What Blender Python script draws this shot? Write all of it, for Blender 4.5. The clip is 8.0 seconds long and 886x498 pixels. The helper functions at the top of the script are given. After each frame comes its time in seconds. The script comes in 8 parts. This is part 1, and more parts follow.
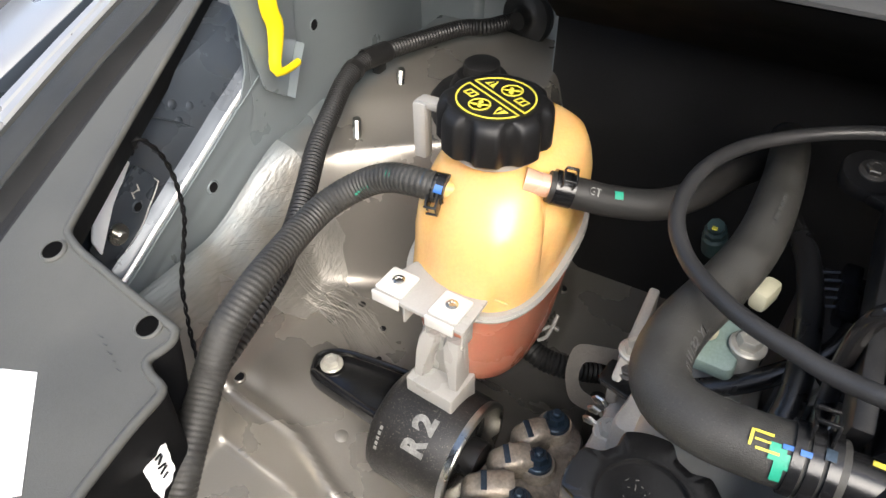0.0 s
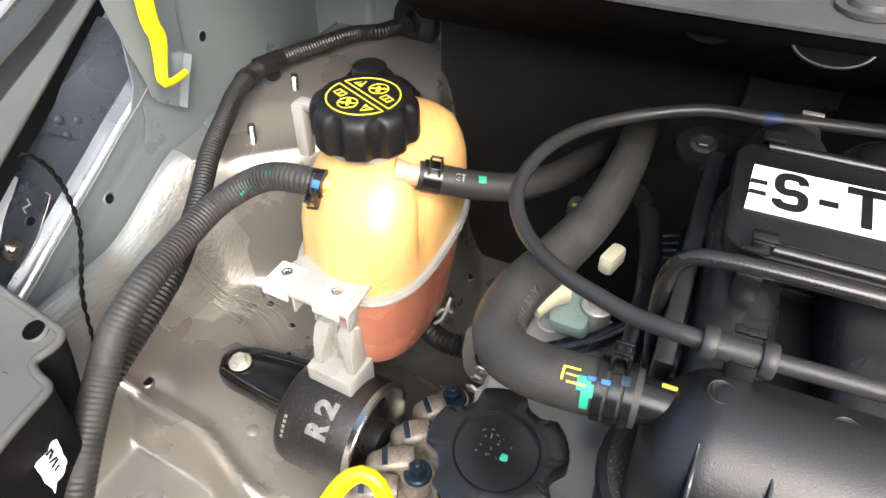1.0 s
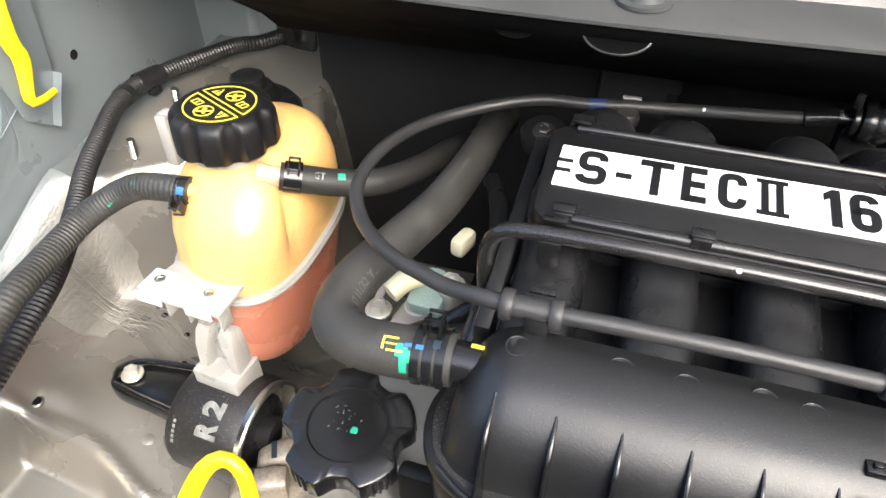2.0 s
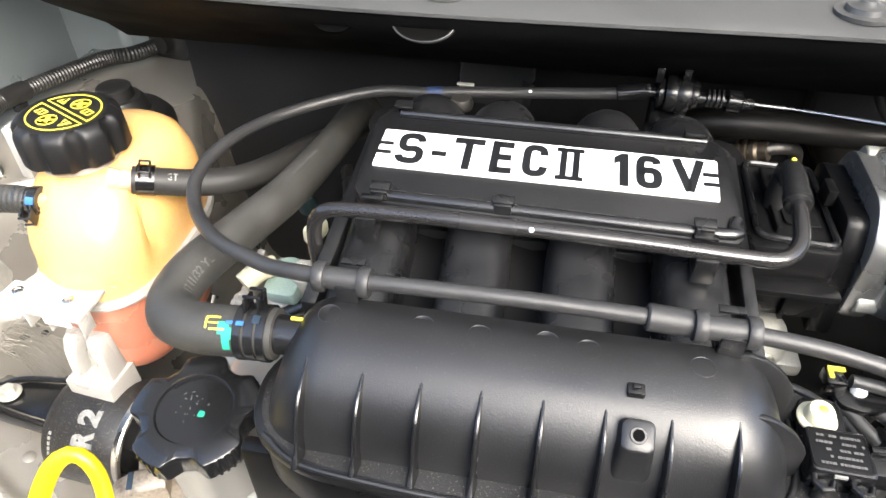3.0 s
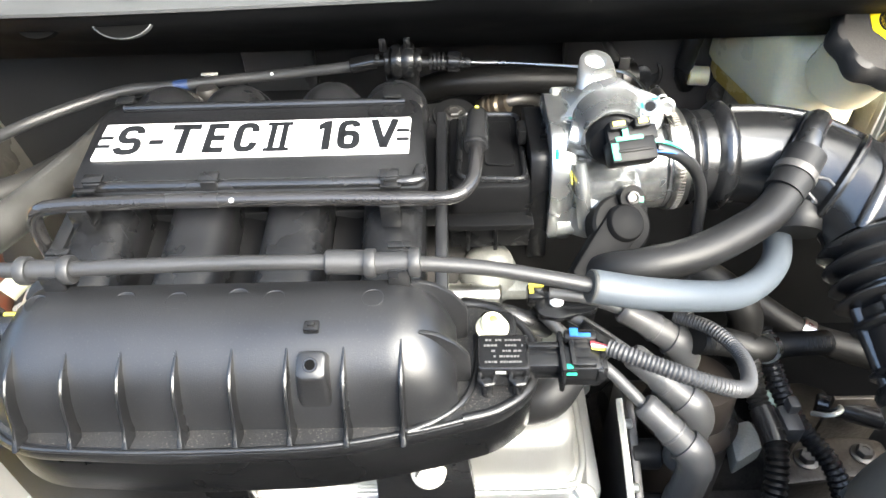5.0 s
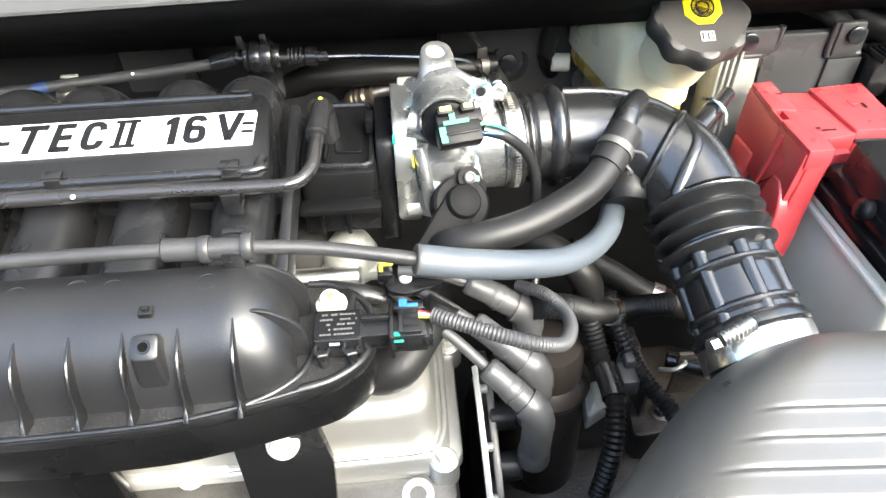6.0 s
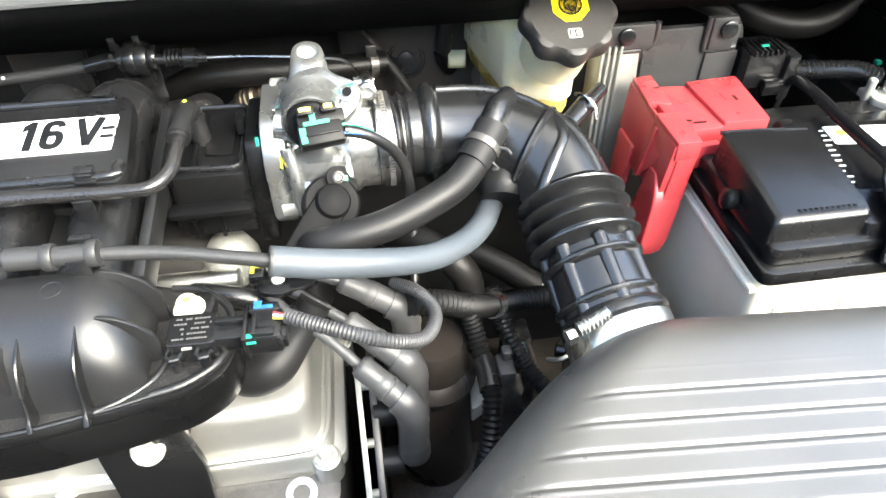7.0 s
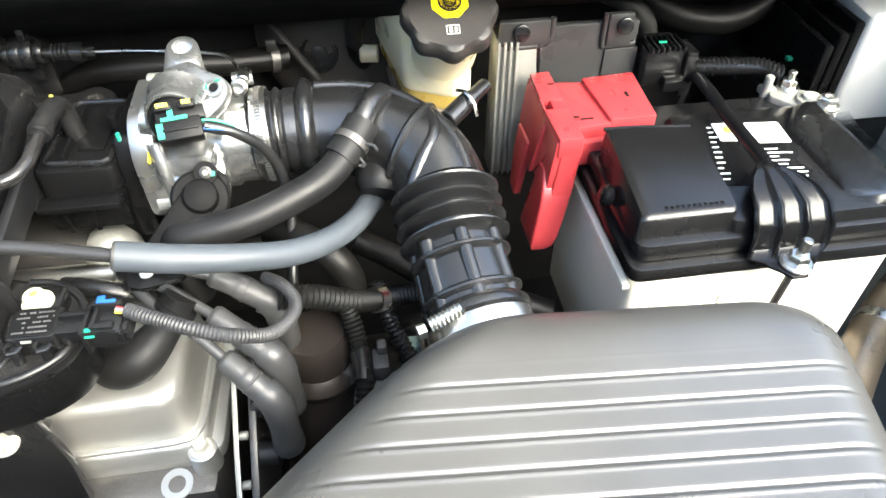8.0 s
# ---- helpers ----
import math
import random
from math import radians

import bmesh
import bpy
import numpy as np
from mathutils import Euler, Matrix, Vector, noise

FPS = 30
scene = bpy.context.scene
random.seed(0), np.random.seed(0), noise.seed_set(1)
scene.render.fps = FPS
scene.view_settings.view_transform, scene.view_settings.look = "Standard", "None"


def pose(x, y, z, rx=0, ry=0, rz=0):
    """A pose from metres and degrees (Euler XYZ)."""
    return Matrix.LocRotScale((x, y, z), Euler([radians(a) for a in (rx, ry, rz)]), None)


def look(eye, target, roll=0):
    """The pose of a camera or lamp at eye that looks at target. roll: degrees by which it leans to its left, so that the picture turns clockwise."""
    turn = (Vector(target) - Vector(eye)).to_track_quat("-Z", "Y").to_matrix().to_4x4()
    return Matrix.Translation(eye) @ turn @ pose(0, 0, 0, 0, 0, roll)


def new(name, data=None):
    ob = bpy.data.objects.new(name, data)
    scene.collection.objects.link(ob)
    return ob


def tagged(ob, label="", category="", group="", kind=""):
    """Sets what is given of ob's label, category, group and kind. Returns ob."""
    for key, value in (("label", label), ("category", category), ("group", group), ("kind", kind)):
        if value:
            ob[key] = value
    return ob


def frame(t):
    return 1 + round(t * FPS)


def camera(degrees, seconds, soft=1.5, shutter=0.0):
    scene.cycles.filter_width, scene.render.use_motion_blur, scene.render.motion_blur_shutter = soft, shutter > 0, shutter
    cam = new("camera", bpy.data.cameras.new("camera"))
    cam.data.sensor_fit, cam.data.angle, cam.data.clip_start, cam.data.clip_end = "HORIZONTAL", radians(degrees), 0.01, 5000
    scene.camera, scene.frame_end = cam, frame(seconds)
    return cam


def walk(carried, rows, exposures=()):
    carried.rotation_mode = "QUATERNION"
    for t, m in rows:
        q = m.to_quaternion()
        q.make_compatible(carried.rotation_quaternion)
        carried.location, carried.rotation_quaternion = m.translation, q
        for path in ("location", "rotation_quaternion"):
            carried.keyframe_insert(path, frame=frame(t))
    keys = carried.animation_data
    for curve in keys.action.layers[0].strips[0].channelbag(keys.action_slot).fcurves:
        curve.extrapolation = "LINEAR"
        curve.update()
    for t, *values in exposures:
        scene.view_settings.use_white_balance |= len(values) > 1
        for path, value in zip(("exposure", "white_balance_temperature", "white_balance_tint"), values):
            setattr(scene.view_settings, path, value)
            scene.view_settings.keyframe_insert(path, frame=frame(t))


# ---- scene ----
cam = camera(67.0, 8.0)
PATH = [
    (0, (-0.199, -0.313, 1.108), (-0.95, 0.968, -0.232), -0.6),
    (0.5, (-0.171, -0.318, 1.115), (-0.852, 1.008, -0.219), -0.4),
    (1, (-0.139, -0.323, 1.121), (-0.748, 1.042, -0.207), -0.3),
    (2.5, (-0.032, -0.336, 1.134), (-0.402, 1.133, -0.172), -0.1),
    (3, (0.005, -0.343, 1.135), (-0.28, 1.15, -0.165), -0.1),
    (3.5, (0.033, -0.341, 1.137), (-0.194, 1.164, -0.16), -0.3),
    (4, (0.063, -0.346, 1.137), (-0.112, 1.167, -0.16), -1.0),
    (4.5, (0.097, -0.356, 1.142), (-0.021, 1.151, -0.168), -1.8),
    (5, (0.138, -0.371, 1.145), (0.091, 1.12, -0.187), -2.5),
    (6.5, (0.24, -0.41, 1.159), (0.41, 1.054, -0.193), -0.8),
    (7, (0.276, -0.412, 1.16), (0.488, 1.037, -0.202), -0.4),
    (7.5, (0.321, -0.419, 1.162), (0.552, 1.017, -0.211), -0.2),
    (8, (0.374, -0.428, 1.165), (0.585, 1.004, -0.216), -0.1),
]
walk(cam, [(t, look(eye, target, roll)) for t, eye, target, roll in PATH],
     exposures=[(0, 2.0, 6600, 10), (1.0, 2.38, 6600, 10), (2.5, 2.7, 6600, 9), (3.5, 3.33, 6650, 9), (4.5, 3.72, 6550, 6), (6.5, 3.68, 6650, 5), (7.2, 3.55, 6650, 4), (8, 3.29, 6650, 4)])

# ---- light ----
world = bpy.data.worlds.new("world")
world.use_nodes = True
scene.world = world
_nt = world.node_tree
_sky = _nt.nodes.new("ShaderNodeTexSky")
_sky.sky_type, _sky.sun_disc = "NISHITA", False
_sky.sun_elevation, _sky.sun_rotation = radians(42), radians(141)
_sky.air_density, _sky.dust_density, _sky.ozone_density = 1.0, 3.2, 0.7
_bg = _nt.nodes["Background"]
_nt.links.new(_sky.outputs["Color"], _bg.inputs["Color"])
_bg.inputs["Strength"].default_value = 0.115
sun = new("sun", bpy.data.lights.new("sun", "SUN"))
sun.data.energy, sun.data.angle, sun.data.color = 1.12, radians(44), (1.0, 1.0, 0.96)
sun.matrix_world = look((1.6, -2.0, 3.2), (0.1, 0, 0.9))


# ---- materials ----
def material(name, base, rough=0.5, metal=0.0, vary=0.25, grain=900.0, bump=0.15, stain=18.0, rough_vary=0.12,
             coat=0.0, spec=0.5, sss=0.0, sss_col=None, streak=None, tint=None, dust=0.0, relief=0.0006):
    """A surface with colour changes at two scales, uneven gloss and a fine relief."""
    m = bpy.data.materials.new(name)
    m.use_nodes = True
    nt = m.node_tree
    nd, ln = nt.nodes, nt.links
    b = nd["Principled BSDF"]
    tc = nd.new("ShaderNodeTexCoord")
    geo = nd.new("ShaderNodeNewGeometry")
    big, fine = nd.new("ShaderNodeTexNoise"), nd.new("ShaderNodeTexNoise")
    big.inputs["Scale"].default_value, big.inputs["Detail"].default_value = stain, 5
    fine.inputs["Scale"].default_value, fine.inputs["Detail"].default_value = grain, 3
    src = geo.outputs["Position"]
    if streak:
        mp = nd.new("ShaderNodeMapping")
        mp.inputs["Scale"].default_value = streak
        ln.new(src, mp.inputs["Vector"])
        ln.new(mp.outputs["Vector"], fine.inputs["Vector"])
    else:
        ln.new(src, fine.inputs["Vector"])
    ln.new(src, big.inputs["Vector"])
    ramp = nd.new("ShaderNodeValToRGB")
    lo = [c * (1 - vary) for c in base]
    hi = [min(1.0, c * (1 + vary)) for c in base]
    if tint:
        hi = list(tint)
    ramp.color_ramp.elements[0].position, ramp.color_ramp.elements[0].color = 0.3, (*lo, 1)
    ramp.color_ramp.elements[1].position, ramp.color_ramp.elements[1].color = 0.72, (*hi, 1)
    mix = nd.new("ShaderNodeMath")
    mix.operation = "MULTIPLY_ADD"
    ln.new(fine.outputs["Fac"], mix.inputs[0])
    mix.inputs[1].default_value = 0.35
    add = nd.new("ShaderNodeMath")
    add.operation = "MULTIPLY"
    ln.new(big.outputs["Fac"], add.inputs[0])
    add.inputs[1].default_value = 0.65
    ln.new(add.outputs[0], mix.inputs[2])
    ln.new(mix.outputs[0], ramp.inputs["Fac"])
    col = ramp.outputs["Color"]
    if dust:
        dn = nd.new("ShaderNodeTexNoise")
        dn.inputs["Scale"].default_value, dn.inputs["Detail"].default_value = 900.0, 4
        ln.new(src, dn.inputs["Vector"])
        dr = nd.new("ShaderNodeMapRange")
        dr.inputs["From Min"].default_value, dr.inputs["From Max"].default_value = 0.60, 0.72
        dr.inputs["To Max"].default_value = dust
        ln.new(dn.outputs["Fac"], dr.inputs["Value"])
        dm = nd.new("ShaderNodeMixRGB")
        ln.new(dr.outputs["Result"], dm.inputs["Fac"])
        ln.new(col, dm.inputs["Color1"])
        dm.inputs["Color2"].default_value = (0.22, 0.19, 0.16, 1)
        col = dm.outputs["Color"]
    ln.new(col, b.inputs["Base Color"])
    rr = nd.new("ShaderNodeMapRange")
    rr.inputs["To Min"].default_value, rr.inputs["To Max"].default_value = max(0.03, rough - rough_vary), min(1, rough + rough_vary)
    rr.inputs["From Min"].default_value, rr.inputs["From Max"].default_value = 0.3, 0.7
    ln.new(big.outputs["Fac"], rr.inputs["Value"])
    ln.new(rr.outputs["Result"], b.inputs["Roughness"])
    b.inputs["Metallic"].default_value = metal
    b.inputs["Coat Weight"].default_value = coat
    b.inputs["Specular IOR Level"].default_value = spec
    if sss:
        b.inputs["Subsurface Weight"].default_value = sss
        b.inputs["Subsurface Radius"].default_value = sss_col or (1, 0.5, 0.3)
        b.inputs["Subsurface Scale"].default_value = 0.012
    bp = nd.new("ShaderNodeBump")
    bp.inputs["Strength"].default_value, bp.inputs["Distance"].default_value = bump, relief
    ln.new(fine.outputs["Fac"], bp.inputs["Height"])
    ln.new(bp.outputs["Normal"], b.inputs["Normal"])
    return m


PLASTIC = material("black_moulded_plastic", (0.0088, 0.0090, 0.0097), 0.35, spec=0.5, grain=1300, bump=0.22, vary=0.3, dust=0.08, rough_vary=0.07, relief=0.0005)
GRAINY = material("black_grained_plastic", (0.0100, 0.0100, 0.0100), 0.42, grain=1100, bump=0.7, vary=0.6, dust=0.75)
SMOOTH = material("black_smooth_plastic", (0.0080, 0.0081, 0.0086), 0.20, spec=0.5, grain=1800, bump=0.1, dust=0.05)
MATTE = material("black_matte_panel", (0.0062, 0.0063, 0.0068), 0.6, spec=0.12, grain=1200, bump=0.25)
SENSOR = material("black_sensor_plastic", (0.0075, 0.0075, 0.0078), 0.36, spec=0.14, grain=1800, bump=0.15, dust=0.05)
RUBBER = material("black_rubber", (0.0125, 0.0126, 0.013), 0.27, spec=0.55, grain=1500, bump=0.22, dust=0.06, rough_vary=0.08)
DUCTRUB = material("glossy_black_duct_rubber", (0.0098, 0.0099, 0.0103), 0.25, spec=0.80, grain=1500, bump=0.15, dust=0.05, rough_vary=0.05)
CONDUITRUB = material("matte_black_conduit", (0.011, 0.011, 0.011), 0.45, grain=1400, bump=0.3, vary=0.3, dust=0.1)
HOSE = material("dusty_rubber_hose", (0.036, 0.0355, 0.033), 0.45, spec=0.3, grain=1400, bump=0.5, vary=0.4, dust=0.15, stain=45)
BOOTRUB = material("grey_black_rubber", (0.0095, 0.0095, 0.0098), 0.46, spec=0.25, grain=1300, bump=0.25, vary=0.25)
BOOTGREY = material("grey_silicone_boot", (0.043, 0.043, 0.043), 0.38, spec=0.45, grain=1300, bump=0.25, vary=0.25)
SLEEVE = material("grey_foam_sleeve", (0.050, 0.059, 0.069), 0.5, grain=1800, bump=0.3, vary=0.12)
CABLE = material("grey_black_cable_sheath", (0.024, 0.024, 0.0245), 0.42, spec=0.4, grain=1500, bump=0.3, vary=0.2, dust=0.08)
PIPE = material("gloss_black_pipe", (0.022, 0.021, 0.021), 0.20, metal=0.3, spec=0.6, grain=900, bump=0.05)
CAST = material("cast_aluminium", (0.41, 0.415, 0.405), 0.30, metal=0.88, grain=900, bump=0.18, vary=0.10)
DULLCAST = material("oily_cast_aluminium", (0.30, 0.26, 0.21), 0.42, metal=0.4, grain=350, bump=1.0, vary=0.55, stain=60)
SILVER = material("silver_painted_cover", (0.47, 0.47, 0.445), 0.36, metal=0.78, grain=1100, bump=0.4, vary=0.08, rough_vary=0.05)
STEEL = material("zinc_plated_steel", (0.62, 0.61, 0.57), 0.3, metal=1.0, grain=500, bump=0.1)
ZINC = material("matte_zinc_plating", (0.50, 0.485, 0.43), 0.42, metal=0.45, grain=600, bump=0.15, vary=0.12)
DARKSTEEL = material("dark_steel", (0.11, 0.105, 0.10), 0.45, metal=0.8, grain=600, bump=0.3)
BRONZE = material("brown_coated_steel", (0.034, 0.028, 0.024), 0.34, metal=0.4, grain=600, bump=0.2)
PAINT = material("grey_body_paint", (0.205, 0.235, 0.248), 0.30, metal=0.30, grain=1500, bump=0.06, vary=0.05, rough_vary=0.03, coat=0.2)
PRIMER = material("bare_grey_primer_metal", (0.300, 0.282, 0.250), 0.30, metal=0.62, grain=500, bump=0.08, vary=0.05, stain=9)
SEALANT = material("brushed_seam_sealant", (0.255, 0.243, 0.218), 0.42, metal=0.5, grain=30, bump=0.6, streak=(14, 1.2, 6), vary=0.3, relief=0.0018)
# Bluish and darker than the apron's grey.
SLATE = material("dark_slate_tone", (0.052, 0.063, 0.077), 0.28, metal=0.35, grain=1500, bump=0.06, vary=0.06, rough_vary=0.03, coat=0.2)
TRIM = material("dark_grey_trim_plastic", (0.084, 0.085, 0.079), 0.5, spec=0.3, grain=1500, bump=0.4, vary=0.2)
AIRBOX = material("charcoal_airbox_plastic", (0.071, 0.069, 0.064), 0.33, spec=0.85, grain=2000, bump=0.2, vary=0.15, rough_vary=0.06)
SEALGREY = material("grey_cowl_edge", (0.046, 0.047, 0.047), 0.42, grain=900, bump=0.15)
TANK_UP = material("amber_translucent_plastic", (0.65, 0.388, 0.150), 0.24, grain=400, bump=0.05, vary=0.06, stain=7, rough_vary=0.04,
                   sss=0.6, sss_col=(1.0, 0.6, 0.2), tint=(0.76, 0.47, 0.18))
TANK_LOW = material("pink_coolant_filled_plastic", (0.41, 0.155, 0.098), 0.28, grain=400, bump=0.1, vary=0.12, stain=14,
                    sss=0.4, sss_col=(1.0, 0.3, 0.2))
NATURAL = material("natural_white_plastic", (0.315, 0.308, 0.288), 0.35, grain=500, bump=0.1, vary=0.08, sss=0.3, sss_col=(1, 0.9, 0.8))
RESERVOIR = material("yellowed_reservoir_plastic", (0.90, 0.85, 0.64), 0.3, grain=300, bump=0.1, vary=0.2, stain=22,
                     sss=0.4, sss_col=(1, 0.8, 0.4), tint=(0.86, 0.77, 0.50))
OILYCAST = material("oil_stained_dark_casting", (0.050, 0.043, 0.036), 0.42, metal=0.4, grain=300, bump=1.0, vary=0.6, stain=55)
COVERGREY = material("worn_black_cover_plastic", (0.040, 0.040, 0.040), 0.36, spec=0.4, grain=1300, bump=0.3, vary=0.2, dust=0.1)
BOXPLASTIC = material("dull_black_box_plastic", (0.0038, 0.0039, 0.0042), 0.30, spec=0.17, grain=1300, bump=0.2, vary=0.3, dust=0.05)
RUNNER = material("dusty_runner_plastic", (0.0085, 0.0087, 0.0095), 0.27, spec=0.6, grain=1300, bump=0.3, vary=0.35, dust=0.10, rough_vary=0.05, relief=0.0005)
DULLSENSOR = material("dull_black_sensor_plastic", (0.0060, 0.0060, 0.0062), 0.5, spec=0.06, grain=1500, bump=0.15)
# Dull casting with the shadow under the plenum put into its colour.
PADCAST = material("shaded_cast_pad", (0.060, 0.057, 0.052), 0.42, metal=0.5, grain=500, bump=0.6, vary=0.4, stain=40)
AMBERED = material("amber_fluid_plastic", (0.50, 0.36, 0.09), 0.3, grain=300, bump=0.1, vary=0.2, stain=22, sss=0.4, sss_col=(1, 0.8, 0.4))
BATTERY = material("white_battery_case", (0.80, 0.76, 0.66), 0.42, spec=0.25, grain=900, bump=0.12, vary=0.07, sss=0.15, sss_col=(1, 0.9, 0.8))
BATLID = material("black_battery_lid", (0.0075, 0.0075, 0.0078), 0.20, spec=0.36, grain=2200, bump=0.15)
RED = material("red_plastic", (0.33, 0.033, 0.038), 0.33, grain=1300, bump=0.12, vary=0.12)
CAPBLACK = material("matte_black_cap_plastic", (0.0075, 0.0075, 0.0078), 0.42, spec=0.35, grain=1600, bump=0.2, vary=0.2, dust=0.05)
YELLOW = material("yellow_plastic", (0.85, 0.62, 0.01), 0.4, grain=700, bump=0.1, vary=0.08)
YPRINT = material("yellow_print", (0.60, 0.52, 0.06), 0.45, grain=700, bump=0.05, vary=0.06)
WHITE = material("white_sticker", (0.82, 0.82, 0.80), 0.45, grain=1200, bump=0.05, vary=0.04)
INK = material("dark_letter_print", (0.0065, 0.007, 0.008), 0.6, spec=0.2, grain=1500, bump=0.2)
LIGHTINK = material("pale_print", (0.36, 0.36, 0.34), 0.6, grain=1500, bump=0.1)
PALEINK = material("faded_print", (0.20, 0.20, 0.185), 0.6, grain=1500, bump=0.1)
GREEN = material("green_paint_mark", (0.012, 0.25, 0.155), 0.45, grain=900, bump=0.2)
BLUE = material("blue_paint_mark", (0.02, 0.11, 0.36), 0.45, grain=900, bump=0.2)
CREAM = material("cream_connector_plastic", (0.55, 0.53, 0.38), 0.4, grain=600, bump=0.1, vary=0.1)
PALEGREEN = material("pale_green_connector", (0.22, 0.30, 0.27), 0.4, grain=600, bump=0.1)
CONCRETE = material("grey_workshop_floor", (0.085, 0.084, 0.082), 0.75, grain=60, bump=0.3, stain=3)
SILVERPAINT = material("silver_body_paint", (0.44, 0.445, 0.44), 0.30, metal=0.55, grain=1500, bump=0.04, vary=0.06, coat=0.5)
HOODPAINT = material("silver_hood_paint", (0.42, 0.43, 0.44), 0.42, metal=0.4, grain=1500, bump=0.06, vary=0.08)
FILM = material("clear_plastic_film", (0.90, 0.92, 0.93), 0.06, grain=300, bump=0.2, vary=0.02, rough_vary=0.03)
FILM.node_tree.nodes["Principled BSDF"].inputs["Transmission Weight"].default_value = 1.0
# Near black with hardly any gloss, darker than the cowl's front edge.
COWLDARK = material("black_cowl_underside", (0.0048, 0.0050, 0.0054), 0.7, spec=0.06, grain=1200, bump=0.25)
FIREWALL = material("black_sound_insulation", (0.015, 0.015, 0.015), 0.7, spec=0.15, grain=500, bump=0.5, vary=0.35)
DUSTYBLACK = material("dusty_black_steel", (0.030, 0.028, 0.026), 0.5, spec=0.3, grain=700, bump=0.3, vary=0.3)
GTRUB = material("dull_black_hose", (0.021, 0.0205, 0.0195), 0.5, spec=0.3, grain=1300, bump=0.3, vary=0.25)
# Hose rubber darkened to carry the shade deep in the bay.
DEEPRUB = material("shade_darkened_rubber", (0.0065, 0.0063, 0.006), 0.42, spec=0.22, grain=1300, bump=0.3, vary=0.3)
CREAMCAST = material("pale_dull_casting", (0.40, 0.375, 0.33), 0.5, metal=0.3, grain=600, bump=0.4, vary=0.15)
LOOPSTEEL = material("grimy_brown_steel", (0.075, 0.066, 0.052), 0.5, metal=0.5, grain=500, bump=0.3, vary=0.3)
TEAL = material("dark_teal_plastic", (0.022, 0.045, 0.046), 0.4, grain=900, bump=0.2)
STUBPINK = material("pink_stained_plastic", (0.52, 0.31, 0.22), 0.32, grain=500, bump=0.1, vary=0.12, sss=0.3, sss_col=(1, 0.7, 0.5))
COVERBLACK = material("black_cover_plastic", (0.0062, 0.0063, 0.0068), 0.36, spec=0.36, grain=1200, bump=0.35, vary=0.3, dust=0.06)
BOOSTER = material("dusty_grey_booster_shell", (0.052, 0.048, 0.044), 0.5, spec=0.3, grain=600, bump=0.2, vary=0.25)
CHANNEL = material("black_channel_plastic", (0.020, 0.0205, 0.021), 0.5, spec=0.3, grain=1300, bump=0.3, vary=0.25)
WINGSEAL = material("dusty_dark_rubber_seal", (0.040, 0.041, 0.039), 0.55, spec=0.25, grain=1100, bump=0.4, vary=0.3, stain=14)
STAMPINK = material("worn_stamp_paint", (0.20, 0.20, 0.19), 0.7, grain=700, bump=0.3, vary=0.55, stain=160)
CLIPWHITE = material("pale_plastic_clip", (0.55, 0.54, 0.51), 0.4, grain=800, bump=0.08, vary=0.06)
GLOSSBLACK = material("gloss_black_paint", (0.0055, 0.0055, 0.0058), 0.14, spec=0.26, grain=1800, bump=0.05, rough_vary=0.04)
FAINTINK = material("faint_print", (0.058, 0.058, 0.055), 0.6, grain=1500, bump=0.1)
LABELINK = material("grey_label_print", (0.085, 0.085, 0.083), 0.6, grain=1500, bump=0.1)
LOOMGREY = material("greyed_corrugated_plastic", (0.030, 0.030, 0.031), 0.42, spec=0.4, grain=1400, bump=0.3, vary=0.3, dust=0.1)
FUSEGREY = material("light_grey_plastic", (0.46, 0.47, 0.46), 0.4, grain=1500, bump=0.15, vary=0.06)
STEELBROWN = material("dull_brown_steel", (0.17, 0.14, 0.105), 0.36, metal=0.8, grain=500, bump=0.2)
BLUETAPE = material("dark_blue_tape", (0.012, 0.028, 0.085), 0.5, grain=800, bump=0.2)
PALEMETAL = material("pale_zinc_strip", (0.58, 0.56, 0.48), 0.4, metal=0.25, grain=600, bump=0.1)
DULLALLOY = material("dull_grey_alloy", (0.33, 0.33, 0.30), 0.5, metal=0.5, grain=700, bump=0.3)
PITCH = material("dark_opening", (0.003, 0.003, 0.003), 0.9, spec=0.03, grain=300, bump=0.0)
BLUEBOLT = material("blue_marked_steel", (0.028, 0.048, 0.072), 0.38, metal=0.5, grain=700, bump=0.3, vary=0.6)


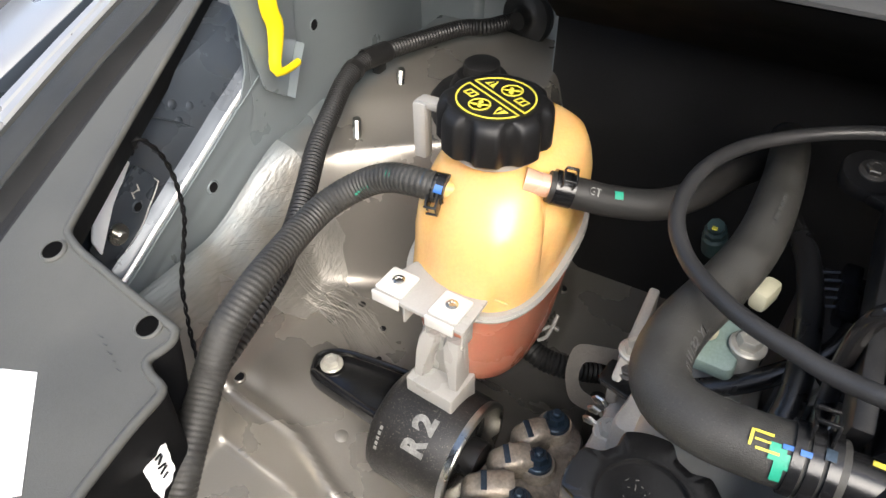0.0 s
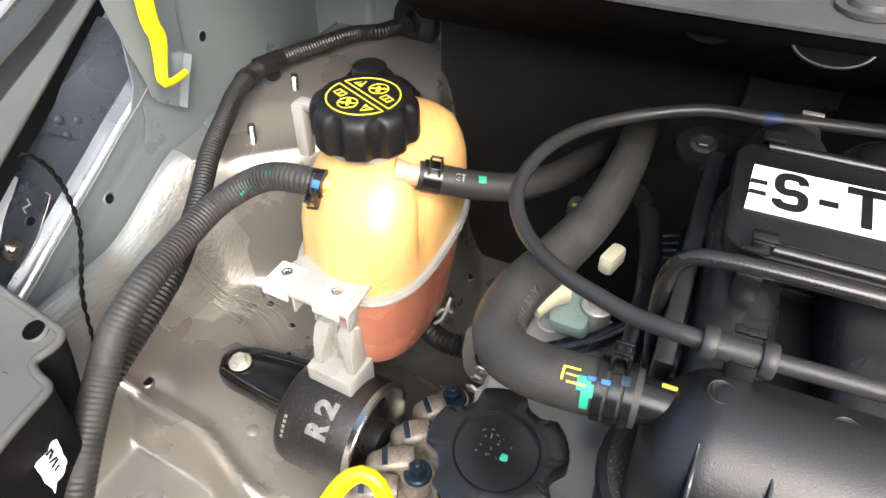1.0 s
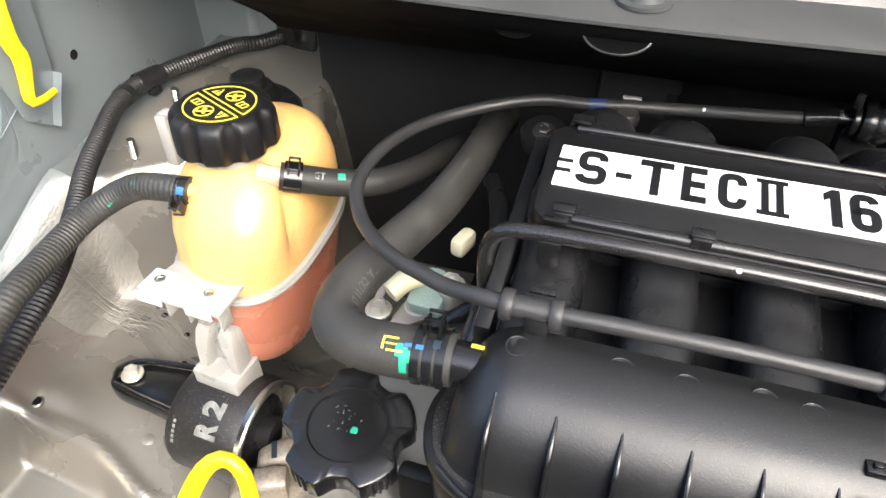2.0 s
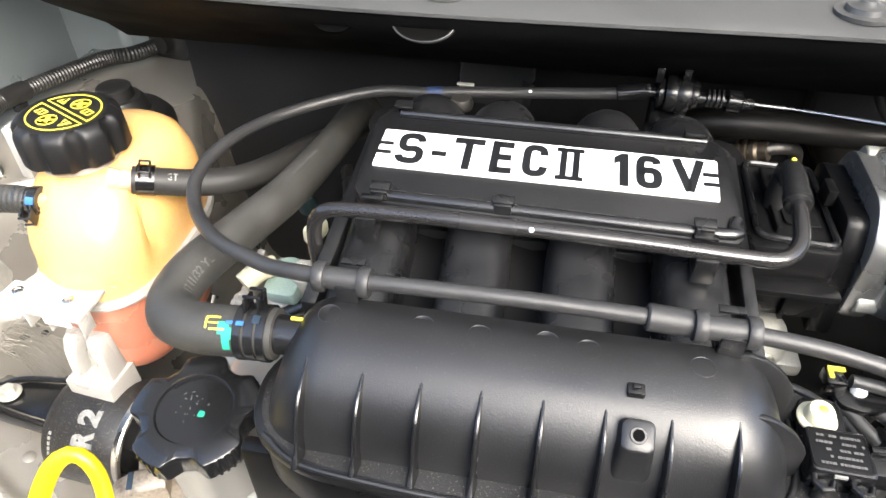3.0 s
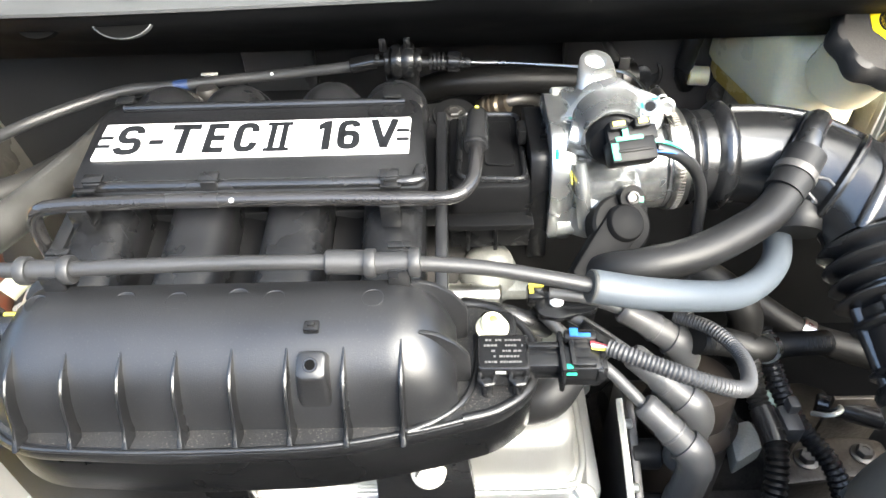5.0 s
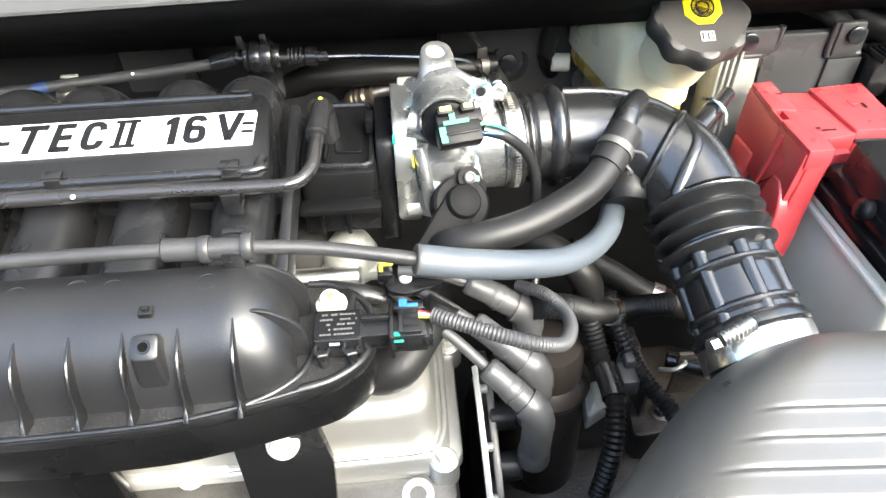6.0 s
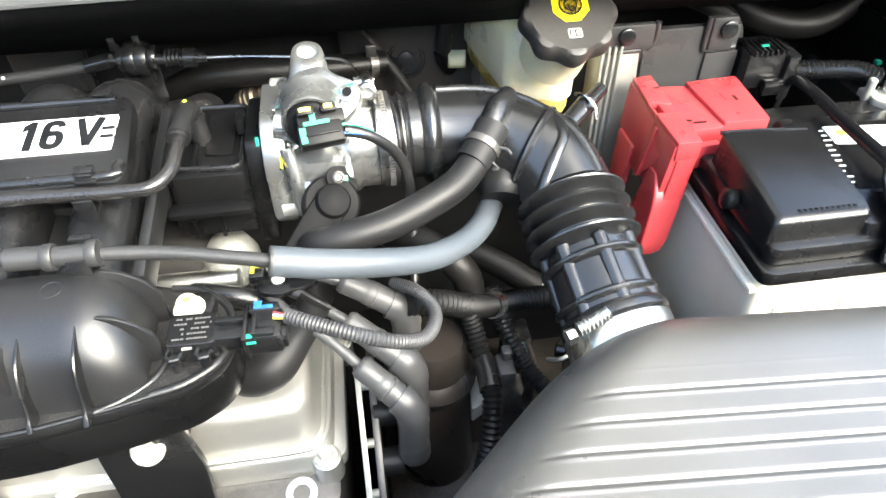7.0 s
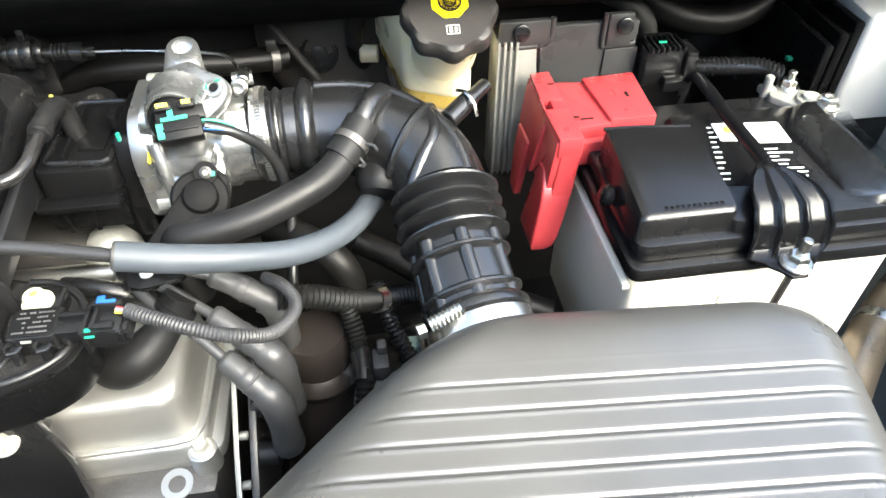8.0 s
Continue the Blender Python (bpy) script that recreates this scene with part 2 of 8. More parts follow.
def overspray(m, paint, x0, x1):
    """Grey paint sprayed over the metal towards the inner wing, with an uneven edge."""
    nt = m.node_tree
    nd, ln = nt.nodes, nt.links
    b = nd["Principled BSDF"]
    old = b.inputs["Base Color"].links[0].from_socket
    geo, sep, nz, add, rng, mix = nd.new("ShaderNodeNewGeometry"), nd.new("ShaderNodeSeparateXYZ"), nd.new("ShaderNodeTexNoise"), nd.new("ShaderNodeMath"), nd.new("ShaderNodeMapRange"), nd.new("ShaderNodeMixRGB")
    nz.inputs["Scale"].default_value, nz.inputs["Detail"].default_value = 22.0, 4
    ln.new(geo.outputs["Position"], sep.inputs[0])
    ln.new(geo.outputs["Position"], nz.inputs["Vector"])
    add.operation = "MULTIPLY_ADD"
    ln.new(nz.outputs["Fac"], add.inputs[0])
    add.inputs[1].default_value = 0.07
    ln.new(sep.outputs["X"], add.inputs[2])
    rng.inputs["From Min"].default_value, rng.inputs["From Max"].default_value = x1 + 0.035, x0 + 0.035
    ln.new(add.outputs[0], rng.inputs["Value"])
    ln.new(rng.outputs["Result"], mix.inputs["Fac"])
    ln.new(old, mix.inputs["Color1"])
    mix.inputs["Color2"].default_value = (*paint, 1)
    ln.new(mix.outputs["Color"], b.inputs["Base Color"])


overspray(PRIMER, (0.22, 0.25, 0.262), -0.636, -0.595)
overspray(SEALANT, (0.23, 0.252, 0.258), -0.632, -0.605)


# ---- building helpers ----
V = Vector


def part(name, bm, mat, parent=None, label="", smooth=True, category="", group="", kind=""):
    me = bpy.data.meshes.new(name)
    bmesh.ops.recalc_face_normals(bm, faces=bm.faces)
    bm.to_mesh(me)
    bm.free()
    me.materials.append(mat)
    if smooth:
        me.polygons.foreach_set("use_smooth", [True] * len(me.polygons))
        me.set_sharp_from_angle(angle=radians(38))
    ob = new(name, me)
    if parent is not None:
        ob.parent = parent
        w = parent.matrix_basis if parent.parent is None and parent.data is None else Matrix()
        ob.matrix_parent_inverse = w.inverted()
    return tagged(ob, label, category, group, kind)


def thing(name, at, label, category, group="", kind=""):
    ob = new(name)
    ob.empty_display_size = 0.02
    ob.location = at
    return tagged(ob, label, category, group, kind)


def join(*bms):
    out = bms[0]
    for b in bms[1:]:
        me = bpy.data.meshes.new("tmp")
        b.to_mesh(me)
        b.free()
        out.from_mesh(me)
        bpy.data.meshes.remove(me)
    return out


def box(cx, cy, cz, sx, sy, sz, bevel=0.0, m=None, seg=2):
    bm = bmesh.new()
    bmesh.ops.create_cube(bm, size=1)
    bmesh.ops.scale(bm, vec=(sx, sy, sz), verts=bm.verts)
    if bevel:
        bmesh.ops.bevel(bm, geom=bm.edges[:], offset=bevel, segments=seg, profile=0.5, affect="EDGES", clamp_overlap=True)
    bm.transform(Matrix.Translation((cx, cy, cz)) @ (m or Matrix()))
    return bm


def axes(origin, z, x=(1, 0, 0)):
    """A frame at origin with its z along z."""
    z = V(z).normalized()
    x = V(x)
    x = x - z * x.dot(z)
    if x.length < 1e-4:
        x = V((0, 1, 0)) - z * z.y
    x.normalize()
    y = z.cross(x)
    m = Matrix((x, y, z)).transposed().to_4x4()
    m.translation = origin
    return m


def revolve(profile, m=None, seg=32, lobe=None):
    """profile: (radius, height) pairs; lobe: a function of the angle and row that scales the radius."""
    bm = bmesh.new()
    rings = []
    for k, (r, z) in enumerate(profile):
        if r < 1e-6:
            rings.append([bm.verts.new((0, 0, z))])
        else:
            ring = []
            for i in range(seg):
                a = 2 * math.pi * i / seg
                q = r * (lobe(a, k) if lobe else 1)
                ring.append(bm.verts.new((q * math.cos(a), q * math.sin(a), z)))
            rings.append(ring)
    for a, b in zip(rings, rings[1:]):
        n = max(len(a), len(b))
        for i in range(n):
            q = [a[i % len(a)], a[(i + 1) % len(a)], b[(i + 1) % len(b)], b[i % len(b)]]
            q = list(dict.fromkeys(q))
            if len(q) > 2:
                bm.faces.new(q)
    for r in (rings[0], rings[-1]):
        if len(r) > 2:
            bm.faces.new(r)
    if m is not None:
        bm.transform(m)
    return bm


def rod(a, b, r, seg=16, bevel=0.0):
    a, b = V(a), V(b)
    h = (b - a).length
    e = min(bevel, r * 0.5)
    prof = [(r - e, 0), (r, e), (r, h - e), (r - e, h)] if e else [(r, 0), (r, h)]
    return revolve([(0, 0)] + prof + [(0, h)], axes(a, b - a), seg)


def hexhead(at, z, r=0.0065, h=0.005, washer=True):
    m = axes(at, z)
    bms = []
    if washer:
        bms.append(revolve([(0, 0), (r * 1.45, 0), (r * 1.45, h * 0.22), (r * 1.3, h * 0.35), (0, h * 0.35)], m, 24))
    bms.append(revolve([(0, h * 0.3), (r, h * 0.3), (r, h * 1.1), (r * 0.86, h * 1.3), (r * 0.5, h * 1.3), (r * 0.45, h * 1.15), (0, h * 1.15)], m, 6))
    return join(*bms)


def spline(pts, per=8):
    """Points of a smooth curve through pts."""
    p = [V(q) for q in pts]
    p = [p[0] * 2 - p[1]] + p + [p[-1] * 2 - p[-2]]
    out = []
    for i in range(1, len(p) - 2):
        a, b, c, d = p[i - 1], p[i], p[i + 1], p[i + 2]
        for k in range(per):
            t = k / per
            out.append(0.5 * (2 * b + (c - a) * t + (2 * a - 5 * b + 4 * c - d) * t * t + (3 * b - a - 3 * c + d) * t ** 3))
    out.append(p[-2])
    return out


def even(pts, step):
    """The curve resampled at even steps."""
    s = [0.0]
    for a, b in zip(pts, pts[1:]):
        s.append(s[-1] + (b - a).length)
    n = max(2, int(s[-1] / step) + 1)
    out, j = [], 0
    for i in range(n + 1):
        u = s[-1] * i / n
        while j < len(s) - 2 and s[j + 1] < u:
            j += 1
        f = (u - s[j]) / max(1e-9, s[j + 1] - s[j])
        out.append(pts[j].lerp(pts[j + 1], f))
    return out


def tube(pts, r, seg=16, step=0.006, per=10, wave=None, flat=1.0, hollow=0.0, smooth=True):
    """A tube along a smooth curve. r: radius, or a function of the length run (0..1); wave: (pitch, depth) of corrugation."""
    c = spline(pts, per) if smooth else [V(p) for p in pts]
    if wave:
        step = wave[0] / 4
    c = even(c, step)
    n = len(c)
    bm = bmesh.new()
    t0 = (c[1] - c[0]).normalized()
    u = t0.orthogonal().normalized()
    rings = []
    for i in range(n):
        t = (c[min(i + 1, n - 1)] - c[max(i - 1, 0)]).normalized()
        u = (u - t * u.dot(t)).normalized()
        w = t.cross(u)
        rr = r(i / (n - 1)) if callable(r) else r
        if wave:
            rr += wave[1] * (1, 0, -1, 0)[i % 4]
        rings.append([bm.verts.new(c[i] + (u * math.cos(2 * math.pi * k / seg) + w * math.sin(2 * math.pi * k / seg) * flat) * rr) for k in range(seg)])
    for a, b in zip(rings, rings[1:]):
        for k in range(seg):
            bm.faces.new((a[k], a[(k + 1) % seg], b[(k + 1) % seg], b[k]))
    for e, sgn in ((rings[0], 1), (rings[-1], -1)):
        if hollow:
            mid = sum((v.co for v in e), V()) / seg
            inner = [bm.verts.new(mid + (v.co - mid) * hollow) for v in e]
            for k in range(seg):
                bm.faces.new((e[k], e[(k + 1) % seg], inner[(k + 1) % seg], inner[k]))
            d = (c[1] - c[0]) if sgn == 1 else (c[-2] - c[-1])
            deep = [bm.verts.new(v.co + d.normalized() * 0.012) for v in inner]
            for k in range(seg):
                bm.faces.new((inner[k], inner[(k + 1) % seg], deep[(k + 1) % seg], deep[k]))
            bm.faces.new(deep)
        else:
            bm.faces.new(e)
    return bm


def prism(outline, z0, z1, m=None, bevel=0.0, seg=2):
    """An outline in the plane, drawn up from z0 to z1, its edges rounded."""
    bm = bmesh.new()
    vs = [bm.verts.new((x, y, z0)) for x, y in outline]
    f = bm.faces.new(vs)
    ex = bmesh.ops.extrude_face_region(bm, geom=[f])
    bmesh.ops.translate(bm, vec=(0, 0, z1 - z0), verts=[g for g in ex["geom"] if isinstance(g, bmesh.types.BMVert)])
    if bevel:
        bmesh.ops.recalc_face_normals(bm, faces=bm.faces)
        ed = [e for e in bm.edges if abs(e.verts[0].co.z - e.verts[1].co.z) < 1e-7]
        bmesh.ops.bevel(bm, geom=ed, offset=bevel, segments=seg, profile=0.5, affect="EDGES", clamp_overlap=True)
    if m is not None:
        bm.transform(m)
    return bm


def rounded(x0, y0, x1, y1, r, n=5):
    """A rectangle with round corners."""
    out = []
    for cx, cy, a0 in ((x1 - r, y1 - r, 0), (x0 + r, y1 - r, 90), (x0 + r, y0 + r, 180), (x1 - r, y0 + r, 270)):
        for k in range(n + 1):
            a = radians(a0 + 90 * k / n)
            out.append((cx + r * math.cos(a), cy + r * math.sin(a)))
    return out


def corners(pts, r, n=4):
    """A polygon with its corners rounded by about r."""
    out = []
    m = len(pts)
    for i in range(m):
        a, b, c = V(pts[i - 1]), V(pts[i]), V(pts[(i + 1) % m])
        d = min(r, (a - b).length * 0.45, (c - b).length * 0.45)
        p, q = b + (a - b).normalized() * d, b + (c - b).normalized() * d
        for k in range(n + 1):
            t = k / n
            out.append(tuple(p * (1 - t) ** 2 + b * 2 * t * (1 - t) + q * t * t))
    return out


def loft(rings, cap=True, close=True):
    bm = bmesh.new()
    vs = [[bm.verts.new(p) for p in r] for r in rings]
    n = len(vs[0])
    for a, b in zip(vs, vs[1:]):
        for k in range(n if close else n - 1):
            bm.faces.new((a[k], a[(k + 1) % n], b[(k + 1) % n], b[k]))
    if cap:
        bm.faces.new(vs[0])
        bm.faces.new(vs[-1])
    return bm


def sheet(rows, thick):
    """A panel of the given thickness through rows of points."""
    top = [[V(p) for p in r] for r in rows]
    bm = bmesh.new()
    nr, nc = len(top), len(top[0])
    vs = [[bm.verts.new(p) for p in r] for r in top]
    for i in range(nr - 1):
        for j in range(nc - 1):
            bm.faces.new((vs[i][j], vs[i][j + 1], vs[i + 1][j + 1], vs[i + 1][j]))
    bmesh.ops.recalc_face_normals(bm, faces=bm.faces)
    bmesh.ops.solidify(bm, geom=bm.faces[:], thickness=thick)
    return bm


def letters(text, m, w, h, depth=0.0006, bold=0.03, shear=0.0):
    """One run of letters as a mesh, its box w by h, at the frame m (x along the line, y up the letter)."""
    cu = bpy.data.curves.new("run", "FONT")
    cu.body, cu.offset, cu.extrude, cu.shear, cu.resolution_u = text, bold, 0.02, shear, 3
    ob = bpy.data.objects.new("run", cu)
    scene.collection.objects.link(ob)
    dg = bpy.context.evaluated_depsgraph_get()
    me = bpy.data.meshes.new_from_object(ob.evaluated_get(dg))
    bm = bmesh.new()
    bm.from_mesh(me)
    bpy.data.objects.remove(ob)
    bpy.data.curves.remove(cu)
    bpy.data.meshes.remove(me)
    xs = [v.co.x for v in bm.verts]
    ys = [v.co.y for v in bm.verts]
    x0, x1, y0, y1 = min(xs), max(xs), min(ys), max(ys)
    for v in bm.verts:
        v.co = V(((v.co.x - x0) / (x1 - x0) * w, (v.co.y - y0) / (y1 - y0) * h, (v.co.z + 0.02) / 0.04 * depth))
    bm.transform(m)
    return bm


def bars(m, spec, depth=0.0004):
    """Plain bars for writing that cannot be read: (x, y, w, h) each."""
    return join(*[box(x + w / 2, y + h / 2, depth / 2, w, h, depth) for x, y, w, h in spec]), m


def wrap_text(text, pts, f0, r, angle, h, mat, parent, turn=1):
    """Writing along a hose: f0 where it starts, angle round the hose, h its height."""
    c = even(spline(pts, 10), 0.001)
    bm = letters(text, Matrix(), h * 0.62 * len(text), h, 0.0003, 0.01)
    i0 = int(f0 * (len(c) - 1))
    for v in bm.verts:
        i = max(1, min(len(c) - 2, int(i0 + turn * v.co.x / 0.001)))
        m = axes(c[i], c[i + 1] - c[i - 1], (0, 0, 1))
        a = radians(angle) - turn * (v.co.y - h / 2) / r
        v.co = m @ V(((r + v.co.z) * math.cos(a), (r + v.co.z) * math.sin(a), 0))
    part("print", bm, mat, parent, smooth=False)


# ---- the large structure ----
def smooth(a, b, x):
    t = max(0.0, min(1.0, (x - a) / (b - a)))
    return t * t * (3 - 2 * t)


part("ground", box(0, 0, -0.05, 600, 600, 0.1), CONCRETE, label="pale concrete ground under and round the car", category="ground", kind="structure", smooth=False)


def bay_height(x, y):
    """The pressed sheet: rail top, strut tower and the turn up into the inner wing."""
    z = 0.566 - 0.27 * (x + 0.49)
    d = (y - 0.092 - 0.80 * (x + 0.63)) / 1.28
    e = 0.055 * smooth(0.11, 0.20, y) - 0.03 * smooth(0.26, 0.36, y)
    tower = smooth(-0.055, 0.008, d) * (1 - smooth(-0.470 + e, -0.415 + e, x))
    z += (0.722 + 0.02 * smooth(0.0, 0.08, d) - z) * tower
    yr = -0.086 - 0.024 * smooth(-0.50, -0.42, x)
    front = 1 - smooth(yr - 0.030, yr - 0.004, y)
    z += 0.006 * math.exp(-((y - yr) / 0.007) ** 2) * smooth(-0.60, -0.57, x) * (1 - smooth(-0.44, -0.40, x)) - 0.045 * front * smooth(-0.60, -0.565, x)
    z += (0.464 - z) * smooth(-0.455 + e, -0.400 + e, x) * smooth(0.03, 0.15, y)
    z += 0.004 * math.exp(-(((x + 0.565) / 0.035) ** 2 + ((y + 0.06) / 0.025) ** 2)) - 0.003 * math.exp(-(((x + 0.50) / 0.05) ** 2 + ((y - 0.02) / 0.03) ** 2))
    w = smooth(-0.560 - 0.05 * smooth(0.02, 0.15, y), -0.640, x)
    return z + max(0.0, 0.684 + 0.05 * smooth(-0.02, 0.12, y) - z) * w


def bay_floor(x0, x1, y0, y1, n, m, lift=0.0, thick=0.002, edge=None):
    rows = []
    for i in range(n + 1):
        y = y0 + (y1 - y0) * i / n
        a, b = (x0, x1) if edge is None else edge(y)
        rows.append([(a + (b - a) * j / m, y, bay_height(a + (b - a) * j / m, y) + lift) for j in range(m + 1)])
    return sheet(rows, thick)


floor = part("floor", bay_floor(-0.640, -0.24, -0.30, 0.44, 190, 110), PRIMER, label="pressed bare-grey metal rail and strut tower of the engine bay", category="engine bay floor", kind="structure")


def sealant_edge(y):
    a = -0.6395
    return a, -0.605 + 0.016 * noise.noise((y * 26, 0, 0)) + 0.008 * noise.noise((y * 90, 5, 0)) + 0.05 * smooth(-0.03, 0.05, y) - 0.02 * smooth(0.08, 0.12, y)


part("sealant", bay_floor(0, 0, -0.135, 0.105, 110, 24, 0.0022, 0.002, sealant_edge), SEALANT, floor, "brushed seam sealant")
random.seed(11)
strokes = []
for cx, cy, dx, dy, wide, n in ((-0.625, -0.10, 0.10, 1.0, 0.020, 26), (-0.618, -0.04, 0.25, 1.0, 0.026, 26), (-0.60, 0.02, 0.45, 1.0, 0.030, 30), (-0.575, 0.05, 1.0, 0.25, 0.022, 22), (-0.545, 0.060, 1.0, -0.15, 0.026, 34), (-0.515, 0.048, 1.0, -0.45, 0.022, 30), (-0.60, 0.06, 0.35, 1.0, 0.02, 24)):
    l = math.hypot(dx, dy)
    dx, dy = dx / l, dy / l
    for k in range(n):
        o, s0, ln_, bend = random.uniform(-wide, wide), random.uniform(-0.03, 0.0), random.uniform(0.02, 0.05), random.uniform(-0.10, 0.10)
        p = []
        for q in range(7):
            f = s0 + ln_ * q / 6
            x, y = cx + dx * f - dy * (o + bend * f), cy + dy * f + dx * (o + bend * f)
            x = max(-0.636, x)
            p.append((x, y, bay_height(x, y) + 0.0018))
        strokes.append(tube(p, random.uniform(0.0003, 0.0006), 5, smooth=False, step=0.005))
tagged(part("brush_stroke", join(*strokes), SEALANT, floor, "raised strokes of brushed sealant"), kind="stuff")


def pressed_hole(p, nrm, r, parent, mat=None):
    m = axes(p, nrm)
    part("hole_rim", revolve([(r, -0.001), (r, 0.0012), (r * 1.18, 0.0010), (r * 1.35, 0.0), (r * 1.35, -0.002)], m, 26), mat or PRIMER, parent)
    part("hole", revolve([(0, 0.0006), (r * 1.02, 0.0006), (r * 1.02, -0.001), (0, -0.001)], m, 22), MATTE, parent)


for x, y, r in ((-0.566, -0.073, 0.0048), (-0.528, 0.073, 0.0042), (-0.494, 0.062, 0.0035), (-0.372, 0.285, 0.0055), (-0.478, 0.03, 0.003)):
    pressed_hole((x, y, bay_height(x, y) + 0.0012), (0.2, 0, 1), r, floor)
for x, y in ((-0.459, -0.061),):
    part("dimple", revolve([(0, 0.0012), (0.004, 0.0008), (0.0065, 0.0)], axes((x, y, bay_height(x, y) + 0.001), (0.25, 0, 1)), 18), PRIMER, floor)
for x, y, hgt in ((-0.58, 0.161, 0.022), (-0.585, 0.255, 0.018)):
    z = bay_height(x, y)
    t = thing("stud", (x, y, z), "threaded steel stud standing on the strut tower", "stud", group="strut tower studs")
    part("shank", tube([(x, y, z - 0.002), (x + 0.001, y, z + hgt * 0.5), (x + 0.002, y, z + hgt)], 0.0040, 12, wave=(0.0012, 0.0003)), STEEL, t)


def crease(y):
    return 0.752 + 0.55 * max(-0.3, min(0.115, y))


def inner_wing():
    rows = []
    for i in range(75):
        y = -0.32 + 0.012 * i
        zc = crease(y)
        col = []
        back = smooth(0.085, 0.10, y)
        for k in range(30):
            f = k / 29
            lo = 0.60
            z = lo + (zc - lo) * f if not back else lo + (zc - lo + (0.945 - zc) * back) * f
            x = -0.646 + 0.010 * (1 - smooth(lo, lo + 0.08, z)) - 0.030 * smooth(0.25, 0.48, y)
            x -= 0.004 * math.exp(-((z - zc + 0.03) / 0.004) ** 2) * (1 - back) * 0.4
            col.append((x, y, z))
        rows.append(col)
    return sheet(rows, 0.002)


wing = part("wall_left", inner_wing(), PAINT, label="grey painted inner wing of the engine bay", category="inner wing", kind="structure")


def rail_face():
    rows = []
    for i in range(45):
        y = -0.32 + 0.0102 * i
        zc = crease(y)
        top = min(zc + 0.085, 0.779 + 0.25 * max(0.0, y + 0.169))
        rows.append([(-0.6565 - 0.0215 * f ** 1.4, y, zc + 0.0065 + (top - zc - 0.0065) * f) for f in (0, 0.05, 0.15, 0.3, 0.5, 0.75, 1)] + [(-0.72, y, top + 0.004)])
    return sheet(rows, 0.002)


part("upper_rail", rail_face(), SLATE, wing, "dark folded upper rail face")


def rail_crease():
    """The rounded fold between the apron and the upper rail."""
    rows, lip, apron = [], [], []
    for i in range(150):
        y = -0.32 + 0.00306 * i
        zc = crease(y) + 0.0012 * noise.noise((y * 30, 2, 0))
        rows.append([(-0.6450, y, zc - 0.0022), (-0.6452, y, zc + 0.0004), (-0.6464, y, zc + 0.0022), (-0.6484, y, zc + 0.0034)])
        lip.append([(-0.6484, y, zc + 0.0034), (-0.6508, y, zc + 0.0050), (-0.6532, y, zc + 0.0072), (-0.6574, y, zc + 0.0118)])
        apron.append([(-0.6455, y, zc - 0.0060), (-0.6450, y, zc - 0.0022)])
    return rows, lip, apron


fold_rows, lip_rows, apron_rows = rail_crease()
# The fold's thin highlight is put into the colour as a silver strip.
part("crease", sheet(fold_rows, 0.002), SILVERPAINT, wing, "upper rail fold, its highlight put in as silver")
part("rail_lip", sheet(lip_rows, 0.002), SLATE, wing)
part("apron_lip", sheet(apron_rows, 0.002), PAINT, wing)
part("rail_seam", tube([(-0.6635, -0.008, 0.813), (-0.6630, 0.012, 0.798), (-0.6585, 0.033, 0.779)], 0.0011, 8), SLATE, wing)
for y, z, x in ((0.018, 0.811, -0.6665), (0.034, 0.802, -0.6645), (0.017, 0.795, -0.6635)):
    part("dimple", revolve([(0, 0.0014), (0.0028, 0.0010), (0.0045, 0.0)], axes((x, y, z), (0.96, 0, 0.27)), 16), SLATE, wing)
pressed_hole((-0.6445, 0.018, 0.729), (1, 0, 0.1), 0.0052, wing, PAINT)
pressed_hole((-0.6445, 0.191, 0.822), (1, 0, 0.0), 0.0055, wing, PAINT)
pressed_hole((-0.670, 0.411, 0.74), (1, 0, 0.0), 0.0055, wing, PAINT)
# bracket plate bolted on the rail face
side = Matrix(((0, 0, 1, 0), (1, 0, 0, 0), (0, 1, 0, 0), (0, 0, 0, 1)))
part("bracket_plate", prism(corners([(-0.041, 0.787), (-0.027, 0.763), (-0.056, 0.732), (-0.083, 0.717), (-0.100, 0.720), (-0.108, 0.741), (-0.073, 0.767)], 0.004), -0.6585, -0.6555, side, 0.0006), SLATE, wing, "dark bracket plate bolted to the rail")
part("plate_rim", tube([(-0.6548, -0.030, 0.766), (-0.6548, -0.028, 0.760), (-0.6548, -0.044, 0.744), (-0.6548, -0.058, 0.731), (-0.6548, -0.080, 0.719)], 0.0007, 8), SILVERPAINT, wing)
# White stands for the bright reflection along the plate's bent edge.
part("plate_edge", prism(corners([(-0.052, 0.799), (-0.040, 0.786), (-0.060, 0.774), (-0.073, 0.767), (-0.106, 0.741), (-0.106, 0.753), (-0.082, 0.779)], 0.002), -0.6560, -0.6535, Matrix(((0, -0.5, 1, 0.5 * 0.765), (1, 0, 0, 0), (0, 1, 0, 0), (0, 0, 0, 1))), 0.0006), WHITE, wing, "bent plate edge, its bright reflection put in as white")
part("plate_bolt", join(revolve([(0, 0.0), (0.010, 0.0), (0.0095, 0.0025), (0, 0.003)], axes((-0.6555, -0.080, 0.739), (1, 0, 0)), 22), rod((-0.653, -0.080, 0.739), (-0.648, -0.080, 0.739), 0.0045, 12, 0.001)), STEEL, wing)
pressed_hole((-0.6553, -0.054, 0.751), (1, 0, 0), 0.0042, wing, SLATE)
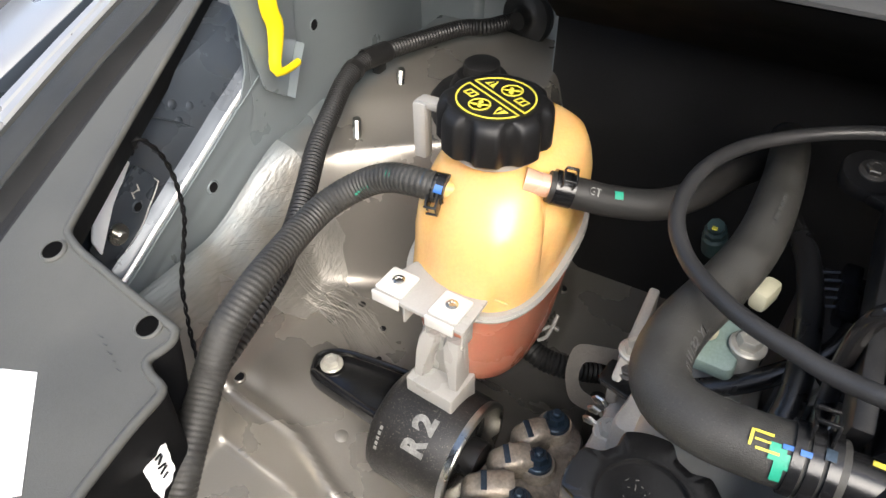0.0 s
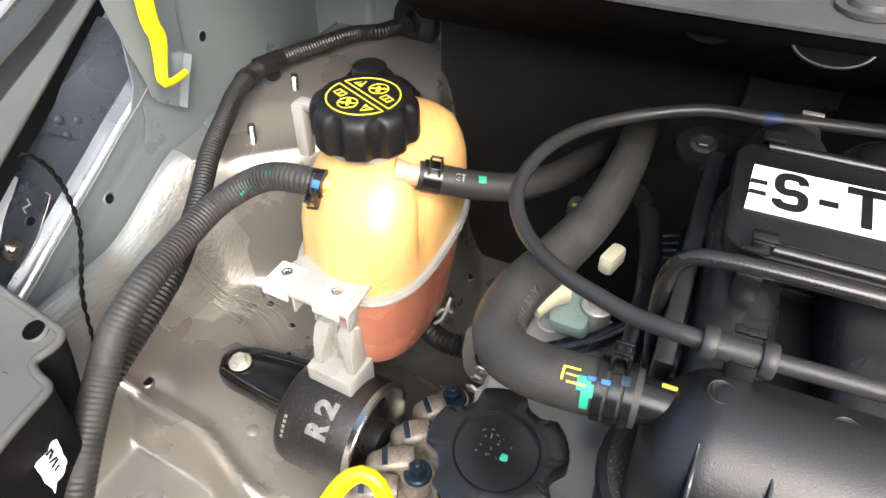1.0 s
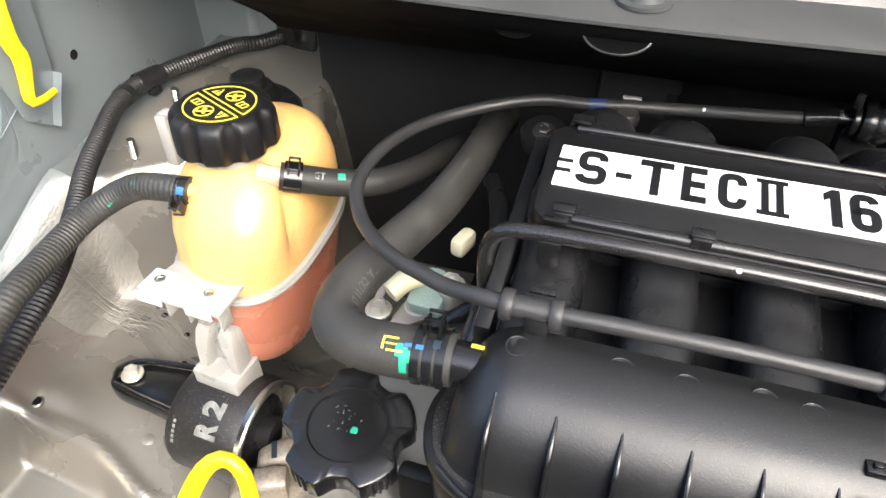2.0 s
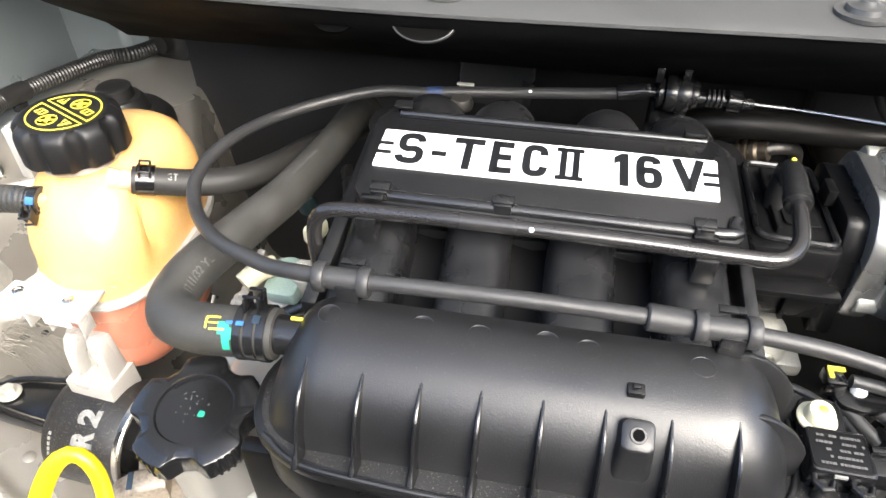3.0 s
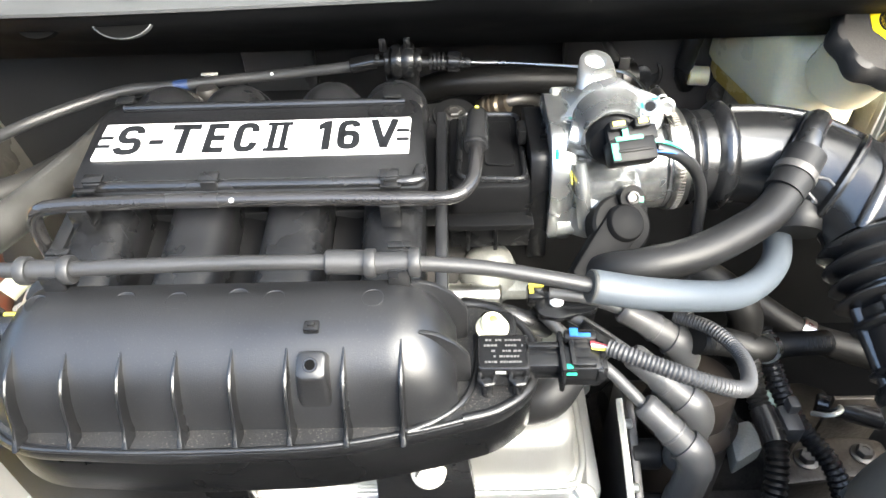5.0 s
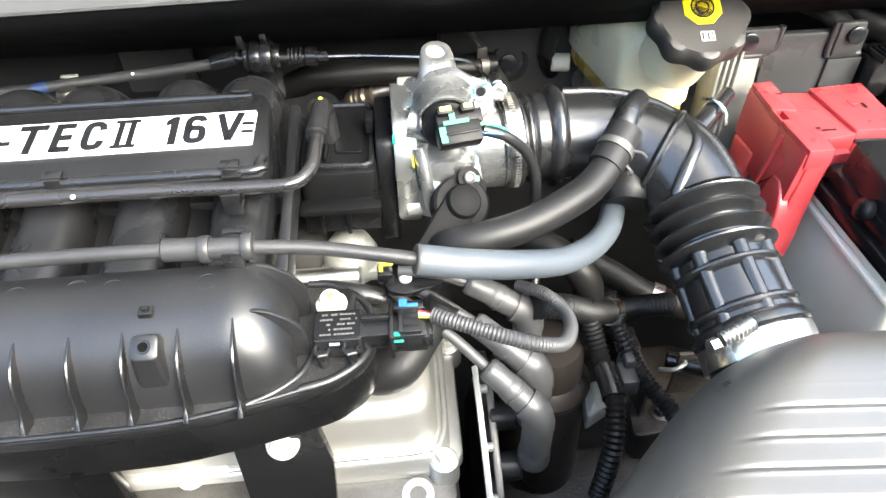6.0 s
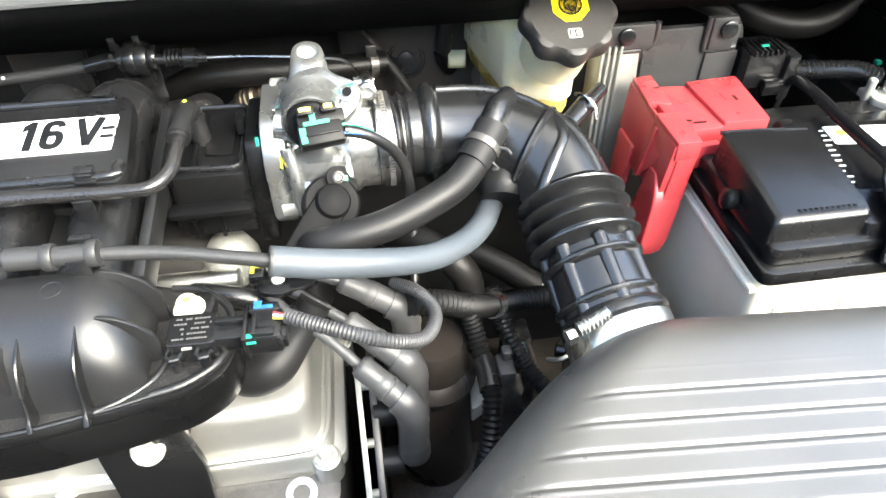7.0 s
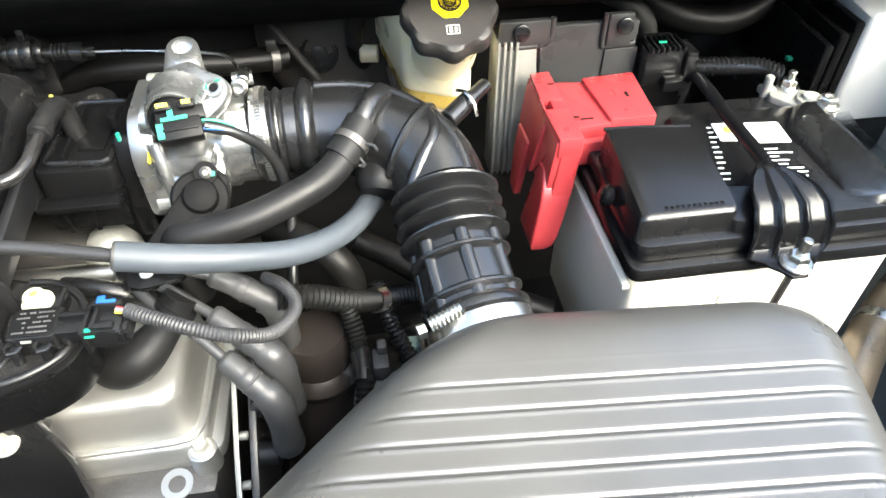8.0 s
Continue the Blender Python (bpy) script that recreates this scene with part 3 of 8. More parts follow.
part("stamp", join(box(-0.6553, -0.047, 0.767, 0.0006, 0.0010, 0.007), box(-0.6553, -0.054, 0.763, 0.0006, 0.0010, 0.007), box(-0.6553, -0.0505, 0.765, 0.0006, 0.0065, 0.001)), LIGHTINK, wing, smooth=False)
# folded tab that carries the yellow clip
part("folded_tab", join(prism(corners([(0.070, 0.93), (0.078, 0.885), (0.094, 0.815), (0.097, 0.797), (0.124, 0.776), (0.136, 0.802), (0.149, 0.824), (0.16, 0.93)], 0.003), -0.6345, -0.6325, side, 0.0006),
                        sheet([[(-0.6335 + 0.010 * f, y + 0.001 * f, z - 0.001 * f) for f in (0, 0.5, 1)] for y, z in ((0.1245, 0.777), (0.1365, 0.802), (0.1495, 0.824))], 0.0016)), PAINT, wing, "painted flange that carries the hook")
pressed_hole((-0.6322, 0.116, 0.826), (1, 0, 0), 0.0035, wing, PAINT)
hk = thing("hood_prop_clip", (-0.635, 0.10, 0.82), "yellow plastic hood prop hook on the inner wing", "clip")
part("hook", tube([(-0.616, 0.112, 0.960), (-0.614, 0.102, 0.884), (-0.612, 0.104, 0.862), (-0.612, 0.099, 0.840), (-0.612, 0.095, 0.827), (-0.611, 0.097, 0.820), (-0.610, 0.104, 0.8185), (-0.609, 0.112, 0.819), (-0.608, 0.121, 0.8205)], lambda f: 0.0078 - 0.0022 * smooth(0.55, 0.8, f), 12, flat=0.62), YELLOW, hk)


def wing_trim():
    """Dark plastic trim over the top of the wing, the wing's seal and its painted edge."""
    def zt(x, y):
        return 0.799 + 0.25 * max(0.0, y + 0.169)
    t = thing("wing_trim", (-0.55, -0.2, 0.78), "dark grey plastic trim panel over the headlamp and wing", "trim panel", kind="structure")
    inner = [(-0.90, 0.60), (-0.735, 0.195), (-0.699, 0.100), (-0.675, 0.038), (-0.654, -0.017), (-0.635, -0.066), (-0.617, -0.111), (-0.6055, -0.139), (-0.585, -0.1455), (-0.530, -0.1545), (-0.474, -0.163), (-0.472, -0.174), (-0.476, -0.188), (-0.463, -0.194), (-0.449, -0.196), (-0.446, -0.224), (-0.441, -0.250), (-0.430, -0.30), (-0.415, -0.36)]
    lines = {"trim": [(-0.62, -0.40), (-0.630, -0.25), (-0.645, -0.165), (-0.6626, -0.1035), (-0.6856, -0.025), (-0.7087, 0.071), (-0.745, 0.20), (-0.92, 0.60)],
             "channel": [(-0.655, -0.40), (-0.668, -0.25), (-0.6864, -0.134), (-0.7073, -0.058), (-0.7217, 0.004), (-0.734, 0.075), (-0.77, 0.20), (-0.95, 0.60)],
             "seal": [(-0.69, -0.40), (-0.71, -0.25), (-0.730, -0.130), (-0.7522, -0.042), (-0.7662, 0.016), (-0.7786, 0.078), (-0.81, 0.20), (-0.99, 0.60)],
             "strip": [(-0.73, -0.40), (-0.748, -0.25), (-0.768, -0.110), (-0.7809, -0.045), (-0.7929, 0.009), (-0.806, 0.074), (-0.84, 0.20), (-1.02, 0.60)],
             "wing": [(-0.75, -0.40), (-0.768, -0.25), (-0.790, -0.100), (-0.8007, -0.047), (-0.8086, 0.008), (-0.819, 0.075), (-0.855, 0.20), (-1.035, 0.60)],
             "far": [(-0.98, -0.40), (-0.99, -0.25), (-1.0, -0.10), (-1.01, -0.04), (-1.02, 0.01), (-1.03, 0.075), (-1.07, 0.20), (-1.25, 0.60)]}
    edge = corners(inner, 0.007, 4)[5:-5]
    poly = edge + lines["trim"]
    bm = bmesh.new()
    f = bm.faces.new([bm.verts.new((x, y, 0)) for x, y in poly])
    ex = bmesh.ops.extrude_face_region(bm, geom=[f])
    bmesh.ops.translate(bm, vec=(0, 0, 0.0035), verts=[g for g in ex["geom"] if isinstance(g, bmesh.types.BMVert)])
    bmesh.ops.bisect_plane(bm, geom=bm.verts[:] + bm.edges[:] + bm.faces[:], plane_co=(0, -0.169, 0), plane_no=(0, 1, 0))
    bmesh.ops.triangulate(bm, faces=bm.faces[:])
    for v in bm.verts:
        v.co.z += zt(v.co.x, v.co.y) - 0.0035
    part("panel", bm, TRIM, t)
    part("rolled_edge", tube([(x, y, zt(x, y) - 0.0005) for x, y in edge], 0.0030, 10, smooth=False, step=0.003), TRIM, t, "rounded raised rim of the opening")
    # wall that hangs from the rim into the bay
    rows = []
    for x, y in edge:
        z = zt(x, y)
        deep = 0.026 + 0.060 * (1 - smooth(-0.178, -0.160, y))
        rows.append([(x - 0.0010, y + 0.0005, z - 0.002), (x - 0.0020, y, z - deep * 0.3), (x - 0.0035, y - 0.001, z - deep * 0.7), (x - 0.006, y - 0.002, z - deep)])
    part("skirt", sheet(rows, 0.002), MATTE, t)
    for x, y in ((-0.600, -0.154), (-0.493, -0.1685)):
        tilt = axes((x, y, zt(x, y)), (0, -0.25 if y > -0.169 else 0, 1))
        part("fixing_hole", revolve([(0.0070, 0.0012), (0.0074, 0.0024), (0.0082, 0.0024), (0.0094, 0.0012), (0.0096, -0.001)], tilt, 26), TRIM, t)
        part("hole", revolve([(0, 0.0019), (0.0073, 0.0019), (0.0073, -0.001), (0, -0.001)], tilt, 24), PITCH, t)
    part("moulded_mark", join(*[box(-0.5130 + 0.0075 * k, -0.1880 - 0.0030 * k, 0.7993, w, 0.0007, 0.0005, 0, None) for k, w in enumerate((0.004, 0.003, 0.005, 0.002, 0.004))]), SEALGREY, t, smooth=False)
    part("sticker", prism([(-0.522, -0.2245), (-0.462, -0.2765), (-0.50, -0.31), (-0.57, -0.245)], 0.7992, 0.7996), WHITE, t, "blank white sticker", smooth=False)

    def strip(name, a, b, profile, mat, label=""):
        """A band between two of the lines; profile: (share of the width, height over the trim) pairs."""
        rows = []
        for k in range(len(lines[a]) - 1):
            for q in range(6):
                u = q / 6
                pa, pb = V(lines[a][k]).lerp(V(lines[a][k + 1]), u), V(lines[b][k]).lerp(V(lines[b][k + 1]), u)
                rows.append([(*pa.lerp(pb, f), zt(0, pa.y + (pb.y - pa.y) * f) + dz) for f, dz in profile])
        part(name, sheet(rows, 0.002), mat, t, label)
    strip("seal_gap", "trim", "channel", [(0.0, -0.001), (0.10, -0.008), (0.25, -0.013), (0.75, -0.013), (0.92, -0.006), (1.0, 0.002)], CHANNEL, "dark channel beside the wing seal")
    strip("seal_strip", "channel", "seal", [(0.0, 0.002), (0.06, 0.0045), (0.14, 0.004), (0.3, 0.0052), (0.6, 0.0055), (0.82, 0.004), (0.9, 0.0015), (0.94, 0.0045), (1.0, 0.003)], WINGSEAL, "dark rubber wing seal")
    strip("inner_edge", "seal", "strip", [(0.0, 0.002), (0.1, -0.001), (0.2, 0.003), (0.4, 0.0045), (0.48, 0.002), (0.56, 0.0045), (0.8, 0.005), (0.9, 0.001), (1.0, -0.006)], SILVERPAINT, "silver painted inner edge of the wing")
    strip("wing_gap", "strip", "wing", [(0.0, -0.006), (0.2, -0.014), (0.8, -0.014), (1.0, 0.001)], SLATE)
    strip("wing_panel", "wing", "far", [(0.0, 0.0), (0.02, 0.004), (0.06, 0.006), (0.25, 0.004), (0.5, -0.012), (0.8, -0.06), (1.0, -0.14)], SILVERPAINT, "bright silver painted wing")
wing_trim()
h_ = thing("twisted_wire", (-0.60, -0.06, 0.8), "thin twisted black wire hanging along the inner wing", "wire")
for ph in (0, math.pi):
    base_ = even(spline([(-0.652, -0.045, 0.800), (-0.641, -0.041, 0.817), (-0.638, -0.029, 0.799), (-0.636, -0.024, 0.771), (-0.633, -0.028, 0.735), (-0.630, -0.040, 0.709), (-0.622, -0.060, 0.681), (-0.606, -0.078, 0.653), (-0.585, -0.095, 0.628)], 10), 0.002)
    part("strand", tube([p + V((0.0013 * math.cos(i * 0.55 + ph), 0.0013 * math.sin(i * 0.55 + ph), 0)) for i, p in enumerate(base_)], 0.0012, 6, smooth=False, step=0.002), MATTE, h_)
lb_ = thing("wire_label", (-0.46, -0.215, 0.73), "crumpled white paper label on the dark wiring", "label")
rows_ = []
for i in range(15):
    u = i / 14
    rows_.append([V((-0.4580, -0.2255, 0.768)).lerp(V((-0.4540, -0.2065, 0.768)), v).lerp(V((-0.4265, -0.2350, 0.768)).lerp(V((-0.4340, -0.2180, 0.768)), v), u) + V((0.0015 * noise.noise((9, v * 5, 1)), 0.0012 * noise.noise((u * 6, 4, v * 3)), 0.0030 * noise.noise((u * 4.5, v * 3.5, 3)) - 0.010 * u)) for v in [k / 9 for k in range(10)]])
part("paper", sheet(rows_, 0.0005), WHITE, lb_, smooth=False)
part("print", join(*[box(0, 0, 0, 0.0012, h, 0.0006, 0, Matrix.Translation((x + 0.0175, y - 0.0075, 0.7702 - 0.010 * (x + 0.4755) / 0.033)) @ Matrix.Rotation(a, 4, "Z")) for x, y, h, a in ((-0.4685, -0.2085, 0.007, 0.3), (-0.4660, -0.2093, 0.006, -0.3), (-0.4640, -0.2100, 0.007, 0.4), (-0.4612, -0.2115, 0.005, 0.1), (-0.4590, -0.2122, 0.006, 0.5), (-0.4560, -0.2140, 0.005, -0.2), (-0.4538, -0.2150, 0.006, 0.3), (-0.4510, -0.2165, 0.004, 0.2))]), INK, lb_, smooth=False)
# Three unseen walls, added to cut low sky light and tint reflections.
ADDED_WALL = material("slate_blue_screen", (0.045, 0.053, 0.068), 0.8, grain=40, bump=0.3, stain=2)
for n_, x, y, w, d, hi in (("wall_yard_left", -3.7, 0.4, 0.2, 7.4, 1.7), ("wall_yard_right", 4.1, 0.4, 0.2, 7.4, 1.7), ("wall_yard_front", 0.2, -3.4, 8.0, 0.2, 2.4)):
    part(n_, box(x, y, hi / 2, w, d, hi), ADDED_WALL, label="unseen dark wall added round the car to shape reflections", category="wall", kind="structure", smooth=False)
firewall = part("wall_firewall", box(0.367, 0.372, 0.62, 1.626, 0.02, 0.84), FIREWALL, label="black insulated firewall behind the engine", category="firewall", kind="structure", smooth=False)
part("wall_right", box(1.0, -0.1, 0.55, 0.02, 1.0, 0.72), PAINT, label="grey painted inner wing beside the fuse box", category="inner wing", kind="structure", smooth=False)
part("undertray", box(0.15, -0.05, 0.30, 1.7, 0.9, 0.02), MATTE, label="black plastic undertray below the engine", category="undertray", kind="structure", smooth=False)
# Never in view: added so that the plenum's lower front reflects black.
part("wall_front", box(0.2, -0.535, 0.51, 1.6, 0.03, 0.44), MATTE, label="unseen black panel before the engine, added to darken low reflections", category="front panel", kind="structure", smooth=False)


# Out of view: its reach shades the bay, its pale grey brightens reflections.
hood = part("hood", sheet([[(-0.80 + 0.154 * i, 0.30 - 0.045 * j, 1.03 + 0.092 * j) for j in range(11)] for i in range(11)], 0.02), HOODPAINT, label="assumed grey underside of the open hood, out of view over the engine bay", category="hood", kind="structure", smooth=False)


def cowl():
    top = thing("cowl_panel", (0.2, 0.2, 0.88), "black plastic cowl panel with a grey front edge", "cowl", kind="structure")
    def wave(x):
        return 0.005 * math.sin((x - 0.05) * 9.0) * (1 if x < 0.25 else 0.6)
    xs = [-0.378 + 0.0175 * i for i in range(83)]
    part("underside", sheet([[(x, 0.066 + wave(x), 0.975), (x, 0.072 + wave(x), 0.966), (x, 0.090 + wave(x), 0.953), (x, 0.150, 0.916), (x, 0.172, 0.896), (x, 0.185, 0.892), (x, 0.365, 0.880)] for x in xs], 0.003), COWLDARK, top)
    part("front_edge", sheet([[(x, 0.064 + wave(x), 0.9735), (x, 0.060 + wave(x), 0.9752), (x, 0.060 + wave(x), 0.9775), (x, 0.066 + wave(x), 0.9800), (x, 0.108 + wave(x), 0.983), (x, 0.113 + wave(x), 0.992), (x, 0.35, 1.03)] for x in xs], 0.0025), SEALGREY, top, "grey rolled front edge")
    # Unseen panel over the strut tower, added to keep light off the back wall.
    part("shade_panel", box(-0.60, 0.30, 1.005, 0.44, 0.32, 0.004, 0.001), MATTE, top)
    for x in (-0.335, -0.075, 0.178, 0.43):
        part("fastener", revolve([(0, 0.007), (0.004, 0.007), (0.006, 0.005), (0.011, 0.004), (0.012, 0.001), (0.017, 0.0005), (0.017, -0.002), (0, -0.002)], Matrix.Translation((x, 0.087 + wave(x), 0.983)), 24), SEALGREY, top)
    for x, y, z, r in ((-0.150, 0.0770, 0.9605, 0.0145), (-0.086, 0.0695, 0.9660, 0.020)):
        m = axes((x, y, z), (0, -0.80, 0.60))
        part("hole", revolve([(0, 0.0015), (r, 0.0015), (r, -0.003), (0, -0.003)], m @ Matrix.Diagonal((1, 0.62, 1, 1)), 36), PITCH, top)
        if r > 0.016:
            part("drain_rim", revolve([(r, 0.001), (r + 0.0004, 0.0025), (r + 0.0014, 0.0022), (r + 0.0016, -0.001)], m @ Matrix.Diagonal((1, 0.62, 1, 1)), 36), SEALGREY, top, "bare metal rim of a drain hole")


cowl()


# ---- intake manifold ----
def plenum_profile():
    """The plenum's cross-section (y, z), from the back over the top to the front foot."""
    prof = [(-0.088, 0.835), (-0.090, 0.866), (-0.096, 0.8765), (-0.108, 0.8800), (-0.124, 0.8790), (-0.138, 0.8730), (-0.149, 0.8630), (-0.157, 0.8500), (-0.1615, 0.8370), (-0.163, 0.828)]
    return prof


def manifold():
    t = thing("intake_manifold", (0, -0.1, 0.80), "black moulded plastic intake manifold with four runners and a ribbed plenum", "intake manifold")
    prof = plenum_profile()
    yc, zc = -0.125, 0.832
    rings = []
    xs = [-0.128 + 0.0025 * i for i in range(13)] + [-0.09 + 0.01 * i for i in range(19)] + [0.097 + 0.0035 * i for i in range(12)]
    for x in xs:
        e = 1.0
        if x < -0.098:
            u = (-0.098 - x) / 0.031
            e = max(0.30, math.sqrt(max(0.0, 1 - u * u)))
        if x > 0.097:
            u = (x - 0.097) / 0.0395
            e = max(0.30, math.sqrt(max(0.0, 1 - u ** 2.3)))
        rings.append([(x, yc + (y - yc) * (0.45 + 0.55 * e), zc + (z - zc) * e) for y, z in prof])
    part("plenum", loft(rings), PLASTIC, t)
    # dusty foot flange and its lobe under the sensor
    out = corners([(-0.146, -0.118), (-0.137, -0.156), (-0.105, -0.174), (-0.02, -0.179), (0.06, -0.177), (0.113, -0.168), (0.160, -0.156), (0.180, -0.140),
                   (0.186, -0.115), (0.180, -0.090), (0.160, -0.072), (0.137, -0.068), (0.115, -0.06), (-0.115, -0.06)], 0.02)
    part("base_flange", prism(out, 0.819, 0.8285, bevel=0.0025), COVERBLACK, t)
    cx_, cy_ = 0.02, -0.115
    part("ledge", prism([(cx_ + (x - cx_) * 0.972, cy_ + (y - cy_) * 0.93) for x, y in out], 0.8282, 0.8290), GRAINY, t, "dusty grained ledge round the plenum")
    low = corners([(-0.143, -0.118), (-0.134, -0.154), (-0.104, -0.1715), (-0.02, -0.1765), (0.06, -0.1745), (0.112, -0.1655), (0.158, -0.1535), (0.178, -0.138),
                   (0.1835, -0.115), (0.178, -0.092), (0.158, -0.074), (0.137, -0.07), (0.115, -0.06), (-0.115, -0.06)], 0.02)
    part("lower_flange", prism(low, 0.784, 0.8165, bevel=0.003), BOXPLASTIC, t)
    rim = [(0.138, -0.1585, 0.8290), (0.158, -0.1528, 0.8290), (0.1765, -0.1382, 0.8290), (0.1828, -0.115, 0.8290), (0.1768, -0.0922, 0.8290), (0.158, -0.0752, 0.8290), (0.139, -0.0712, 0.8290)]
    part("rim_bead", tube(rim, 0.0028, 10), PLASTIC, t)
    part("rim_bead", tube([(0.104, -0.1675, 0.8290), (0.124, -0.1585, 0.8290), (0.1405, -0.144, 0.8290), (0.1475, -0.120, 0.8290), (0.1475, -0.098, 0.8290)], 0.0022, 10), PLASTIC, t)
    lip = [(-0.128, -0.1575, 0.8285), (-0.104, -0.1712, 0.8290), (-0.06, -0.1752, 0.8290), (-0.02, -0.1762, 0.8290), (0.06, -0.1742, 0.8290), (0.112, -0.1655, 0.8290), (0.140, -0.1585, 0.8290)]
    part("rim_bead", tube(lip, 0.0015, 10), PLASTIC, t)
    # ribs down the plenum's front
    for x in (-0.1045, -0.0745, -0.0445, -0.0145, 0.0155, 0.0450, 0.0755, 0.1060):
        path = spline([(x, a, b) for a, b in ((-0.137, 0.8722), (-0.1485, 0.8632), (-0.1570, 0.8498), (-0.1620, 0.8370), (-0.1690, 0.8290))], 5)
        rings = []
        for k, q in enumerate(path):
            f = k / (len(path) - 1)
            h = 0.0006 + 0.0062 * smooth(0, 0.45, f)
            w = 0.0006 + 0.0009 * smooth(0, 0.35, f) + 0.0008 * smooth(0.8, 1.0, f)
            d = V((0, -0.55 - 0.4 * f, 0.8 - 0.75 * f)).normalized()
            rings.append([q + V((dx * w, 0, 0)) + d * dh for dx, dh in ((-1.25, -0.003), (-1.0, h * 0.55), (-0.62, h * 0.93), (0, h), (0.62, h * 0.93), (1.0, h * 0.55), (1.25, -0.003))])
        part("rib", loft(rings), SMOOTH, t)
    # fins at the plenum's round end
    upright = Matrix(((1, 0, 0, 0), (0, 0, 1, 0), (0, 1, 0, 0), (0, 0, 0, 1)))
    for y0, fin in ((-0.099, [(0.100, 0.872), (0.112, 0.8790), (0.124, 0.8755), (0.134, 0.868), (0.1425, 0.855), (0.1425, 0.829), (0.120, 0.829)]), (-0.131, [(0.102, 0.866), (0.113, 0.8725), (0.124, 0.8700), (0.135, 0.862), (0.1435, 0.850), (0.1435, 0.829), (0.120, 0.829)])):
        part("end_fin", prism(corners(fin, 0.004), y0 - 0.0017, y0 + 0.0017, upright, 0.0009), PLASTIC, t)
    # hole boss and its pip
    m = axes((0.0595, -0.1525, 0.8712), (0, -0.52, 0.854))
    rings = []
    for zz, a, b, c_ in ((-0.026, 0.0098, -0.0230, 0.0085), (-0.014, 0.0090, -0.0170, 0.0082), (-0.003, 0.0080, -0.0088, 0.0076), (-0.0008, 0.0074, -0.0078, 0.0070), (0.0, 0.0062, -0.0066, 0.0058)):
        rings.append([m @ V((x, y, zz)) for x, y in rounded(-a, b, a, c_, 0.0036)])
    part("boss", loft(rings), PLASTIC, t, "tapered square boss with a threaded hole")
    part("boss_eyelet", revolve([(0.0026, -0.0004), (0.0028, 0.0007), (0.0037, 0.0007), (0.0042, -0.0004)], m, 24), SMOOTH, t)
    part("boss_bore", revolve([(0, 0.0003), (0.0027, 0.0003), (0.0027, -0.002), (0, -0.002)], m, 20), PITCH, t)
    part("locating_pip", join(box(0.058, -0.131, 0.8765, 0.0085, 0.007, 0.004, 0.001), box(0.058, -0.131, 0.879, 0.004, 0.003, 0.003, 0.0008)), SMOOTH, t)
    for x, y in ((-0.10, -0.112), (-0.05, -0.111), (-0.02, -0.112), (0.014, -0.110), (0.035, -0.112), (0.090, -0.113)):
        part("moulding_mark", revolve([(0.0055, -0.0002), (0.006, 0.00012), (0.0065, -0.0002)], axes((x, y, 0.8797), (0, -0.07, 1)), 24), PLASTIC, t)
    # runners
    for x0, x1, xb in ((-0.096, -0.099, -0.086), (-0.0325, -0.036, -0.032), (0.0305, 0.030, 0.042), (0.096, 0.095, 0.092)):
        line = spline([(x0, -0.104, 0.836), (x0, -0.085, 0.843), (x0, -0.050, 0.848), ((x0 + x1) / 2, -0.01, 0.855), (x1, 0.03, 0.868), (xb, 0.065, 0.880), (xb, 0.094, 0.876), (xb, 0.120, 0.845), (xb, 0.130, 0.78)], 6)
        rings = []
        for k, p in enumerate(line):
            d = (line[min(k + 1, len(line) - 1)] - line[max(k - 1, 0)]).normalized()
            u = V((1, 0, 0))
            w = d.cross(u).normalized()
            back = smooth(0.03, 0.08, p.y)
            q, hw = 0.62 + 0.38 * back, 0.0212 + 0.0035 * back
            ring = []
            for a in range(32):
                c_, s_ = math.cos(2 * math.pi * a / 32), math.sin(2 * math.pi * a / 32)
                ring.append(p + u * (hw * math.copysign(abs(c_) ** q, c_)) + w * (0.024 * math.copysign(abs(s_) ** q, s_)))
            rings.append(ring)
        part("runner", loft(rings), RUNNER, t)
    # Webs in matte black, so the gaps' shade lies in their colour.
    for x in (-0.064, 0.0, 0.066):
        part("dark_runner_web", sheet([[(x - 0.014 + 0.007 * i, -0.090 + 0.02 * j, 0.832 + 0.0028 * j + 0.0015 * abs(i - 2)) for j in range(7)] for i in range(5)], 0.004), MATTE, t)
    part("back_plate", prism(corners([(-0.128, 0.0), (0.130, 0.0), (0.128, 0.11), (0.10, 0.125), (-0.10, 0.125), (-0.126, 0.11)], 0.01), 0.835, 0.852, bevel=0.002), PLASTIC, t)
    part("side_rail", box(-0.125, 0.0, 0.858, 0.010, 0.17, 0.022, 0.002, Matrix.Rotation(radians(8), 4, "X")), PLASTIC, t)
    part("side_rail", box(0.127, 0.0, 0.858, 0.008, 0.17, 0.024, 0.002, Matrix.Rotation(radians(8), 4, "X")), PLASTIC, t)
    # bolt ears at the back corners
    for x, y, z, sgn in ((-0.134, 0.150, 0.842, -1), (0.137, 0.148, 0.839, 1)):
        m = axes((x, y, z), (0, -0.25, 0.97))
        part("bolt_ear", join(revolve([(0, -0.010), (0.019, -0.010), (0.020, 0.0), (0.019, 0.002), (0, 0.002)], m, 28),
                              prism(corners([(0, -0.020), (-sgn * 0.055, -0.040), (-sgn * 0.055, 0.012), (0, 0.019)], 0.004), -0.010, 0.0, m, 0.002)), PLASTIC, t)
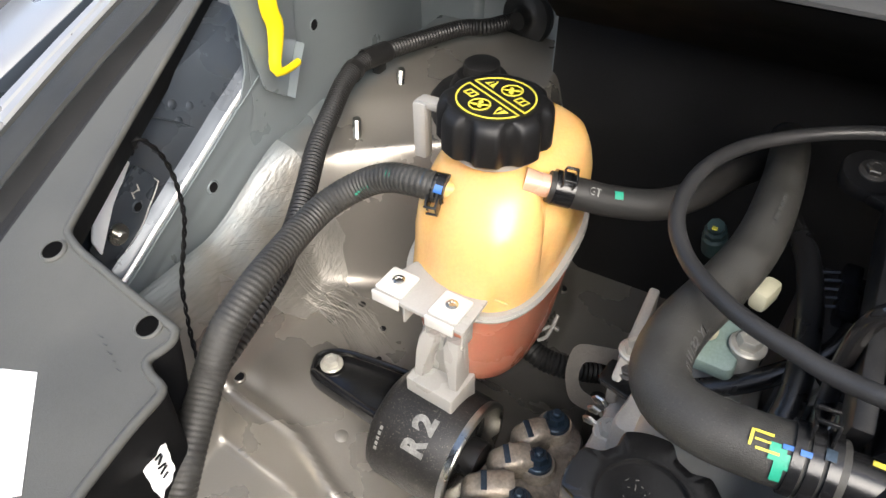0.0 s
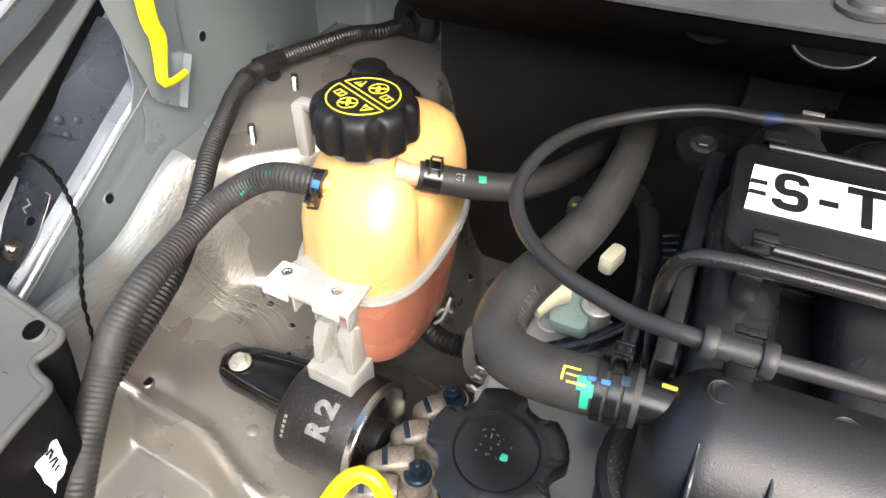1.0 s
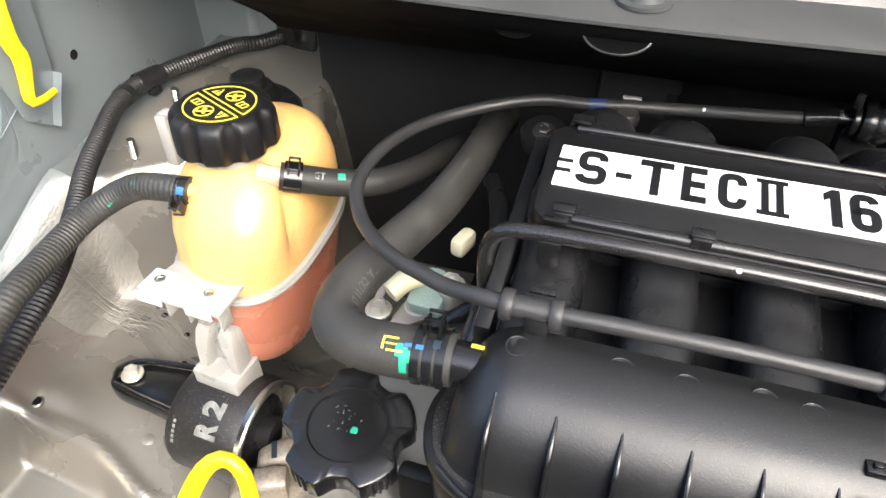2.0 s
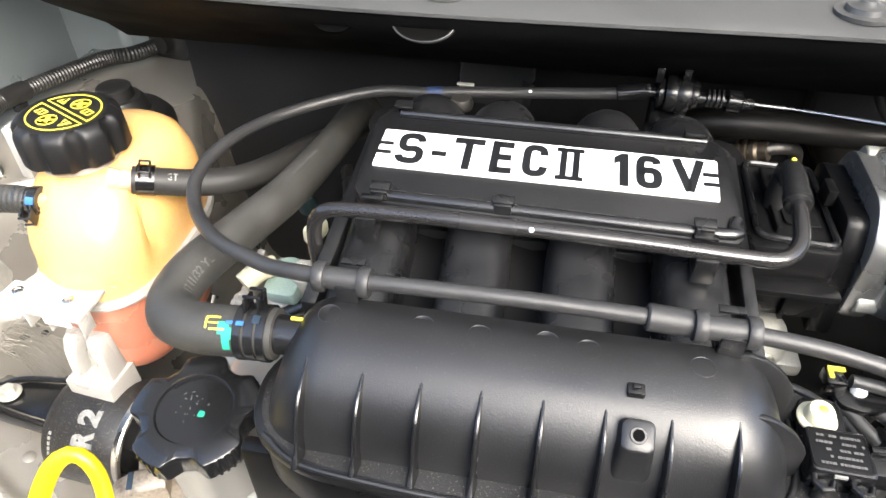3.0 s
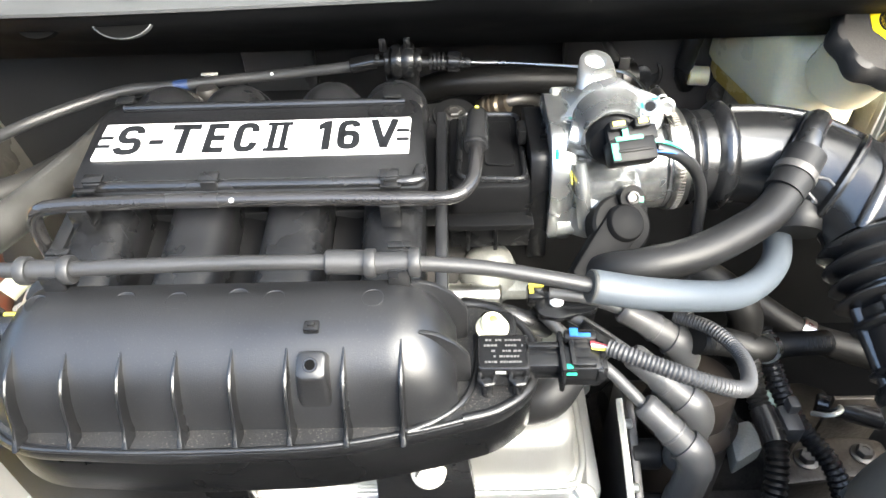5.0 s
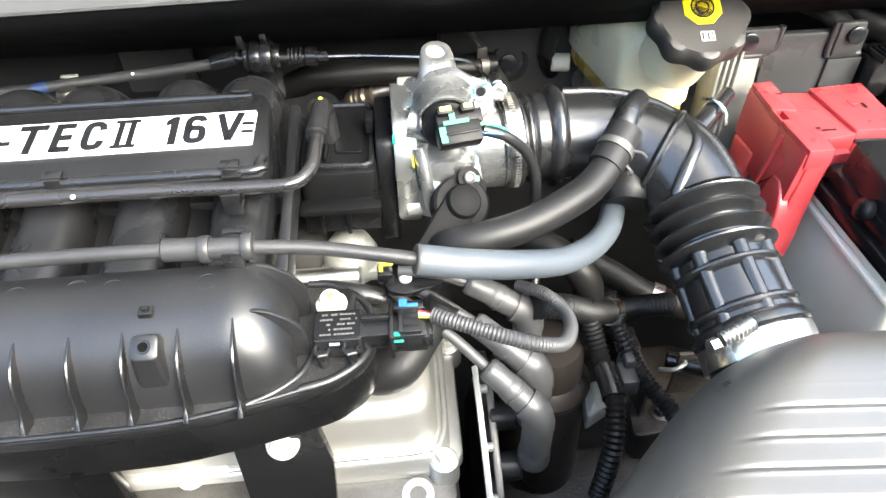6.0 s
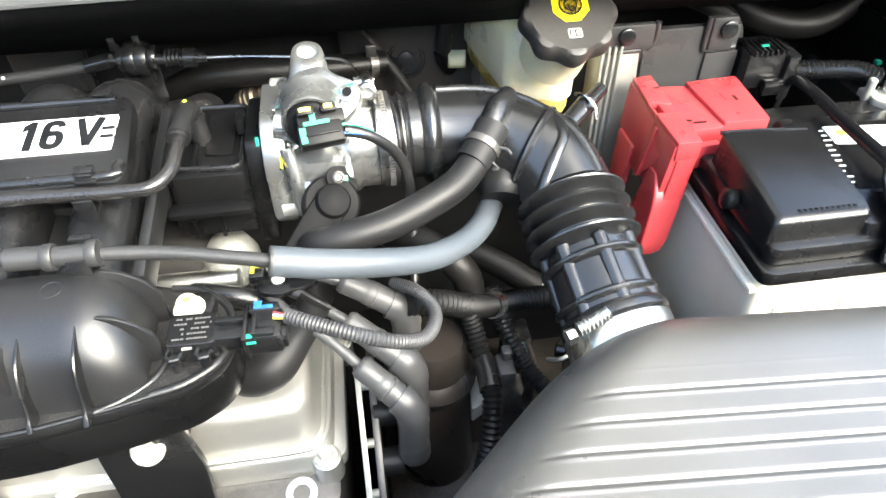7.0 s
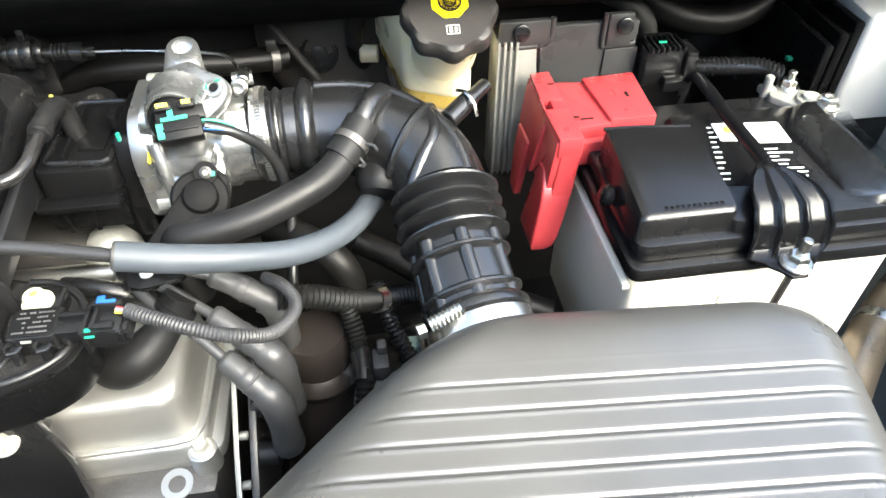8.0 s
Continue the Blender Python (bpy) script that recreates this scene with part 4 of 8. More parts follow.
        part("ear_bolt", hexhead(m @ V((0, 0, 0.002)), m.to_3x3() @ V((0, 0, 1)), 0.0068, 0.004), DARKSTEEL, t)
    return t


manifold()


def engine_badge():
    """The snap-on cover with the white name plate."""
    t = thing("engine_cover", (0, 0.02, 0.89), "black clip-on engine cover with a white lettered name plate", "engine cover")
    # plane of the plate: rises slightly to the back
    m = axes((0, 0.0, 0.8985), (0, -0.145, 0.989))
    body = corners([(-0.103, -0.030), (0.116, -0.031), (0.1195, -0.020), (0.1145, 0.052), (0.108, 0.060), (-0.106, 0.060), (-0.116, 0.052), (-0.1135, -0.020)], 0.006)
    part("cover_plate", prism(body, -0.014, -0.001, m, 0.0022), COVERBLACK, t)
    lip = [(x, y, -0.0005) for x, y in [(-0.100, 0.056), (0.0, 0.056), (0.102, 0.0558)]]
    part("back_bead", tube([m @ V(p) for p in lip], 0.0036, 12), SMOOTH, t)
    lip = [(-0.098, -0.024, -0.001), (0.0, -0.0245, -0.001), (0.106, -0.025, -0.001), (0.112, -0.021, -0.001), (0.1145, -0.013, -0.001)]
    part("front_bead", tube([m @ V(p) for p in lip], 0.0042, 14), SMOOTH, t, "rolled front edge")
    def tooth(x, way):
        """The two slots cut into an end of the plate."""
        return [(x, 0.0125), (x - 0.0092 * way, 0.0125), (x - 0.0092 * way, 0.0158), (x, 0.0158), (x, 0.0212), (x - 0.0092 * way, 0.0212), (x - 0.0092 * way, 0.0245), (x, 0.0245)]
    sign = [(-0.1065, 0.0015), (0.1062, 0.0015)] + tooth(0.1066, 1) + [(0.1070, 0.0352), (0.1058, 0.0368), (-0.1058, 0.0368)] + tooth(-0.1062, -1)[::-1]
    plate = part("name_plate", prism(sign, -0.002, 0.0008, m), WHITE, t, "white name plate with dark letters", smooth=False)
    def ribbon(pts, w):
        """A flat bold stroke along a line of points on the plate."""
        bm = bmesh.new()
        p = [V((x, y, 0)) for x, y in pts]
        cut = []
        for i, q in enumerate(p):
            d0 = (q - p[i - 1]).normalized() if i else (p[1] - q).normalized()
            d1 = (p[i + 1] - q).normalized() if i + 1 < len(p) else d0
            n = V((-(d0 + d1).y, (d0 + d1).x, 0)).normalized()
            n = n / max(0.5, n.dot(V((-d0.y, d0.x, 0)))) * w / 2
            cut.append([bm.verts.new(m @ (q + s * n + V((0, 0, z)))) for s, z in ((-1, 0.0007), (-1, 0.0016), (1, 0.0016), (1, 0.0007))])
        for a, b in zip(cut, cut[1:]):
            for k in range(4):
                bm.faces.new((a[k], a[(k + 1) % 4], b[(k + 1) % 4], b[k]))
        bm.faces.new(cut[0])
        bm.faces.new(cut[-1][::-1])
        return bm

    def arc(cx, cy, rx, ry, a0, a1, n=12):
        return [(cx + rx * math.cos(radians(a0 + (a1 - a0) * k / n)), cy + ry * math.sin(radians(a0 + (a1 - a0) * k / n))) for k in range(n + 1)]
    y0, y1, bw = 0.0050, 0.0345, 0.0050
    lo, hi, mid = y0 + bw / 2, y1 - bw / 2, (y0 + y1) / 2

    def bowl(cx, cy, rx, ry, a0, a1):
        """A squarish round stroke."""
        out = []
        for k in range(13):
            a = radians(a0 + (a1 - a0) * k / 12)
            c, q = math.cos(a), math.sin(a)
            out.append((cx + rx * math.copysign(abs(c) ** 0.72, c), cy + ry * math.copysign(abs(q) ** 0.72, q)))
        return out
    runs = {
        "S": [bowl(-0.0852, hi - 0.0066, 0.0062, 0.0066, 8, 180) + bowl(-0.0852, hi - 0.0066, 0.0062, 0.0066, 180, 262)[1:] + bowl(-0.0852, lo + 0.0060, 0.0066, 0.0060, 82, 0) + bowl(-0.0852, lo + 0.0060, 0.0066, 0.0060, 0, -172)[1:]],
        "T": [[(-0.0576, hi), (-0.0380, hi)], [(-0.0478, hi), (-0.0478, y0)]],
        "E": [[(-0.0302, y0), (-0.0302, y1)], [(-0.0302, hi), (-0.0190, hi)], [(-0.0302, mid), (-0.0198, mid)], [(-0.0302, lo), (-0.0188, lo)]],
        "C": [bowl(-0.0046, hi - 0.0080, 0.0054, 0.0080, 6, 180) + bowl(-0.0046, lo + 0.0080, 0.0054, 0.0080, 180, 354)],
        "6": [bowl(0.0654, hi - 0.0074, 0.0052, 0.0074, 20, 180) + bowl(0.0654, lo + 0.0070, 0.0052, 0.0070, 180, 360) + bowl(0.0654, lo + 0.0074, 0.0052, 0.0062, 0, 168)[1:]],
        "V": [[(0.0820, y1), (0.0893, y0 + 0.001)], [(0.0966, y1), (0.0893, y0 + 0.001)]],
    }
    for strokes_ in runs.values():
        part("letter", join(*[ribbon(s, bw) for s in strokes_]), INK, plate, smooth=False)
    part("letter", prism([(0.0476, 0.0050), (0.0530, 0.0050), (0.0530, 0.0345), (0.0488, 0.0345), (0.0442, 0.0304), (0.0442, 0.0250), (0.0476, 0.0272)], 0.0008, 0.0015, m), INK, plate, smooth=False)
    part("hyphen", box(0, 0, 0, 0.0095, 0.0042, 0.0008, 0, m @ Matrix.Translation((-0.0662, 0.0172, 0.0010))), INK, plate, smooth=False)
    for x in (-0.1018, 0.1020):
        for y in (0.01415, 0.02285):
            part("slot", box(0, 0, 0, 0.0085, 0.0026, 0.0008, 0, m @ Matrix.Translation((x, y, 0.0010))), INK, plate, smooth=False)
    two = join(*[box(0, 0, 0, w, h, 0.0008, 0, m @ Matrix.Translation((x, y, 0.0010))) for x, y, w, h in ((0.0170, 0.0066, 0.0172, 0.0032), (0.0170, 0.0329, 0.0172, 0.0032), (0.0130, 0.01975, 0.0040, 0.0231), (0.0210, 0.01975, 0.0040, 0.0231))])
    part("letter", two, INK, plate, smooth=False)
    for x, y in ((-0.098, 0.059), (0.0935, 0.058), (-0.0945, -0.024), (-0.0195, -0.0245), (0.0950, -0.0255)):
        f = 1 if y > 0 else -1
        clip = join(box(0, 0, 0, 0.0105, 0.0028, 0.011, 0.0008, m @ Matrix.Translation((x, y + 0.003 * f, 0.0005))), box(0, 0, 0, 0.0125, 0.0075, 0.0025, 0.0008, m @ Matrix.Translation((x, y - 0.001 * f, 0.0058))),
                    box(0, 0, 0, 0.0125, 0.004, 0.003, 0.0008, m @ Matrix.Translation((x, y + 0.003 * f, -0.006))))
        part("clip", clip, SMOOTH, t)


engine_badge()


# ---- coolant side ----
def tank_ring(z, n=56):
    """The tank's outline at a height: centre, half sizes and squareness change with z."""
    keys = [(0.632, 0.064, 0.030, 0.045, 2.2), (0.636, 0.066, 0.040, 0.060, 2.4), (0.648, 0.068, 0.047, 0.072, 2.6), (0.70, 0.073, 0.053, 0.082, 2.8), (0.74, 0.075, 0.057, 0.087, 3.0),
            (0.775, 0.076, 0.058, 0.088, 3.0), (0.795, 0.079, 0.057, 0.084, 3.0), (0.812, 0.084, 0.054, 0.077, 2.8), (0.824, 0.088, 0.049, 0.069, 2.6), (0.832, 0.090, 0.041, 0.059, 2.4), (0.838, 0.088, 0.028, 0.043, 2.1)]
    for a, b in zip(keys, keys[1:]):
        if z <= b[0]:
            break
    f = max(0.0, min(1.0, (z - a[0]) / (b[0] - a[0])))
    cy, hx, hy, p = (a[k] + (b[k] - a[k]) * f for k in (1, 2, 3, 4))
    out = []
    for i in range(n):
        t = 2 * math.pi * i / n
        c, s = math.cos(t), math.sin(t)
        x, y = hx * math.copysign(abs(c) ** (2 / p), c), hy * math.copysign(abs(s) ** (2 / p), s)
        # a soft groove down the front, between two lobes
        g = math.exp(-((x + 0.018) / 0.007) ** 2) * (1 if y < 0 else 0) * smooth(0.72, 0.76, z)
        y += 0.006 * g
        if x < -0.018 and y < 0:
            y += 0.010 * smooth(0.0, 1.0, (-0.018 - x) / 0.012) * smooth(0.72, 0.77, z)
        if x > 0.02:
            x -= 0.0075 * math.exp(-((y + 0.036) / 0.008) ** 2) * smooth(0.742, 0.775, z) * smooth(0.02, 0.04, x)
        out.append(V((-0.371 + x, cy + y, z)))
    return out


def seam_z(p):
    return 0.738 + 0.006 * smooth(-0.01, 0.13, p.y)


def coolant_tank():
    t = thing("coolant_tank", (-0.372, 0.06, 0.632), "amber translucent coolant expansion tank with pink coolant in its lower half", "coolant tank")
    n = 64
    levels_up = [0.0, 0.12, 0.25, 0.4, 0.55, 0.68, 0.78, 0.85, 0.90, 0.94, 0.965, 0.985, 1.0]
    base = tank_ring(0.745, n)
    seam = []
    for i in range(n):
        z = seam_z(base[i])
        seam.append(tank_ring(z, n)[i])
    up = []
    for f in levels_up:
        up.append([tank_ring(seam[i].z + (0.838 - seam[i].z) * f, n)[i] for i in range(n)])
    body = loft(up, cap=True)
    part("upper_shell", body, TANK_UP, t, "amber translucent upper half")
    dn = []
    for f in (0.0, 0.2, 0.4, 0.6, 0.75, 0.86, 0.93, 0.97, 1.0):
        dn.append([tank_ring(seam[i].z + (0.632 - seam[i].z) * f, n)[i] for i in range(n)])
    part("lower_shell", loft(dn), TANK_LOW, t, "pink coolant-filled lower half")
    c = V((-0.371, 0.075, 0))
    rings = []
    for off, dz in ((-0.002, -0.0045), (0.0045, -0.0045), (0.0055, -0.002), (0.0045, -0.0005), (0.0055, 0.001), (0.0045, 0.0035), (-0.002, 0.0035)):
        rg = []
        for p in seam:
            d = (p - c) * V((1, 1, 0))
            d.normalize()
            rg.append(p + d * off + V((0, 0, dz)))
        rings.append(rg)
    part("seam_flange", loft(rings, cap=False), NATURAL, t, "milky welded seam flange")
    # neck
    part("filler_neck", revolve([(0.0, 0.836), (0.031, 0.836), (0.031, 0.850), (0.026, 0.852), (0, 0.852)], Matrix.Translation((-0.374, 0.061, 0)), 32), NATURAL, t)
    # mounting tabs in front
    m = Matrix.Translation((-0.380, -0.022, 0.7505)) @ Matrix.Rotation(radians(-3), 4, "Z")
    part("mounting_tab", join(prism(corners([(-0.040, -0.020), (0.040, -0.020), (0.038, 0.024), (-0.030, 0.024)], 0.003), 0, 0.004, m, 0.001)), NATURAL, t, "milky plastic mounting tab")
    for x in (-0.027, 0.020):
        part("clip_plate", join(prism(rounded(-0.012, -0.013, 0.012, 0.012, 0.002), 0.004, 0.0062, m @ Matrix.Translation((x, -0.004, 0)), 0.0006),
                                box(0, 0, 0, 0.024, 0.002, 0.010, 0.0005, m @ Matrix.Translation((x, -0.0205, 0.0005)))), CLIPWHITE, t)
        part("rivet", revolve([(0.0022, 0.0062), (0.0045, 0.0062), (0.0048, 0.0072), (0.0028, 0.0078), (0.0022, 0.0068)], m @ Matrix.Translation((x, -0.003, 0)), 20), STEEL, t)
    for x in (-0.012, 0.008, 0.038):
        part("tab_web", box(0, 0, 0, 0.0018, 0.014, 0.016, 0.0004, m @ Matrix.Translation((x, -0.012, -0.008))), NATURAL, t)
    # handle-like bracket at the back left
    part("strap_loop", join(box(-0.442, 0.072, 0.826, 0.012, 0.012, 0.050, 0.003), box(-0.428, 0.074, 0.849, 0.034, 0.012, 0.007, 0.002)), NATURAL, t)
    # hose stubs
    part("stub", rod((-0.405, 0.018, 0.816), (-0.373, 0.030, 0.816), 0.0065, 16), TANK_UP, t)
    part("stub", revolve([(0, -0.004), (0.0096, -0.004), (0.0084, 0.004), (0.0080, 0.03), (0, 0.03)], axes((-0.338, 0.046, 0.828), (0.92, 0.3, -0.16)), 24), STUBPINK, t)
    part("level_mark", join(box(0, 0, 0, 0.010, 0.0012, 0.0012, 0, Matrix.Translation((-0.3275, -0.013, 0.765)))), TANK_UP, t)
    # foot bracket
    part("foot_block", prism(corners([(-0.0235, -0.012), (0.0225, -0.016), (0.026, 0.020), (-0.022, 0.024)], 0.002), 0.617, 0.655, Matrix.Translation((-0.377, -0.021, 0)), 0.0012), NATURAL, t, "milky plastic foot block")
    part("foot_back", box(-0.376, -0.008, 0.675, 0.040, 0.010, 0.050, 0.002), NATURAL, t)
    for sx in (-1, 1):
        rings = []
        for z, w0, w1, y0 in ((0.650, 0.0105, 0.0205, -0.026), (0.668, 0.0085, 0.0200, -0.0255), (0.684, 0.0045, 0.0195, -0.024), (0.697, 0.0015, 0.0185, -0.020), (0.701, 0.0025, 0.0170, -0.016)):
            rings.append([(-0.376 + sx * w, y, z) for w, y in ((w0, y0 + 0.006), (w0 + 0.003, y0), (w1 - 0.001, y0), (w1, y0 + 0.002), (w1, -0.006), (w0, -0.006))])
        part("foot_cheek", loft(rings), NATURAL, t)
    return t


TANK = coolant_tank()


def radiator_cap():
    m = Matrix.Translation((-0.3755, 0.063, 0.8425))

    def lobe(a, k):
        c = 0.5 + 0.5 * math.cos(8 * a + 0.6)
        return 1.0 - (0.135 * smooth(0.45, 1.0, c) * (0.75 if k in (1, 6) else 1.0) if 1 <= k <= 6 else 0.0)
    t = part("cap", revolve([(0.030, 0.0), (0.0402, 0.0), (0.0418, 0.002), (0.0418, 0.018), (0.0414, 0.0245), (0.0402, 0.0285), (0.0378, 0.0312), (0.0345, 0.0327), (0.0315, 0.0332), (0.0302, 0.0326), (0, 0.0326)], m, 128, lobe), CAPBLACK, TANK, "black scalloped cap with yellow warning print")
    # yellow print: two half discs with drawn signs
    top = m @ Matrix.Translation((0, 0, 0.0328)) @ Matrix.Rotation(radians(-26), 4, "Z")
    for s in (1, -1):
        h = Matrix.Rotation(0 if s == 1 else math.pi, 4, "Z")
        arc = [(0.0285 * math.cos(radians(a)), 0.0285 * math.sin(radians(a))) for a in range(6, 175, 6)]
        inn = [(0.0272 * math.cos(radians(a)), 0.0272 * math.sin(radians(a))) for a in range(168, 5, -6)]
        bm = prism(arc + inn, 0, 0.0005, top @ h)
        bm = join(bm, box(0, 0, 0, 0.0565, 0.0012, 0.0005, 0, top @ h @ Matrix.Translation((0, 0.0026, 0.00025))))
        ringo = revolve([(0.0068, 0), (0.0068, 0.0005), (0.0080, 0.0005), (0.0080, 0)], top @ h @ Matrix.Translation((-0.001, 0.0150, 0)), 28)
        slash = box(0, 0, 0, 0.0145, 0.0013, 0.0005, 0, top @ h @ Matrix.Translation((-0.001, 0.0150, 0.00025)) @ Matrix.Rotation(radians(40), 4, "Z"))
        dots = join(*[revolve([(0, 0), (r, 0), (r, 0.0005), (0, 0.0005)], top @ h @ Matrix.Translation((x, y, 0)), 12) for x, y, r in ((-0.003, 0.0165, 0.0016), (0.001, 0.0125, 0.0020), (0.0015, 0.0178, 0.0014))])
        tri = prism([(-0.0215, 0.0062), (-0.0115, 0.0062), (-0.0165, 0.0150)], 0, 0.0005, top @ h)
        book = join(box(0, 0, 0, 0.009, 0.0010, 0.0005, 0, top @ h @ Matrix.Translation((0.0150, 0.0135, 0.00025))), box(0, 0, 0, 0.009, 0.0010, 0.0005, 0, top @ h @ Matrix.Translation((0.0150, 0.0075, 0.00025))),
                    *[box(0, 0, 0, 0.0010, 0.0065, 0.0005, 0, top @ h @ Matrix.Translation((x, 0.0105, 0.00025))) for x in (0.0105, 0.0150, 0.0195)])
        part("warning_print", join(bm, ringo, slash, dots, tri, book), YPRINT, t, "yellow warning symbols", smooth=False)
        excl = join(box(0, 0, 0, 0.0011, 0.0040, 0.0004, 0, top @ h @ Matrix.Translation((-0.0165, 0.0106, 0.0007))), box(0, 0, 0, 0.0011, 0.0011, 0.0004, 0, top @ h @ Matrix.Translation((-0.0165, 0.0075, 0.0007))))
        part("warning_mark", excl, INK, t, smooth=False)


radiator_cap()


def hose(name, pts, r, mat, label, category="hose", wave=None, seg=18, marks=(), step=0.005, **kw):
    t = thing(name, pts[0], label, category)
    part("hose_body" if wave is None else "corrugated_tube", tube(pts, r, seg, step=step, wave=wave, **kw), mat, t)
    return t


def spring_clamp(t, at, axis, r, width=0.016, up=(0, 0, 1)):
    """A spring band clamp with two squeeze ears."""
    m = axes(at, axis)
    part("spring_clamp", revolve([(r, -width / 2), (r + 0.0014, -width / 2), (r + 0.0014, width / 2), (r, width / 2), (r, -width / 2)], m, 28), SMOOTH, t, "black spring clamp")
    a, u = V(axis).normalized(), V(up)
    u = (u - a * u.dot(a)).normalized()
    e = axes(V(at) + u * (r + 0.005), u, a)
    part("clamp_ear", join(box(0, 0, 0, 0.0016, 0.012, 0.011, 0.0005, e @ Matrix.Translation((0.004, 0, 0))), box(0, 0, 0, 0.009, 0.0018, 0.0016, 0.0004, e @ Matrix.Translation((0, 0.005, 0.005))),
                           box(0, 0, 0, 0.009, 0.0018, 0.0016, 0.0004, e @ Matrix.Translation((0, -0.005, 0.005))), box(0, 0, 0, 0.0016, 0.012, 0.008, 0.0005, e @ Matrix.Translation((-0.004, 0, -0.001)))), SMOOTH, t)


def hose_band(t, pts, f, width, r, mat, name="paint_band", arc=(0, 360), turn=0.0):
    """A painted band or dash wrapped on a hose at the fraction f of its length."""
    c = even(spline(pts, 10), 0.002)
    i = int(f * (len(c) - 1))
    m = axes(c[i], (c[min(i + 1, len(c) - 1)] - c[max(0, i - 1)]), (0, 0, 1))
    n = 14
    rings = []
    for zz in (-width / 2, width / 2):
        rings.append([m @ V(((r + 0.0006) * math.cos(radians(turn + arc[0] + (arc[1] - arc[0]) * k / n)), (r + 0.0006) * math.sin(radians(turn + arc[0] + (arc[1] - arc[0]) * k / n)), zz)) for k in range(n + 1)])
    rows = [[rings[0][k], rings[1][k]] for k in range(n + 1)]
    part(name, sheet(rows, 0.0004), mat, t)


LEFT_HOSE = [(-0.392, 0.022, 0.816), (-0.415, 0.018, 0.818), (-0.440, 0.018, 0.813), (-0.462, 0.012, 0.802), (-0.478, -0.006, 0.792), (-0.483, -0.030, 0.786), (-0.480, -0.060, 0.785), (-0.474, -0.098, 0.785),
             (-0.473, -0.132, 0.772), (-0.470, -0.156, 0.753), (-0.462, -0.181, 0.738), (-0.453, -0.206, 0.722), (-0.450, -0.225, 0.70), (-0.45, -0.25, 0.66), (-0.45, -0.27, 0.58)]
h = hose("overflow_hose", LEFT_HOSE, 0.0112, HOSE, "ribbed dark rubber overflow hose looping from the coolant tank", wave=(0.0038, 0.0003))
spring_clamp(h, (-0.398, 0.021, 0.817), (1, 0.2, 0), 0.0098, 0.013, up=(0.2, -0.9, -0.4))
hose_band(h, LEFT_HOSE, 0.012, 0.006, 0.0112, BLUE, arc=(-70, -40))
hose_band(h, LEFT_HOSE, 0.040, 0.003, 0.0103, BLUEBOLT, arc=(-60, 20))
wrap_text("SG", LEFT_HOSE, 0.075, 0.0104, -38, 0.0075, LIGHTINK, h, -1)
hose_band(h, LEFT_HOSE, 0.090, 0.004, 0.0103, GREEN, arc=(-58, -30))
for k in range(5):
    hose_band(h, LEFT_HOSE, 0.130 + 0.008 * k, 0.0022, 0.0103, GREEN, arc=(-88 + 3 * (k % 2), -78))
CONDUIT = [(-0.525, 0.45, 0.758), (-0.548, 0.40, 0.760), (-0.574, 0.375, 0.762), (-0.601, 0.318, 0.763), (-0.617, 0.273, 0.764), (-0.622, 0.236, 0.766), (-0.610, 0.188, 0.768), (-0.590, 0.137, 0.764), (-0.570, 0.087, 0.758), (-0.546, 0.038, 0.748),
           (-0.525, -0.01, 0.738), (-0.508, -0.05, 0.736), (-0.500, -0.10, 0.726), (-0.505, -0.15, 0.70), (-0.515, -0.20, 0.66), (-0.52, -0.25, 0.62)]
h = hose("wiring_conduit", CONDUIT, 0.0098, CONDUITRUB, "black corrugated wiring conduit along the inner wing", "conduit", wave=(0.0042, 0.0005))
for f, w in ((0.275, 0.034), (0.335, 0.012)):
    hose_band(h, CONDUIT, f, w, 0.0112, CONDUITRUB, "tape_wrap")
part("clip_foot", box(-0.618, 0.262, 0.752, 0.010, 0.016, 0.014, 0.002), SMOOTH, h)
GT_HOSE = [(-0.326, 0.0505, 0.8255), (-0.300, 0.062, 0.819), (-0.287, 0.069, 0.815), (-0.257, 0.089, 0.809), (-0.236, 0.126, 0.802), (-0.220, 0.17, 0.796), (-0.20, 0.22, 0.785), (-0.19, 0.28, 0.77)]
h = hose("tank_return_hose", GT_HOSE, 0.0115, GTRUB, "black rubber return hose from the coolant tank", )
spring_clamp(h, (-0.317, 0.055, 0.8235), (1, 0.45, -0.25), 0.0115, 0.014, up=(0, -0.5, 1))
hose_band(h, GT_HOSE, 0.17, 0.006, 0.0116, GREEN, arc=(18, 46))
wrap_text("GT", GT_HOSE, 0.095, 0.0117, 35, 0.0060, PALEINK, h)
HEATER = [(-0.190, 0.26, 0.79), (-0.186, 0.205, 0.812), (-0.184, 0.124, 0.826), (-0.187, 0.045, 0.838), (-0.198, -0.014, 0.845), (-0.2095, -0.058, 0.848), (-0.211, -0.086, 0.848), (-0.202, -0.104, 0.850), (-0.184, -0.113, 0.854),
          (-0.163, -0.115, 0.857), (-0.148, -0.114, 0.858), (-0.132, -0.113, 0.858)]
h = hose("heater_hose", HEATER, 0.0145, HOSE, "thick dusty rubber hose bent round to the intake plenum", seg=24)
spring_clamp(h, (-0.1435, -0.1137, 0.858), (1, 0.05, 0.02), 0.0145, 0.005, up=(0, 0.3, 1))
